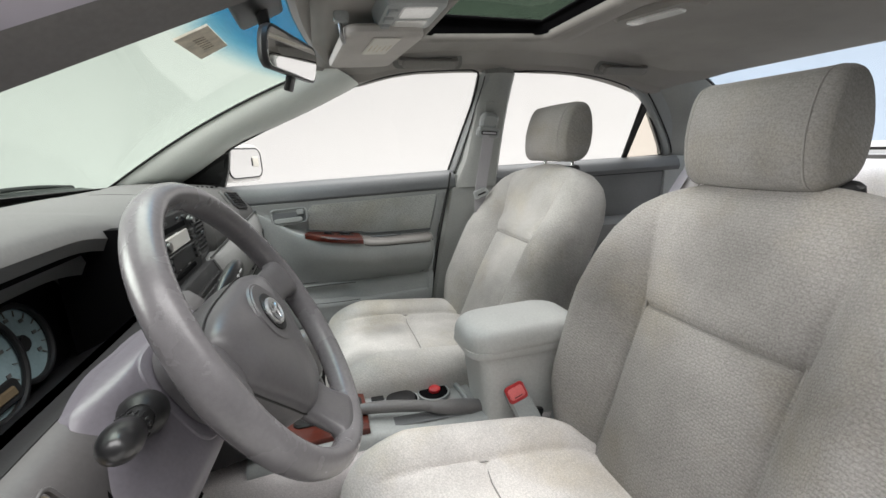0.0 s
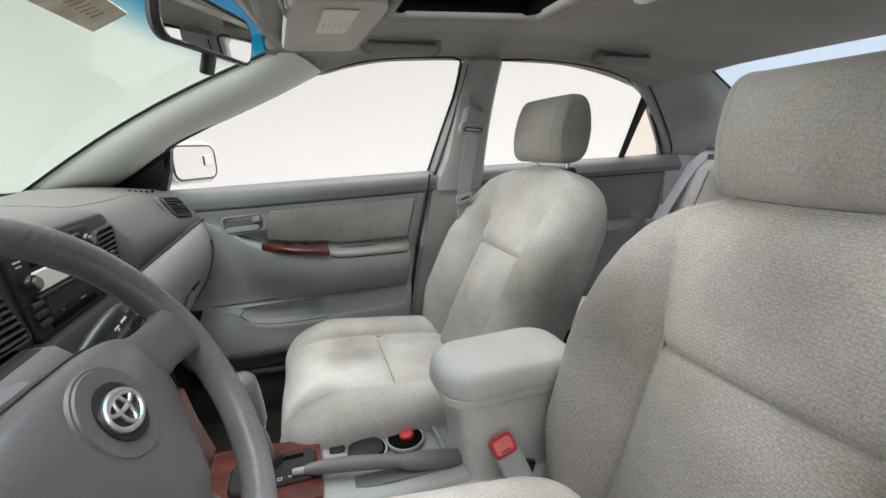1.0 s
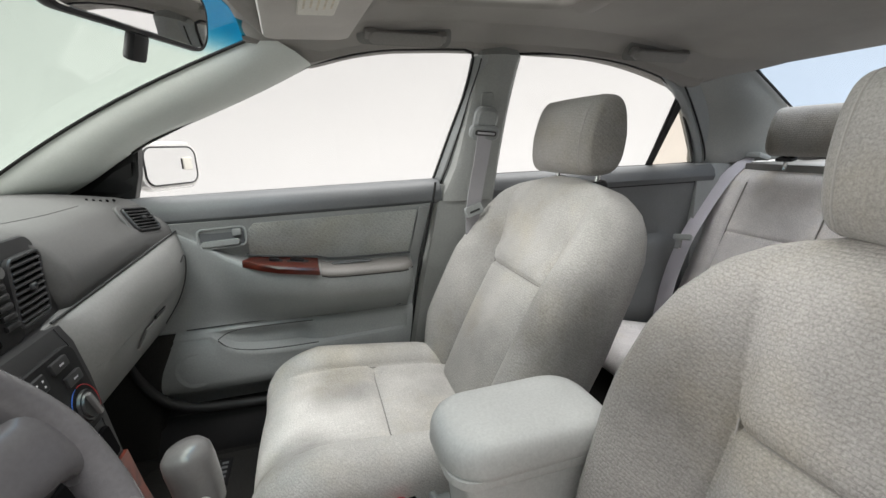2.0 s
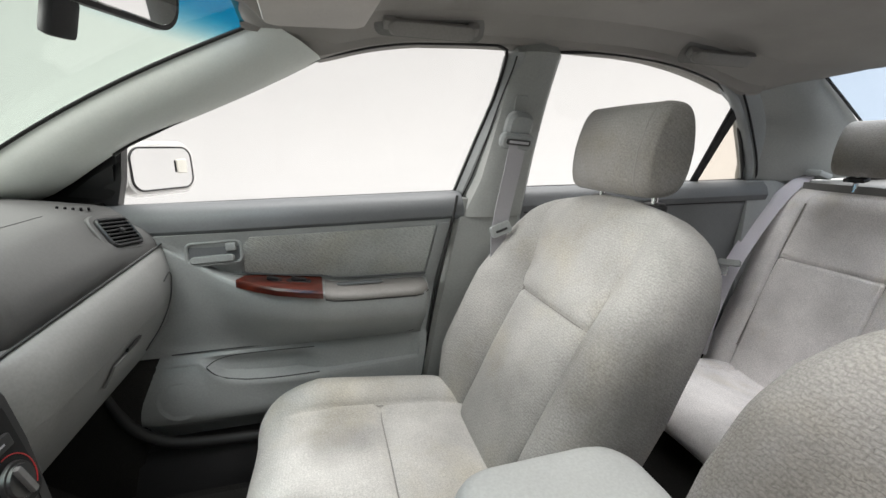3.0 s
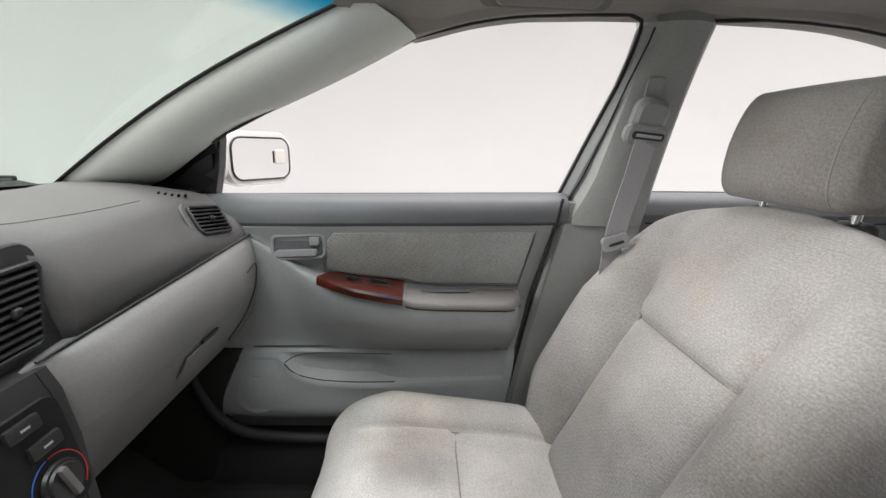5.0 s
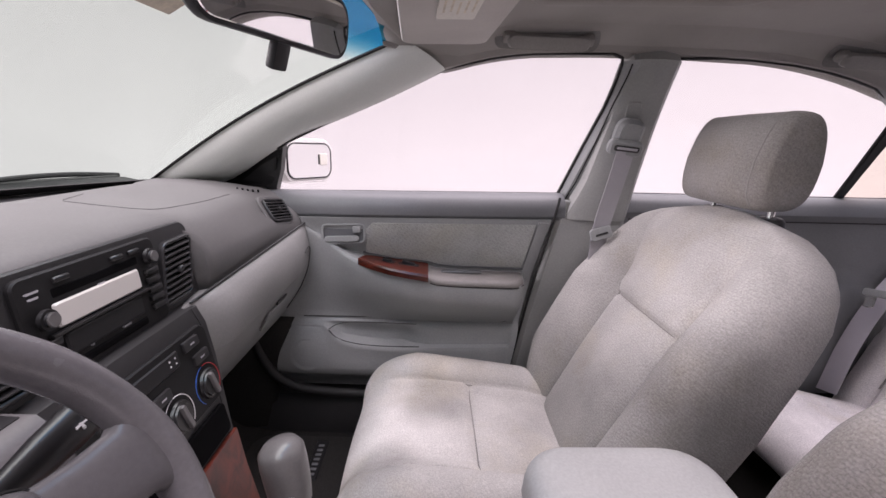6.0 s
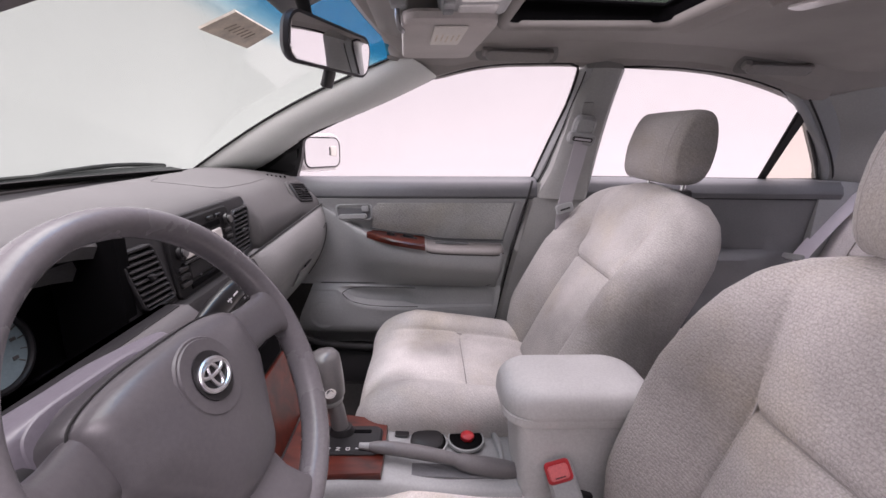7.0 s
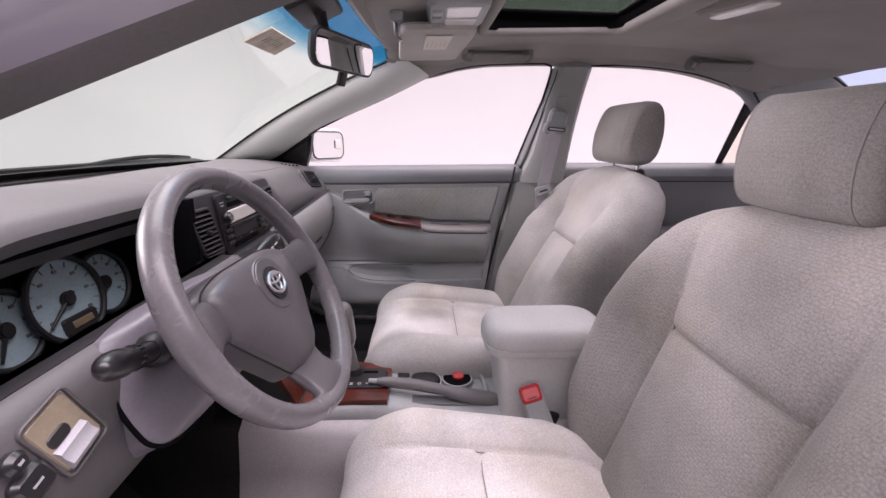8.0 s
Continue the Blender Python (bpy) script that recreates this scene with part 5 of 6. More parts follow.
def pad_row(y):
    xb = lerp(y, [(-0.66, -0.985), (-0.12, -1.003), (0.05, -1.03), (0.2, -1.046), (0.42, -1.056), (0.52, -1.052), (0.57, -1.075), (0.63, -1.09)])
    hood = math.exp(-((y + 0.365) / 0.20) ** 6)
    mid_bulge = math.exp(-((y - 0.01) / 0.20) ** 8)
    xs_, zs_ = split(y)
    crest_x = -0.745 - 0.005 * mid_bulge - 0.027 * hood
    crest_z = 0.918 + 0.012 * mid_bulge + 0.034 * hood
    soft = 1 - 0.6 * hood
    row = [Vector((xb, y, 0.930)), Vector((xb + 0.004, y, 0.941)), Vector((xb + 0.03, y, 0.947))]
    row += [Vector((xb + (crest_x - 0.05 - xb) * t, y, 0.947 + (crest_z + 0.016 * soft - 0.947) * t + 0.008 * math.sin(math.pi * t))) for t in (0.2, 0.4, 0.6, 0.8)]
    row += [Vector((crest_x - 0.05, y, crest_z + 0.016 * soft)), Vector((crest_x - 0.022, y, crest_z + 0.010 * soft)), Vector((crest_x - 0.004, y, crest_z - 0.004 * soft)), Vector((crest_x + 0.006, y, crest_z - 0.022 * soft))]
    lip = row[-1]
    if hood > 0.5:
        row += [Vector((lip.x + 0.005, y, lip.z - 0.014)), Vector((lip.x - 0.003, y, lip.z - 0.030)), Vector((lip.x - 0.05, y, lip.z - 0.024))]
    else:
        end = Vector((xs_ - 0.004, y, zs_))
        if mid_bulge > 0.5:
            end = Vector((-0.752, y, 0.80))
            row[-1] = Vector((-0.752, y, 0.924))
            row[-2] = Vector((-0.755, y, 0.930))
            row += [Vector((-0.752, y, 0.88)), Vector((-0.752, y, 0.84)), end]
        else:
            row += [lip.lerp(end, 0.3) + Vector((0.012, 0, 0)), lip.lerp(end, 0.7) + Vector((0.012, 0, 0)), end]
    return row


ys = sorted(set(np.round(np.linspace(-0.665, 0.625, 66), 4)))
rows = [pad_row(y) for y in ys]
part("upper_pad", slab(rows, (-0.03, 0, -0.03)), DASH_TOP, dash, "matt taupe upper dash pad", 45)


def on_pad(x, y):
    """A point on the pad's top."""
    row = [p for p in pad_row(y)[2:8]]
    return Vector((x, y, lerp(x, [(p.x, p.z) for p in row])))


part("airbag_seam", tube([on_pad(p.x, p.y) for p in smooth_path([(-0.80, 0.47, 0), (-0.80, 0.33, 0), (-0.83, 0.20, 0), (-0.93, 0.20, 0), (-0.98, 0.30, 0)], 24)], 0.0009, 6), BEZEL, dash)
part("screen_trench", slab([[(x, y, 0.926 + 0.006 * (x > -1.1)) for x in (-1.215, -1.12, lerp(y, [(-0.66, -0.97), (0.2, -1.03), (0.5, -1.03), (0.6, -1.07)]))] for y in np.linspace(-0.62, 0.60, 14)], (0, 0, -0.02)), BLACK, dash, "black trench between dash and glass")


def low_row(y):
    x0, z0 = split(y)
    k = lerp(y, [(0.14, 0.3), (0.22, 1.0), (0.5, 1.0), (0.60, 0.55), (0.63, 0.2)])
    return [Vector(p) for p in ((x0 - 0.012, y, z0 + 0.002), (x0 + 0.002, y, z0 + 0.002), (x0 + 0.020 * k, y, z0 - 0.012), (x0 + 0.036 * k, y, z0 - 0.045), (x0 + 0.034 * k, y, z0 - 0.085),
                                (x0 + 0.016 * k, y, z0 - 0.13), (x0 - 0.012, y, z0 - 0.18), (x0 - 0.05, y, z0 - 0.235), (x0 - 0.10, y, z0 - 0.27), (x0 - 0.20, y, z0 - 0.285))]


part("lower_panel", slab([low_row(y) for y in np.linspace(0.135, 0.632, 34)], (-0.03, 0, 0.0)), DASH_LOW, dash, "lighter grey lower dash panel", 50)
part("pad_joint", tube([Vector((split(y)[0] + 0.003, y, split(y)[1] + 0.004)) for y in np.linspace(0.15, 0.625, 14)], 0.0019, 6), BEZEL, dash)


def on_low(y, k):
    r = low_row(y)
    i = int(k)
    return r[i].lerp(r[min(i + 1, len(r) - 1)], k - i)


edge = [on_low(y, k) + Vector((0.003, 0, 0)) for y, k in ((0.540, 3.1), (0.585, 3.05), (0.595, 3.6), (0.59, 4.6), (0.575, 5.6), (0.55, 6.4))]
glove = part("glovebox_door", slab([[on_low(y, k) + Vector((0.0004, 0, 0)) for k in (4.2, 4.8, 5.6, 6.4, 7.0)] for y in np.linspace(0.150, 0.585, 18)], (-0.006, 0, 0)), DASH_LOW, dash, "", 50)
part("glovebox_gap", tube(smooth_path(edge, 30), 0.0013, 6), BEZEL, glove)
part("glovebox_handle", slab([[on_low(y, k) + Vector((0.0075, 0, 0.002 * (k - 4))) for k in (4.7, 5.1, 5.5)] for y in np.linspace(0.345, 0.425, 8)], (-0.004, 0, 0)), DASH_LOW, glove)
part("handle_slot", slab([[on_low(y, k) + Vector((0.0062, 0, 0)) for k in (4.48, 4.62)] for y in np.linspace(0.385, 0.43, 6)], (-0.004, 0, 0)), BLACK, glove)


def vent(m, w, h, slats, name="vent"):
    v = part(name, ring(m, w, h, 0.012, 0.006, 0.008), BEZEL, dash, "black slatted air vent")
    part("cavity", plate(m, w - 0.006, h - 0.006, 0.002, 0.008), VOID, v)
    for k in range(slats):
        off = (k + 0.5) / slats * (h - 0.014) - (h - 0.014) / 2
        part("slat", box((w - 0.012, 0.0035, 0.010), 0.001, 1, m @ pose(0, off, 0.004, 25)), BEZEL, v)
    part("tab", box((0.010, 0.010, 0.008), 0.002, 1, m @ pose(0.0, 0, 0.010)), BLACK, v)
    return v


# passenger's side vent
part("vent_mount", plate(axes((-0.733, 0.538, 0.884), (0.20, 0.97, -0.10), (0.80, -0.1, 0.55)), 0.105, 0.080, 0.014, 0.022), DASH_TOP, dash)
vent(axes((-0.722, 0.538, 0.890), (0.20, 0.97, -0.10), (0.80, -0.1, 0.55)), 0.088, 0.062, 6)
for k in range(5):
    part("demister_slot", box((0.0045, 0.020, 0.004), 0.001, 1, Matrix.Translation(on_pad(-0.822 + 0.0125 * k, 0.560)) @ pose(0, 0, 0, 0, 0, 25)), VOID, dash)

# centre panel with vents, radio and heater controls
FACE = -0.740
part("centre_bezel", plate(axes((FACE - 0.012, 0.002, 0.862), (0, 1, 0), (1, 0, 0.12)), 0.405, 0.132, 0.012, 0.02), BEZEL, dash)
for y, mirror in ((-0.150, -1), (0.152, 1)):
    lean = Matrix.Identity(4)
    lean[0][1] = 0.30 * mirror
    vent(axes((FACE, y, 0.861), (0, 1, -0.03 * -mirror), (1, 0, 0.12)) @ lean, 0.074, 0.092, 9)
radio = part("radio", plate(axes((FACE, 0.008, 0.862), (0, 1, 0), (1, 0, 0.12)), 0.206, 0.120, 0.006, 0.012), RADIO, dash, "black radio with a pale display")
rm = axes((FACE + 0.006, 0.008, 0.862), (0, 1, 0), (1, 0, 0.12))
part("tape_slot", plate(rm @ pose(0, 0.036, -0.001), 0.13, 0.012, 0.002, 0.003), VOID, radio)
part("display", plate(rm @ pose(-0.004, 0.012, 0), 0.128, 0.027, 0.003, 0.003), LCD, radio, "pale cream display")
part("door_slot", plate(rm @ pose(-0.006, -0.022, 0), 0.120, 0.026, 0.003, 0.003), BLACK, radio)
part("slot_line", plate(rm @ pose(-0.006, -0.010, 0.002), 0.118, 0.002, 0.0025, 0.0008), BEZEL, radio)
for y, z in ((-0.082, 0.014), (0.082, 0.036)):
    k = part("knob", disc(0.0120, 0.010, 24, 0.003, 0.0105, rm @ pose(y, z, 0.007)), GLOSS, radio, "round black knob")
    part("knob_cap", disc(0.008, 0.002, 20, 0.0008, None, rm @ pose(y, z, 0.0125)), KNOB, k)
for s in (-1, 1):
    for j in range(5 if s > 0 else 3):
        part("button", box((0.026, 0.0085, 0.006), 0.003, 2, rm @ pose(0.083 * s, (0.016 if s > 0 else -0.012) - 0.0125 * j, 0.002)), GLOSS, radio)
for y in (-0.05, 0.03, 0.06):
    part("button", box((0.02, 0.006, 0.005), 0.0015, 1, rm @ pose(y, 0.049, 0.002)), GLOSS, radio)
part("tape_lip", box((0.150, 0.004, 0.006), 0.0015, 2, rm @ pose(-0.006, -0.0055, 0.003)), GLOSS, radio)
part("lower_slot", plate(rm @ pose(-0.006, -0.046, 0), 0.126, 0.010, 0.002, 0.002), VOID, radio)
for y, z, w in ((-0.084, 0.044, 0.016), (-0.084, 0.038, 0.012), (0.02, -0.037, 0.016), (-0.035, -0.036, 0.006), (0.0, 0.026, 0.012)):
    part("print_bar", plate(rm @ pose(y, z, 0.0002), w, 0.0018, 0.0012, 0.0005), WEB, radio)

stack = []
for x, z, w, yc in ((-0.735, 0.806, 0.150, 0.012), (-0.716, 0.80, 0.150, 0.012), (-0.704, 0.775, 0.150, 0.012), (-0.692, 0.72, 0.148, 0.012), (-0.682, 0.665, 0.142, 0.012), (-0.668, 0.60, 0.132, 0.012), (-0.648, 0.53, 0.118, 0.01), (-0.63, 0.47, 0.105, 0.008)):
    stack.append([Vector((x - 0.12, yc - w, z - 0.02)), Vector((x - 0.012, yc - w, z)), Vector((x - 0.002, yc - w + 0.006, z)), Vector((x, yc - w + 0.016, z)), Vector((x, yc + w - 0.016, z)), Vector((x - 0.002, yc + w - 0.006, z)), Vector((x - 0.012, yc + w, z)), Vector((x - 0.12, yc + w, z - 0.02))])
part("stack_body", loft(stack), BEZEL, dash, "charcoal stack surround")
part("stack_edge", slab([[Vector((x + 0.001, 0.012 + w - 0.020, z)), Vector((x + 0.002, 0.012 + w - 0.008, z)), Vector((x - 0.010, 0.012 + w + 0.002, z)), Vector((x - 0.05, 0.012 + w + 0.003, z))] for x, z, w in ((-0.716, 0.80, 0.150), (-0.704, 0.775, 0.150), (-0.692, 0.72, 0.148), (-0.682, 0.665, 0.142), (-0.668, 0.60, 0.132), (-0.648, 0.53, 0.118), (-0.63, 0.47, 0.105))], (-0.006, 0, 0)), BEZEL, dash, "dark strip along the stack", 50)
hm = axes((-0.694, 0.012, 0.718), (0, 1, 0), (1, 0, 0.20))
heater = part("heater_panel", plate(hm, 0.262, 0.125, 0.006, 0.018), RADIO, dash, "charcoal heater control panel")
part("clock", plate(hm @ pose(-0.02, 0.040, 0.005), 0.15, 0.024, 0.003, 0.004), BLACK, heater, "dark clock display")
for y, z in ((0.034, 0.044), (0.034, 0.037), (0.046, 0.044), (0.046, 0.036)):
    part("clock_bar", plate(hm @ pose(y, z, 0.0075), 0.006, 0.0016, 0.001, 0.0005), PRINT, heater)
for y, z in ((0.085, 0.046), (0.098, 0.018), (0.0, 0.008)):
    b = part("button", box((0.036, 0.016, 0.008), 0.003, 2, hm @ pose(y, z, 0.007)), BEZEL, heater)
    part("button_mark", plate(hm @ pose(y, z, 0.0105), 0.013, 0.0016, 0.001, 0.0006), WEB, b)
for y, z in ((0.098, -0.028), (0.022, -0.034), (-0.054, -0.028)):
    dial = part("dial", disc(0.025, 0.009, 32, 0.003, 0.021, hm @ pose(y, z, 0.009)), GLOSS, heater, "round black heater dial")
    part("dial_grip", box((0.008, 0.038, 0.008), 0.003, 2, hm @ pose(y, z, 0.0155, 0, 0, 12)), KNOB, dial)
    for c, (a0, a1) in ((BLUE, (100, 230)), (RED if y > 0.05 else PRINT, (-40, 95))):
        part("dial_scale", tube([hm @ Vector((y + 0.031 * math.cos(radians(a)), z + 0.031 * math.sin(radians(a)), 0.0062)) for a in np.linspace(a0, a1, 14)], 0.0007, 5), c if y > 0.05 else PRINT, dial)
part("stack_pocket", plate(axes((-0.672, 0.012, 0.622), (0, 1, 0), (1, 0, 0.2)), 0.235, 0.050, 0.005, 0.008), VOID, dash, "black open pocket")
part("stack_wood", loft([[Vector((x, 0.012 + s * w, z)) for s in (-1, -0.9, 0, 0.9, 1)] + [Vector((x - 0.01, 0.012 + s * w, z)) for s in (1, -1)] for x, z, w in ((-0.659, 0.592, 0.125), (-0.643, 0.53, 0.117), (-0.618, 0.462, 0.104))]), WOOD, dash, "glossy reddish wood stack panel")

# gauges under the hood
part("gauge_back", slab([[(-0.842, y, z) for z in (0.93, 0.85, 0.75)] for y in (-0.60, -0.37, -0.18)], (-0.02, 0, 0)), VOID, dash)
part("hood_lining", slab([[(-0.778, y, 0.908), (-0.80, y, 0.910), (-0.85, y, 0.915)] for y in np.linspace(-0.565, -0.175, 8)], (0, 0, -0.004)), VOID, dash, "black hood underside")
part("gauge_side", slab([[(x, -0.202, z) for z in (0.93, 0.85, 0.76)] for x in (-0.82, -0.76, -0.735)], (0, 0.02, 0)), VOID, dash)
part("gauge_floor", slab([[(-0.84, y, 0.752), (-0.78, y, 0.778), (-0.715, y, 0.822), (-0.698, y, 0.821), (-0.694, y, 0.808)] for y in np.linspace(-0.60, -0.15, 12)], (0, 0, -0.02)), BLACK, dash, "black sloping gauge apron")
for y, z, r in ((-0.362, 0.820, 0.056), (-0.284, 0.816, 0.045), (-0.442, 0.812, 0.045)):
    gm = axes((-0.824 if r > 0.05 else -0.832, y, z), (0, 1, 0), (1, 0, 0.2))
    g = part("gauge", disc(r, 0.004, 40, 0, None, gm), DIAL, dash, "pale blue round gauge")
    part("gauge_rim", tube([gm @ Vector((r * 1.02 * math.cos(a), r * 1.02 * math.sin(a), 0.006)) for a in [2 * math.pi * k / 40 for k in range(40)]], 0.004, 8, closed=True), BLACK, g)
    for k in range(13):
        a = radians(220 - 260 * k / 12)
        part("tick", box((0.007, 0.0011, 0.001), 0, 1, gm @ pose(r * 0.88 * math.cos(a), r * 0.82 * math.sin(a), 0.003, 0, 0, math.degrees(a))), INK, g)
    for k in range(7):
        a = radians(215 - 250 * k / 6)
        part("numeral_bar", box((0.0065, 0.0040, 0.001), 0, 1, gm @ pose(r * 0.68 * math.cos(a), r * 0.68 * math.sin(a), 0.0028)), KNOB, g)
    a = radians(215 if r > 0.05 else 240)
    part("needle", tube([gm @ Vector((-0.2 * r * math.cos(a), -0.2 * r * math.sin(a), 0.006)), gm @ Vector((r * 0.85 * math.cos(a), r * 0.85 * math.sin(a), 0.006))], [0.0036, 0.0016], 8), BLACK, g)
    part("needle_cap", disc(0.010, 0.008, 20, 0.002, None, gm @ pose(0, 0, 0.006)), BLACK, g)
odo = part("odometer", plate(axes((-0.815, -0.355, 0.785), (0, 1, 0), (1, 0, 0.3)), 0.056, 0.024, 0.005, 0.005), BLACK, dash, "black odometer block")
part("odometer_window", plate(axes((-0.8095, -0.355, 0.7865), (0, 1, 0), (1, 0, 0.3)), 0.034, 0.011, 0.002, 0.002), AMBER, odo, "amber odometer window")

# lower panel on the driver's side, with the switch bank
rows = []
for y in np.linspace(-0.66, -0.145, 20):
    b = lerp(y, [(-0.66, 0.6), (-0.6, 1.0), (-0.2, 1.0), (-0.145, 0.7)])
    rows.append([Vector((-0.70, y, 0.820)), Vector((-0.688, y, 0.820)), Vector((-0.668 - 0.008 * (1 - b), y, 0.804)), Vector((-0.655, y, 0.76)), Vector((-0.657, y, 0.705)), Vector((-0.668, y, 0.675)), Vector((-0.70, y, 0.655)), Vector((-0.82, y, 0.64))])
# Same plastic as the glovebox side; shade is put into a darker colour.
part("driver_panel", slab(rows, (-0.03, 0, 0)), PANEL_SHADED, dash, "grey panel below the gauges, shade put into its darker colour", 50)
vent(axes((-0.700, -0.628, 0.846), (-0.15, 1, 0), (1, -0.15, 0.3)), 0.060, 0.070, 6)
part("end_pad", box((0.10, 0.09, 0.13), 0.034, 5, pose(-0.755, -0.628, 0.862)), DASH_TOP, dash)
tm = axes((-0.6600, -0.579, 0.784), (0, 0.93, 0.30), (1, 0, 0.3))
tray = part("coin_tray", ring(tm, 0.052, 0.066, 0.008, 0.003, 0.004), PANEL_SHADED, dash)
part("tray_liner", plate(tm @ pose(0, 0, -0.001), 0.045, 0.057, 0.003, 0.006), LINED, tray, "shiny cream tray liner")
part("tray_pad", loft([[tm @ Vector((a, v, h)) for a in (-0.019, -0.008, 0.004, 0.014)] + [tm @ Vector((a, v, 0.001)) for a in (0.014, -0.019)] for v, h in ((-0.027, 0.003), (-0.020, 0.009), (-0.013, 0.006), (-0.007, 0.007), (-0.003, 0.002))]), WEB, tray, "crumpled pale slip")
# Shade in the tray's hollow, put in as a dark plate.
part("tray_shade", plate(tm @ pose(-0.006, 0.003, 0.001), 0.024, 0.014, 0.0022, 0.006), BEZEL, tray, "dark plate for the shade in the tray's hollow")
for y, z, w, h in ((-0.628, 0.794, 0.019, 0.017), (-0.620, 0.768, 0.031, 0.027)):
    m = axes((-0.659, y, z), (0, 0.93, 0.30), (1, 0, 0.3))
    s = part("mirror_switch", plate(m, w, h, 0.010, 0.008, 6, 0.004), GLOSS, dash, "black mirror switch")
    part("switch_mark", plate(m @ pose(0, 0, 0.0098), w * 0.4, 0.0018, 0.0010, 0.0006), WEB, s)

# ---- steering column, stalks and wheel ----
WC, TILT_W, TURN_W = Vector((-0.5519, -0.3708, 0.8359)), radians(28.7), radians(-3.5)
WN = Vector((math.cos(TILT_W) * math.cos(TURN_W), math.cos(TILT_W) * math.sin(TURN_W), math.sin(TILT_W)))
WM = axes(WC, (-math.sin(TURN_W), math.cos(TURN_W), 0), WN)
column = thing("steering_column", (-0.68, -0.365, 0.70), "grey plastic steering column shroud with stalks", "steering column")
FLARE = [(0.0, 0.062), (0.052, 0.062), (0.108, 0.055), (0.130, 0.048), (0.138, 0.028), (0.146, 0.005), (0.154, -0.015), (0.156, -0.042), (0.151, -0.068), (0.124, -0.084), (0.05, -0.088), (0.0, -0.088)]
MOUTH = [(0.0, 0.054), (0.045, 0.053), (0.066, 0.047), (0.075, 0.036), (0.078, 0.020), (0.079, 0.002), (0.079, -0.016), (0.078, -0.032), (0.074, -0.047), (0.062, -0.058), (0.03, -0.064), (0.0, -0.064)]


def shroud_line(k):
    """The shroud's outline, from the flared foot at k = 0 to the mouth at k = 1."""
    half = [Vector((p[0] + (q[0] - p[0]) * k, p[1] + (q[1] - p[1]) * k, 0)) for p, q in zip(FLARE, MOUTH)]
    return smooth_path(half + [Vector((-p.x, p.y, 0)) for p in half[-2::-1]], 88)[:-1]


loops = [[WM @ (p + Vector((0, 0, d))) for p in shroud_line(0)] for d in (-0.19, -0.118)]
for k in (0.03, 0.1, 0.25, 0.45, 0.65, 0.82, 0.93, 1.0):
    loops.append([WM @ (p + Vector((0, 0, -0.1175 + 0.0265 * (1 - (1 - k) ** 1.5)))) for p in shroud_line(k)])
for k, d in ((0.985, -0.0895), (0.95, -0.089), (0.7, -0.090)):
    loops.append([WM @ (p * k + Vector((0, 0, d))) for p in shroud_line(1)])
part("shroud", loft(loops), SHROUD, column, "flared lavender-grey column shroud", 40)
foot = shroud_line(0)
for run in (foot[15:39], foot[50:74]):
    part("shroud_gap", tube([WM @ (p * 1.013 + Vector((0, 0, -0.1185))) for p in run], 0.0026, 8), VOID, column)
part("shroud_screw", disc(0.0035, 0.004, 14, 0.001, None, WM @ pose(-0.060, -0.030, -0.088)), BLACK, column)


def stalk_at(root, tip, profile, flat, label):
    d = tip - root
    lever = part("stalk", tube([root + d * t for t, r in profile], [r for t, r in profile], 18, flat), GLOSS, column, label, 60)
    part("stalk_boot", tube([root + d * t for t in (-0.12, 0.04, 0.10, 0.14)], [0.020, 0.020, 0.017, 0.012], 20), BLACK, lever)
    return lever, d


root, tip = Vector((-0.648, -0.466, 0.802)), Vector((-0.620, -0.578, 0.843))
turner, d = stalk_at(root, tip, [(0.0, 0.012), (0.2, 0.0105), (0.40, 0.0105), (0.44, 0.0118), (0.52, 0.0124), (0.55, 0.0108), (0.58, 0.0120), (0.66, 0.0134), (0.76, 0.0140), (0.85, 0.0134), (0.92, 0.0113), (0.97, 0.0080), (0.995, 0.0045), (1.0, 0.001)], 1.0, "glossy black lever with a round twist knob")
for j in range(18):
    w = 2 * math.pi * j / 18
    um = axes(root + d * 0.48, (0.9, 0.2, 0.1), d)
    part("grip_rib", box((0.0022, 0.0016, 0.010), 0.0005, 1, um @ pose(0.0124 * math.cos(w), 0.0124 * math.sin(w), 0, 0, 0, math.degrees(w))), BLACK, turner)
root, tip = Vector((-0.634, -0.290, 0.815)), Vector((-0.612, -0.142, 0.854))
paddle, d = stalk_at(root, tip, [(0.0, 0.011), (0.15, 0.0095), (0.30, 0.0105), (0.42, 0.014), (0.55, 0.0172), (0.70, 0.0185), (0.82, 0.0180), (0.91, 0.0155), (0.97, 0.0105), (0.995, 0.005), (1.0, 0.001)], 0.72, "glossy black wiper paddle with white marks")
for t, w, h in ((0.66, 0.012, 0.0020), (0.66, 0.0022, 0.010), (0.75, 0.014, 0.0018)):
    part("stalk_mark", plate(axes(root + d * t + Vector((0.0118, 0, 0.0075)), d, (0.85, -0.25, 0.5)), w, h, 0.0012, 0.0006), PRINT, paddle)

wheel = thing("steering_wheel", WC, "worn grey leather three-spoke steering wheel", "steering wheel")
N = 96
rim = []
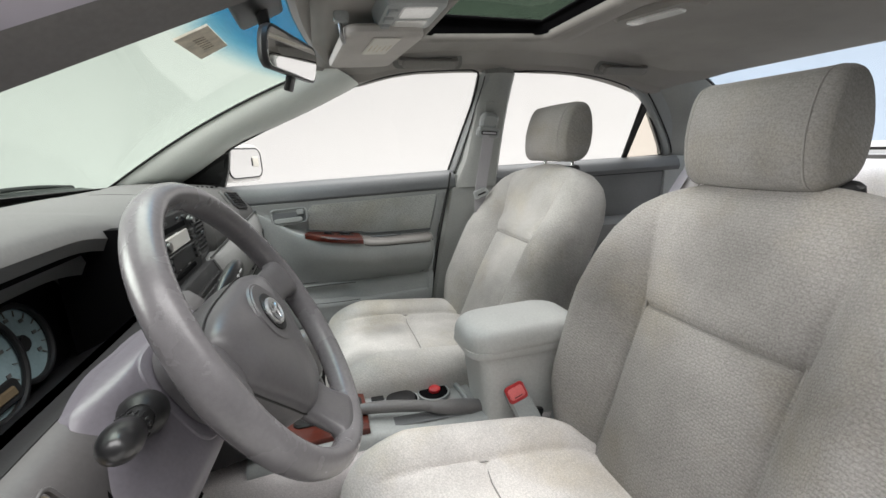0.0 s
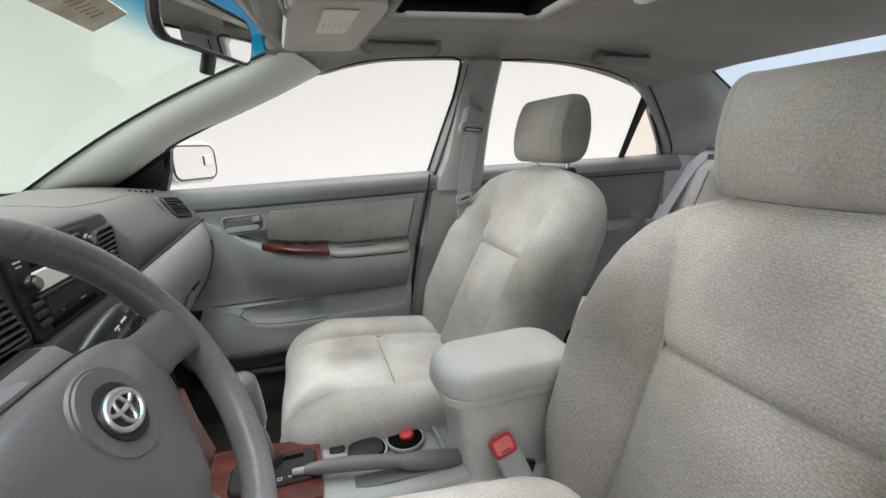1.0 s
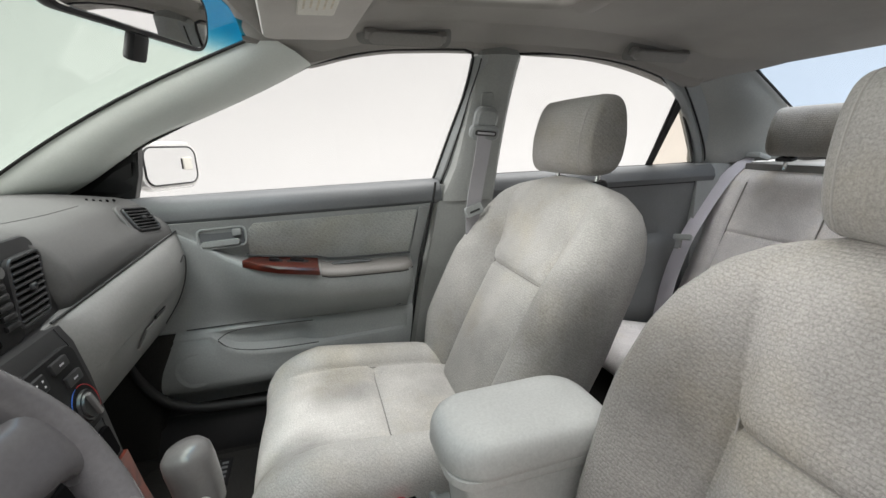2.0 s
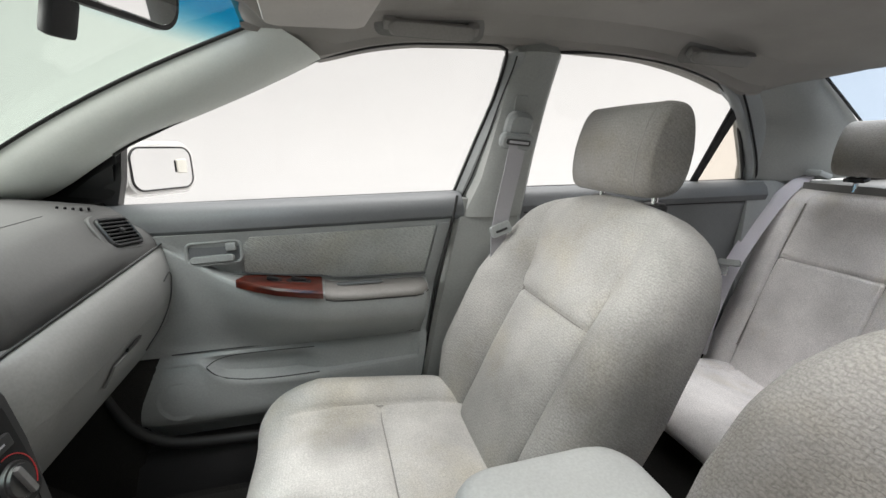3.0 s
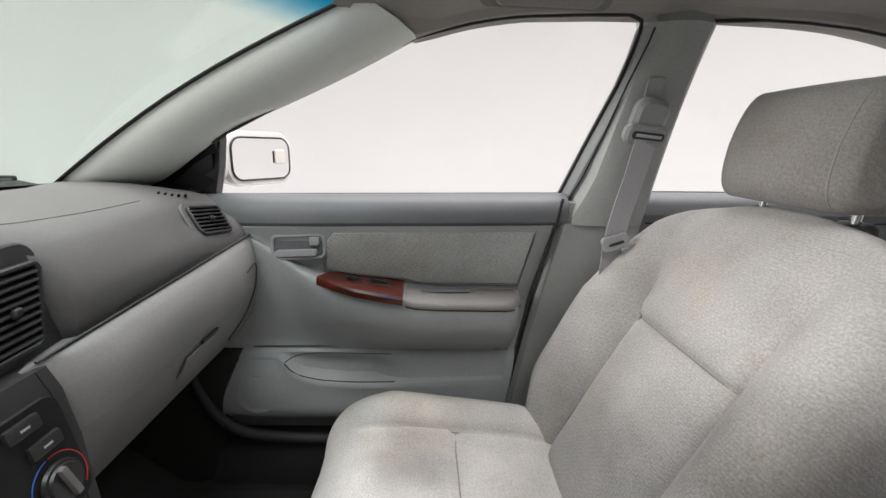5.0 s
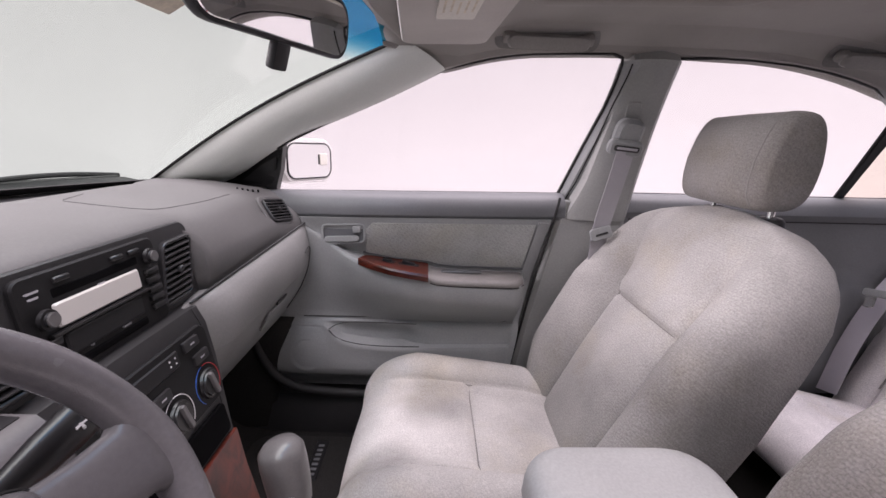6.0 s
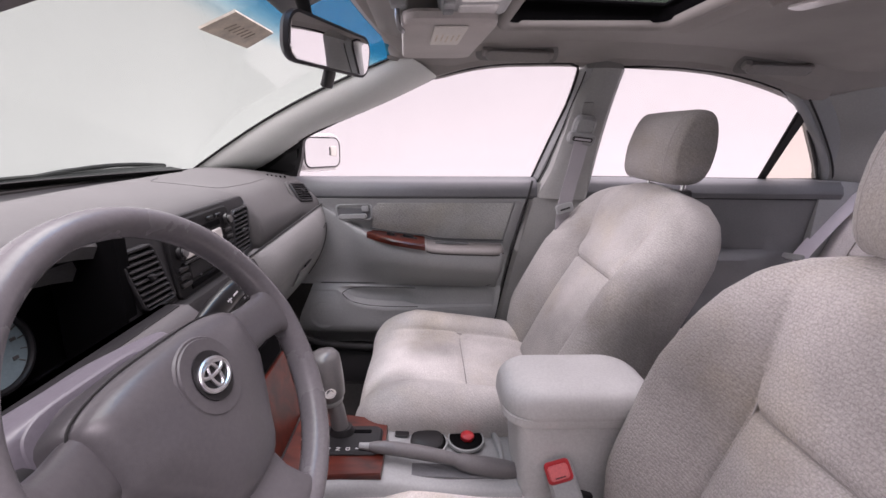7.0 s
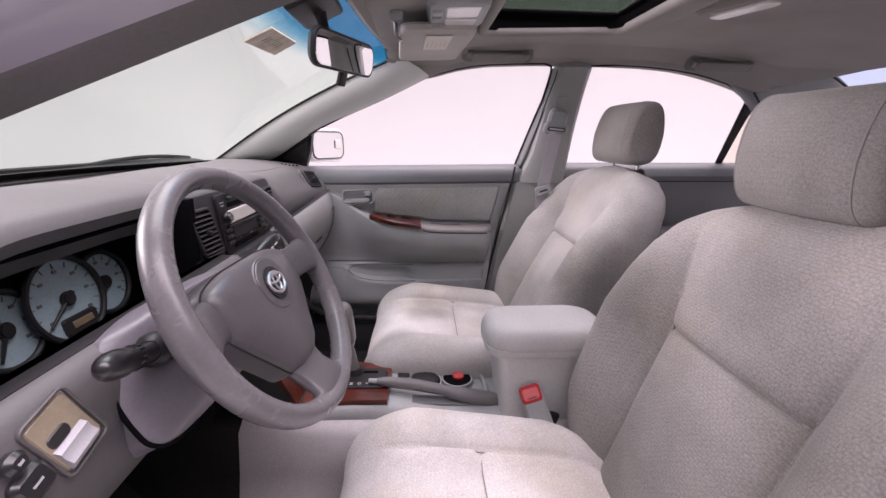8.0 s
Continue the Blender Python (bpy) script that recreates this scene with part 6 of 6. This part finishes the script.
for k in range(N):
    a = 2 * math.pi * k / N
    rad = Vector((math.cos(a), math.sin(a), 0))
    lump = 1 + 0.07 * sum(math.exp(-((((a - b + math.pi) % (2 * math.pi)) - math.pi) / 0.16) ** 2) for b in (0.05, math.pi - 0.05, -math.pi / 2))
    rim.append([WM @ (rad * (0.1670 + 0.0138 * lump * math.cos(t)) + Vector((0, 0, 0.0172 * lump * math.sin(t)))) for t in [2 * math.pi * j / 18 for j in range(18)]])
part("rim", loft(rim + [rim[0]], caps=False), LEATHER, wheel, "worn shiny grey leather rim", 60)


half_pad = [(0.0, 0.054), (0.05, 0.053), (0.085, 0.047), (0.103, 0.036), (0.106, 0.010), (0.103, -0.016), (0.092, -0.034), (0.073, -0.060), (0.055, -0.084), (0.041, -0.103), (0.022, -0.111), (0.0, -0.112)]
PAD = half_pad + [(-u, v) for u, v in half_pad[-2:0:-1]]
PAD = [p for p in smooth_path([(u, v, 0) for u, v in PAD + PAD[:1]], 72)][:-1]
mid_v = Vector((0, -0.012, 0))
loops = []
for k, z in ((1.0, -0.044), (1.0, -0.022), (0.98, -0.011), (0.94, -0.004), (0.85, 0.003), (0.68, 0.008), (0.45, 0.011), (0.2, 0.012), (0.02, 0.012)):
    loops.append([WM @ (mid_v + (p - mid_v) * k + Vector((0, 0, z))) for p in PAD])
hub = part("hub_pad", loft(loops), HUB, wheel, "domed grey airbag pad", 60)
part("hub_back", loft([[WM @ Vector((a, b - 0.004, z)) for a, b in rounded(w, h, 0.04, 8)] for w, h, z in ((0.172, 0.088, -0.028), (0.160, 0.098, -0.046), (0.148, 0.104, -0.07), (0.142, 0.104, -0.0865))]), HUB, wheel, "", 60)
for a, wide, lift in ((0.0, 0.044, 0.009), (math.pi, 0.044, 0.009), (-math.pi / 2, 0.062, 0.0)):
    d, c = Vector((math.cos(a), math.sin(a), 0)), Vector((-math.sin(a), math.cos(a), 0))
    loops = []
    for r, w, z, t in ((0.080, wide * 1.05, -0.024, 0.014), (0.100, wide * 1.02, -0.020, 0.014), (0.125, wide * 0.92, -0.012, 0.014), (0.145, wide * 0.98, -0.002, 0.014), (0.158, wide * 1.3, 0.0, 0.013), (0.166, wide * 1.7, 0.0, 0.010)):
        loops.append([WM @ (d * r + c * (w * math.copysign(abs(math.cos(q)) ** 0.7, math.cos(q))) * 0.62 + Vector((0, lift, z + t * math.copysign(abs(math.sin(q)) ** 0.7, math.sin(q))))) for q in [2 * math.pi * j / 24 for j in range(24)]])
    part("spoke", loft(loops), HUB, wheel, "", 60)
part("pad_seam", tube([WM @ (mid_v + (p - mid_v) * 0.997 + Vector((0, 0, -0.0155))) for p in PAD], 0.0012, 6, closed=True), RUBBER, wheel)
em = WM @ pose(0.001, 0.0065, 0.0105)
badge = part("badge_dish", disc(0.040, 0.005, 40, 0.0018, 0.037, em), HUB, hub)
part("badge_well", disc(0.0235, 0.002, 36, 0, None, em @ pose(0, 0, 0.003)), BLACK, badge)
part("badge_oval", tube([em @ Vector((0.0062 * math.cos(a), 0.0115 * math.sin(a), 0.005)) for a in [2 * math.pi * j / 28 for j in range(28)]], 0.0018, 8, closed=True), SATIN, badge)
part("badge_bar", tube([em @ Vector((0.0150 * math.cos(a), 0.0055 + 0.0052 * math.sin(a), 0.0052)) for a in [2 * math.pi * j / 28 for j in range(28)]], 0.0018, 8, closed=True), SATIN, badge)
part("badge_ring", tube([em @ Vector((0.0190 * math.cos(a), 0.0140 * math.sin(a), 0.005)) for a in [2 * math.pi * j / 36 for j in range(36)]], 0.0023, 8, closed=True), SATIN, badge, "plain chrome oval badge")
part("pad_mark", plate(WM @ pose(0.030, -0.058, 0.003, 0, 0, 60), 0.022, 0.004, 0.0012, 0.001), BEZEL, hub)

# ---- centre console ----
console = thing("centre_console", (-0.25, 0.0, 0.23), "grey centre console with wood shifter panel and armrest box", "car console")
loops = []
for x, w, z in ((-0.66, 0.110, 0.45), (-0.60, 0.104, 0.452), (-0.45, 0.088, 0.452), (-0.40, 0.086, 0.446), (-0.30, 0.086, 0.430), (-0.20, 0.088, 0.428), (-0.16, 0.088, 0.43)):
    loops.append([Vector((x, c, h)) for c, h in ((-w - 0.004, 0.22), (-w, z - 0.02), (-w + 0.006, z - 0.006), (-w + 0.016, z), (w + 0.006, z), (w + 0.016, z - 0.006), (w + 0.022, z - 0.02), (w + 0.028, 0.22))])
part("body", loft(loops), TRIM, console, "grey plastic console body")
wood_pts = [(-0.615, -0.086), (-0.50, -0.078), (-0.424, -0.076), (-0.421, 0.0), (-0.424, 0.078), (-0.52, 0.096), (-0.615, 0.104)]
plank = part("wood_panel", loft([[Vector((x, y, z)) for x, y in wood_pts] for z in (0.45, 0.459)] + [[Vector((x * 0.985 - 0.51 * 0.015, y * 0.97, 0.462)) for x, y in wood_pts]]), WOOD, console, "glossy reddish wood shifter panel")
gate = part("shift_gate", plate(axes((-0.505, 0.010, 0.461), (1, 0, 0), (0, 0, 1)), 0.148, 0.082, 0.008, 0.018, 6, 0.004), BLACK, plank, "black shift gate")
part("shift_slot", plate(axes((-0.508, 0.030, 0.4685), (1, 0, 0), (0, 0, 1)), 0.11, 0.012, 0.002, 0.004), VOID, gate)
for k, ch in enumerate("PRND2L"):
    cu = bpy.data.curves.new("gear_letter", "FONT")
    cu.body, cu.size, cu.extrude = ch, 0.012, 0.0003
    ob = new("gear_letter", cu)
    ob.matrix_world = Matrix.Identity(4)
    dep = bpy.context.evaluated_depsgraph_get()
    me = bpy.data.meshes.new_from_object(ob.evaluated_get(dep))
    bpy.data.objects.remove(ob)
    me.transform(axes((-0.555 + 0.019 * k, -0.016, 0.4692), (0, -1, 0), (0, 0, 1)))
    me.materials.append(PRINT)
    lo = new("gear_letter", me)
    lo.parent = gate
for y, x, r in ((0.036, -0.338, 0.040), (0.045, -0.255, 0.036)):
    cup = part("cup_holder", loft([[Vector((x + r * k * math.cos(a), y + r * k * math.sin(a), z)) for a in [2 * math.pi * j / 32 for j in range(32)]] for k, z in ((1.10, 0.436), (1.08, 0.4415), (1.0, 0.442), (0.97, 0.438))]), TRIM, console, "round cup holder")
    part("cup_floor", disc(r * 0.985, 0.004, 32, 0, None, pose(x, y, 0.4392)), VOID, cup)
    if x < -0.3:
        part("cup_insert", loft([[Vector((x + r * k * math.cos(a), y + r * k * math.sin(a), z)) for a in [2 * math.pi * j / 28 for j in range(28)]] for k, z in ((0.90, 0.4412), (0.86, 0.4470), (0.7, 0.4505), (0.35, 0.4525), (0.05, 0.453))]), BLACK, cup, "domed black cup insert")
part("coin_slot", plate(axes((-0.392, 0.055, 0.447), (1, 0, 0), (0, 0, 1)), 0.03, 0.03, 0.003, 0.004), BLACK, console)
part("brake_well", plate(axes((-0.27, -0.038, 0.432), (1, 0.03, -0.06), (0, 0, 1)), 0.22, 0.034, 0.003, 0.015), TRIM_DARK, console)
part("console_rim", tube(smooth_path([(-0.40, 0.092, 0.444), (-0.30, 0.094, 0.432), (-0.22, 0.092, 0.432), (-0.193, 0.07, 0.434), (-0.186, 0.0, 0.434), (-0.195, -0.05, 0.432)], 22), 0.007, 8), TRIM, console)
loops = []
for z, x0, x1, w in ((0.23, -0.15, 0.075, 0.072), (0.44, -0.165, 0.072, 0.072), (0.55, -0.178, 0.066, 0.072), (0.574, -0.182, 0.062, 0.072)):
    loops.append([Vector(((x0 + x1) / 2 + a, b - 0.018, z)) for a, b in rounded(x1 - x0, 2 * w, 0.025, 5)])
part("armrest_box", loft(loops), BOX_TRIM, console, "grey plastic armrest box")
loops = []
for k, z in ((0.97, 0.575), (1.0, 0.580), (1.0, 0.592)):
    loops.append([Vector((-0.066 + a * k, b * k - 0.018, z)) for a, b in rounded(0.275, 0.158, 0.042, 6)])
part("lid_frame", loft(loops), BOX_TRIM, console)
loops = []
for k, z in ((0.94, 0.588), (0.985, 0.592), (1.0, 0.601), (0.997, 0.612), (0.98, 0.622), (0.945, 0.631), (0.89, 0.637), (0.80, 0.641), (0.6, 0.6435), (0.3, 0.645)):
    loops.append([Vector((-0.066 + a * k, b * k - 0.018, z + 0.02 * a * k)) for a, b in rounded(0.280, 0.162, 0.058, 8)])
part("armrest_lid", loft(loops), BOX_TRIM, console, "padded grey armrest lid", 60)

lever = thing("gear_lever", (-0.52, 0.03, 0.47), "grey automatic gear lever with rounded knob", "gear lever")
part("stem", tube([(-0.515, 0.030, 0.465), (-0.525, 0.031, 0.52), (-0.535, 0.033, 0.545)], [0.017, 0.0165, 0.019], 18), KNOB, lever)
part("boot", loft([[Vector((-0.515 + r * math.cos(a), 0.030 + r * 0.8 * math.sin(a), z)) for a in [2 * math.pi * j / 20 for j in range(20)]] for r, z in ((0.028, 0.466), (0.025, 0.474), (0.021, 0.482))]), BLACK, lever)
part("knob", tube([(-0.535, 0.033, 0.540), (-0.536, 0.033, 0.554), (-0.540, 0.034, 0.583), (-0.545, 0.034, 0.618), (-0.548, 0.035, 0.636), (-0.549, 0.035, 0.645), (-0.550, 0.035, 0.649)], [0.020, 0.029, 0.0315, 0.0325, 0.0315, 0.025, 0.010], 24), KNOB, lever, "shiny grey plastic knob", 60)
part("knob_collar", tube([(-0.5345, 0.033, 0.534), (-0.535, 0.033, 0.541), (-0.536, 0.033, 0.548)], [0.0185, 0.0245, 0.0265], 24), TRIM, lever)
part("knob_button", disc(0.011, 0.016, 20, 0.004, None, axes((-0.530, 0.006, 0.576), (1, 0.4, 0), (0.4, -1, 0))), CHROME, lever, "chrome release button")

brake = thing("handbrake", (-0.2, -0.03, 0.43), "grey plastic handbrake lever lying flat", "handbrake")
part("grip", tube(smooth_path([(-0.452, -0.020, 0.474), (-0.41, -0.023, 0.473), (-0.36, -0.027, 0.468), (-0.30, -0.031, 0.458), (-0.262, -0.034, 0.450)], 12), [0.008, 0.011, 0.0125, 0.013, 0.0132, 0.0134, 0.0134, 0.0132, 0.013, 0.0125, 0.012, 0.0115, 0.011], 16), BRAKE, brake, "", 60)
part("boot", tube(smooth_path([(-0.285, -0.032, 0.453), (-0.25, -0.035, 0.446), (-0.20, -0.037, 0.437), (-0.165, -0.038, 0.432)], 8), [0.012, 0.015, 0.017, 0.018, 0.019, 0.019, 0.019, 0.018, 0.016], 14), BRAKE, brake, "rear end of the lever")
part("button", tube([(-0.472, -0.0185, 0.475), (-0.45, -0.020, 0.474)], [0.006, 0.0075], 14), TRIM, brake)
lone("bottle_cap", loft([[Vector((-0.252 + r * math.cos(a), 0.045 + r * math.sin(a), z)) for a in [2 * math.pi * j / 20 for j in range(20)]] for r, z in ((0.014, 0.4414), (0.015, 0.443), (0.0145, 0.449), (0.011, 0.452), (0.004, 0.453))]), RED, "small red plastic cap in the cup holder", "cap")
buckle = thing("belt_buckle", (-0.09, -0.095, 0.40), "grey driver's belt buckle with a red button", "belt buckle")
bmx = axes((-0.100, -0.112, 0.484), (0.94, 0.0, 0.33), (-0.12, -0.88, 0.46))
part("body", plate(bmx @ pose(0, -0.02, -0.02), 0.050, 0.105, 0.024, 0.014, 6, 0.005), TRIM, buckle, "grey buckle body")
btn = part("surround", plate(bmx @ pose(-0.002, 0.014, 0.003), 0.046, 0.038, 0.003, 0.008), RED, buckle)
part("button", plate(bmx @ pose(-0.002, 0.014, 0.0055), 0.036, 0.025, 0.005, 0.006), PINK, btn, "pinkish red release button")
part("button_bar", plate(bmx @ pose(-0.002, 0.006, 0.0105), 0.02, 0.003, 0.001, 0.001), BLACK, btn)
part("stem", box((0.03, 0.012, 0.12), 0.004, 2, pose(-0.066, -0.100, 0.385, 0, 18)), BLACK, buckle)

# ---- floor mat ----
mat_ob = thing("floor_mat", (-0.62, 0.36, 0.215), "dark pile floor mat with a stitched tag", "floor mat")
part("mat_body", plate(axes((-0.60, 0.355, 0.212), (1, 0, 0), (0, 0, 1)), 0.46, 0.46, 0.010, 0.05), MAT, mat_ob)
tag = part("tag", plate(axes((-0.634, 0.490, 0.221), (0, 1, 0), (0, 0, 1)), 0.145, 0.034, 0.003, 0.003), BLACK, mat_ob, "black tag with pale bars")
for k in range(7):
    part("tag_bar", plate(axes((-0.634, 0.437 + 0.0175 * k, 0.2235), (0, 1, 0), (0, 0, 1)), 0.011, 0.018, 0.0015, 0.002), REAR_TRIM, tag)

mat_two = thing("floor_mat", (-0.55, -0.38, 0.215), "worn grey pile floor mat before the driver's seat", "floor mat")
part("mat_body", plate(axes((-0.56, -0.40, 0.212), (1, 0, 0), (0, 0, 1)), 0.50, 0.38, 0.010, 0.05), WORN_MAT, mat_two)

# ---- overhead: sunroof, visor, lamps, handles, mirror ----
roof = thing("sunroof", (0, MID, 1.33), "tinted glass sunroof with black border and grey rim", "sunroof")
cx, cy, wx, wy = (HOLE[0] + HOLE[1]) / 2, (HOLE[2] + HOLE[3]) / 2, HOLE[1] - HOLE[0], HOLE[3] - HOLE[2]
lip = [(a, b) for a, b in rounded(wx + 0.012, wy + 0.012, 0.04, 8)]
part("rim", tube([Vector((cx + a, cy + b, roof_z(cx + a, cy + b) - 0.001)) for a, b in lip], 0.0135, 10, closed=True), LINER, roof, "grey felt rim")
walls = []
for top, k in ((0, 0.0), (1, 0.0), (1, 0.012)):
    walls.append([Vector((cx + a, cy + b, 1.349 + 0.001 * (k > 0) if top else roof_z(cx + a, cy + b))) for a, b in rounded(wx - 0.012 - k, wy - 0.012 - k, 0.035, 8)])
inner_w = [[p + (Vector((cx, cy, p.z)) - p).normalized() * -0.012 for p in row] for row in walls]
part("well", loft(walls + inner_w[::-1] + [walls[0]], caps=False), VOID, roof, "black sunroof well")
gm = axes((cx, cy, 1.350), (1, 0, 0), (0, 0, 1))
part("border", ring(gm, wx + 0.06, wy + 0.06, 0.05, 0.052, 0.006, 6), VOID, roof, "black glass border")
sg = part("pane", plate(gm @ pose(0, 0, 0.008), wx + 0.06, wy + 0.06, 0.004, 0.05), ROOF_GLASS, roof, "grey-green tinted glass")
sg.visible_shadow = False
part("rear_step", loft([[Vector((x, y, z)) for x, z in ((HOLE[1], roof_z(HOLE[1], y) + 0.004), (0.21, roof_z(0.21, y) - 0.014), (0.24, roof_z(0.24, y) - 0.012), (0.27, roof_z(0.27, y) + 0.006))] for y in np.linspace(HOLE[2] - 0.01, HOLE[3] + 0.01, 14)]), LINER, roof)

visor = thing("sun_visor", (-0.40, 0.24, 1.26), "grey fabric sun visor folded up, with a warning label", "sun visor")
vm = axes((-0.348, 0.178, 1.258), (-0.05, 1, 0.02), (0.05, 0.0, -1)) @ pose(0.058, 0.024, 0)
part("panel", loft([[vm @ Vector((a * k, b * k, z)) for a, b in rounded(0.385, 0.165, 0.03, 6)] for k, z in ((0.97, -0.012), (1.0, -0.006), (1.0, 0.004), (0.97, 0.010), (0.9, 0.012))]), VISOR, visor)
part("label", plate(vm @ pose(-0.100, 0.002, 0.0138), 0.160, 0.058, 0.0012, 0.003), PAPER, visor, "white warning label")
for k in range(5):
    part("label_bar", plate(vm @ pose(-0.092 + 0.006 * (k % 3), 0.022 - 0.010 * k, 0.0148), 0.06, 0.0009, 0.0006, 0.0004), KRAFT, visor)
part("hook", tube(smooth_path([(-0.408, 0.062, 1.272), (-0.406, 0.066, 1.246), (-0.402, 0.080, 1.240), (-0.400, 0.100, 1.242)], 10), 0.0045, 8), STEEL, visor, "dark metal clip")
lone("trim_visor_clip", box((0.03, 0.03, 0.022), 0.008, 2, pose(-0.405, 0.062, 1.278)), TRIM, "grey visor clip on the lining", kind="structure")

lamp = thing("map_lamp", (-0.285, 0.04, 1.285), "grey overhead map lamp with a clear lens", "lamp")
lm = axes((-0.283, 0.0, roof_z(-0.283, 0.0) - 0.016), (0, 1, 0), (0.06, 0, -1))
part("housing", loft([[lm @ Vector((a * k, b * k, z)) for a, b in rounded(0.17, 0.115, 0.02, 5)] for k, z in ((1.06, -0.02), (1.0, 0.008), (0.95, 0.018), (0.85, 0.021))]), TRIM, lamp)
part("lens", plate(lm @ pose(0.04, 0.006, 0.019), 0.062, 0.064, 0.004, 0.008), LENS, lamp)
part("lens", plate(lm @ pose(-0.04, 0.006, 0.019), 0.062, 0.064, 0.004, 0.008), LENS, lamp)
for s in (-0.045, 0.0, 0.045):
    part("switch", box((0.028, 0.018, 0.008), 0.003, 2, lm @ pose(s, -0.042, 0.022)), TRIM, lamp)

dome = thing("dome_lamp", (0.33, 0.05, 1.31), "grey roof lamp with a white lens", "lamp")
dm = axes((0.319, 0.025, roof_z(0.319, 0.025) - 0.001), (0.35, -1, 0), (0, 0.02, -1))
part("housing", loft([[dm @ Vector((a * k, b * k, z)) for a, b in rounded(0.20, 0.095, 0.03, 5)] for k, z in ((1.0, -0.004), (1.0, 0.006), (0.92, 0.014))]), LINER, dome)
part("lens", plate(dm @ pose(-0.01, 0.0, 0.0125), 0.13, 0.042, 0.006, 0.012), LENS, dome, "white lens")

for x0, x1, y, z in ((-0.208, -0.038, 0.436, 1.272), (0.488, 0.663, 0.436, 1.267)):
    gh = thing("grab_handle", ((x0 + x1) / 2, y + 0.03, z), "grey grab handle folded against the lining", "grab handle", "grab handles")
    # Shade behind the folded grip, put into a darker pad.
    part("recess_shade", loft([[Vector(((x0 + x1) / 2 + a * k, y + 0.022 - 0.55 * b * k + d, z + 0.012 + 0.83 * b * k - d)) for a, b in rounded(x1 - x0 + 0.046, 0.043, 0.017, 5)] for k, d in ((1.0, 0.004), (0.98, -0.001))]), RECESS, gh)
    gm2 = axes(((x0 + x1) / 2, y + 0.012, z + 0.005), (1, 0, 0), (0, -0.83, -0.55))
    part("grip", loft([[gm2 @ Vector((a * k, b * k - 0.004 * (abs(a) > (x1 - x0) * 0.42), d)) for a, b in rounded(x1 - x0, 0.027, 0.0125, 6)] for k, d in ((0.93, -0.006), (1.0, -0.001), (1.0, 0.005), (0.94, 0.010), (0.8, 0.0115))]), HANDLE, gh, "flat folded grip")
    for x in (x0 + 0.004, x1 - 0.004):
        part("hinge", box((0.024, 0.022, 0.018), 0.006, 2, pose(x, y + 0.016, z + 0.008, -35)), HANDLE, gh)

mirror = thing("rear_view_mirror", (-0.52, -0.02, 1.27), "black rear-view mirror on a windscreen stem", "mirror")
mm = axes((-0.5005, -0.008, 1.190), (0.325, 0.945, 0.03), (0.945, -0.325, -0.12))
part("shell", loft([[mm @ Vector((a * k, b * k, z)) for a, b in rounded(0.232, 0.066, 0.026, 7)] for k, z in ((1.0, 0.004), (1.01, -0.003), (0.96, -0.012), (0.82, -0.020), (0.5, -0.024))]), BLACK, mirror)
part("glass", plate(mm @ pose(0, 0, 0.003), 0.224, 0.058, 0.002, 0.022, 7, 0.001), SILVER, mirror, "mirror glass")
part("tab", box((0.022, 0.028, 0.012), 0.004, 2, mm @ pose(0.0, -0.045, -0.006, 12)), BLACK, mirror)
part("stem", tube([mm @ Vector((0, 0.0, -0.03)), mm @ Vector((0, 0.03, -0.045)), Vector((-0.545, -0.02, 1.27))], [0.010, 0.009, 0.012], 10), BLACK, mirror)
part("mount", box((0.085, 0.15, 0.03), 0.01, 3, pose(-0.552, -0.035, 1.270, 0, -26)), BLACK, mirror, "black mirror mount cover")

sticker = thing("paper_sticker", (-0.645, 0.005, 1.20), "tan paper slip stuck inside the windscreen", "paper slip")
q = [Vector((-0.671, -0.066, 1.196)), Vector((-0.621, -0.062, 1.221)), Vector((-0.616, 0.072, 1.223)), Vector((-0.665, 0.080, 1.199))]
part("slip", prism(q, (-0.0015, 0, 0.003)), KRAFT, sticker)
for k in range(6):
    t = 0.22 + 0.09 * k
    a, b = q[0].lerp(q[3], t), q[1].lerp(q[2], t)
    part("pen_mark", tube([a.lerp(b, 0.35) + Vector((0.001, 0, -0.001)), a.lerp(b, 0.68) + Vector((0.001, 0.004, -0.001))], 0.0005, 5), LINED, sticker)
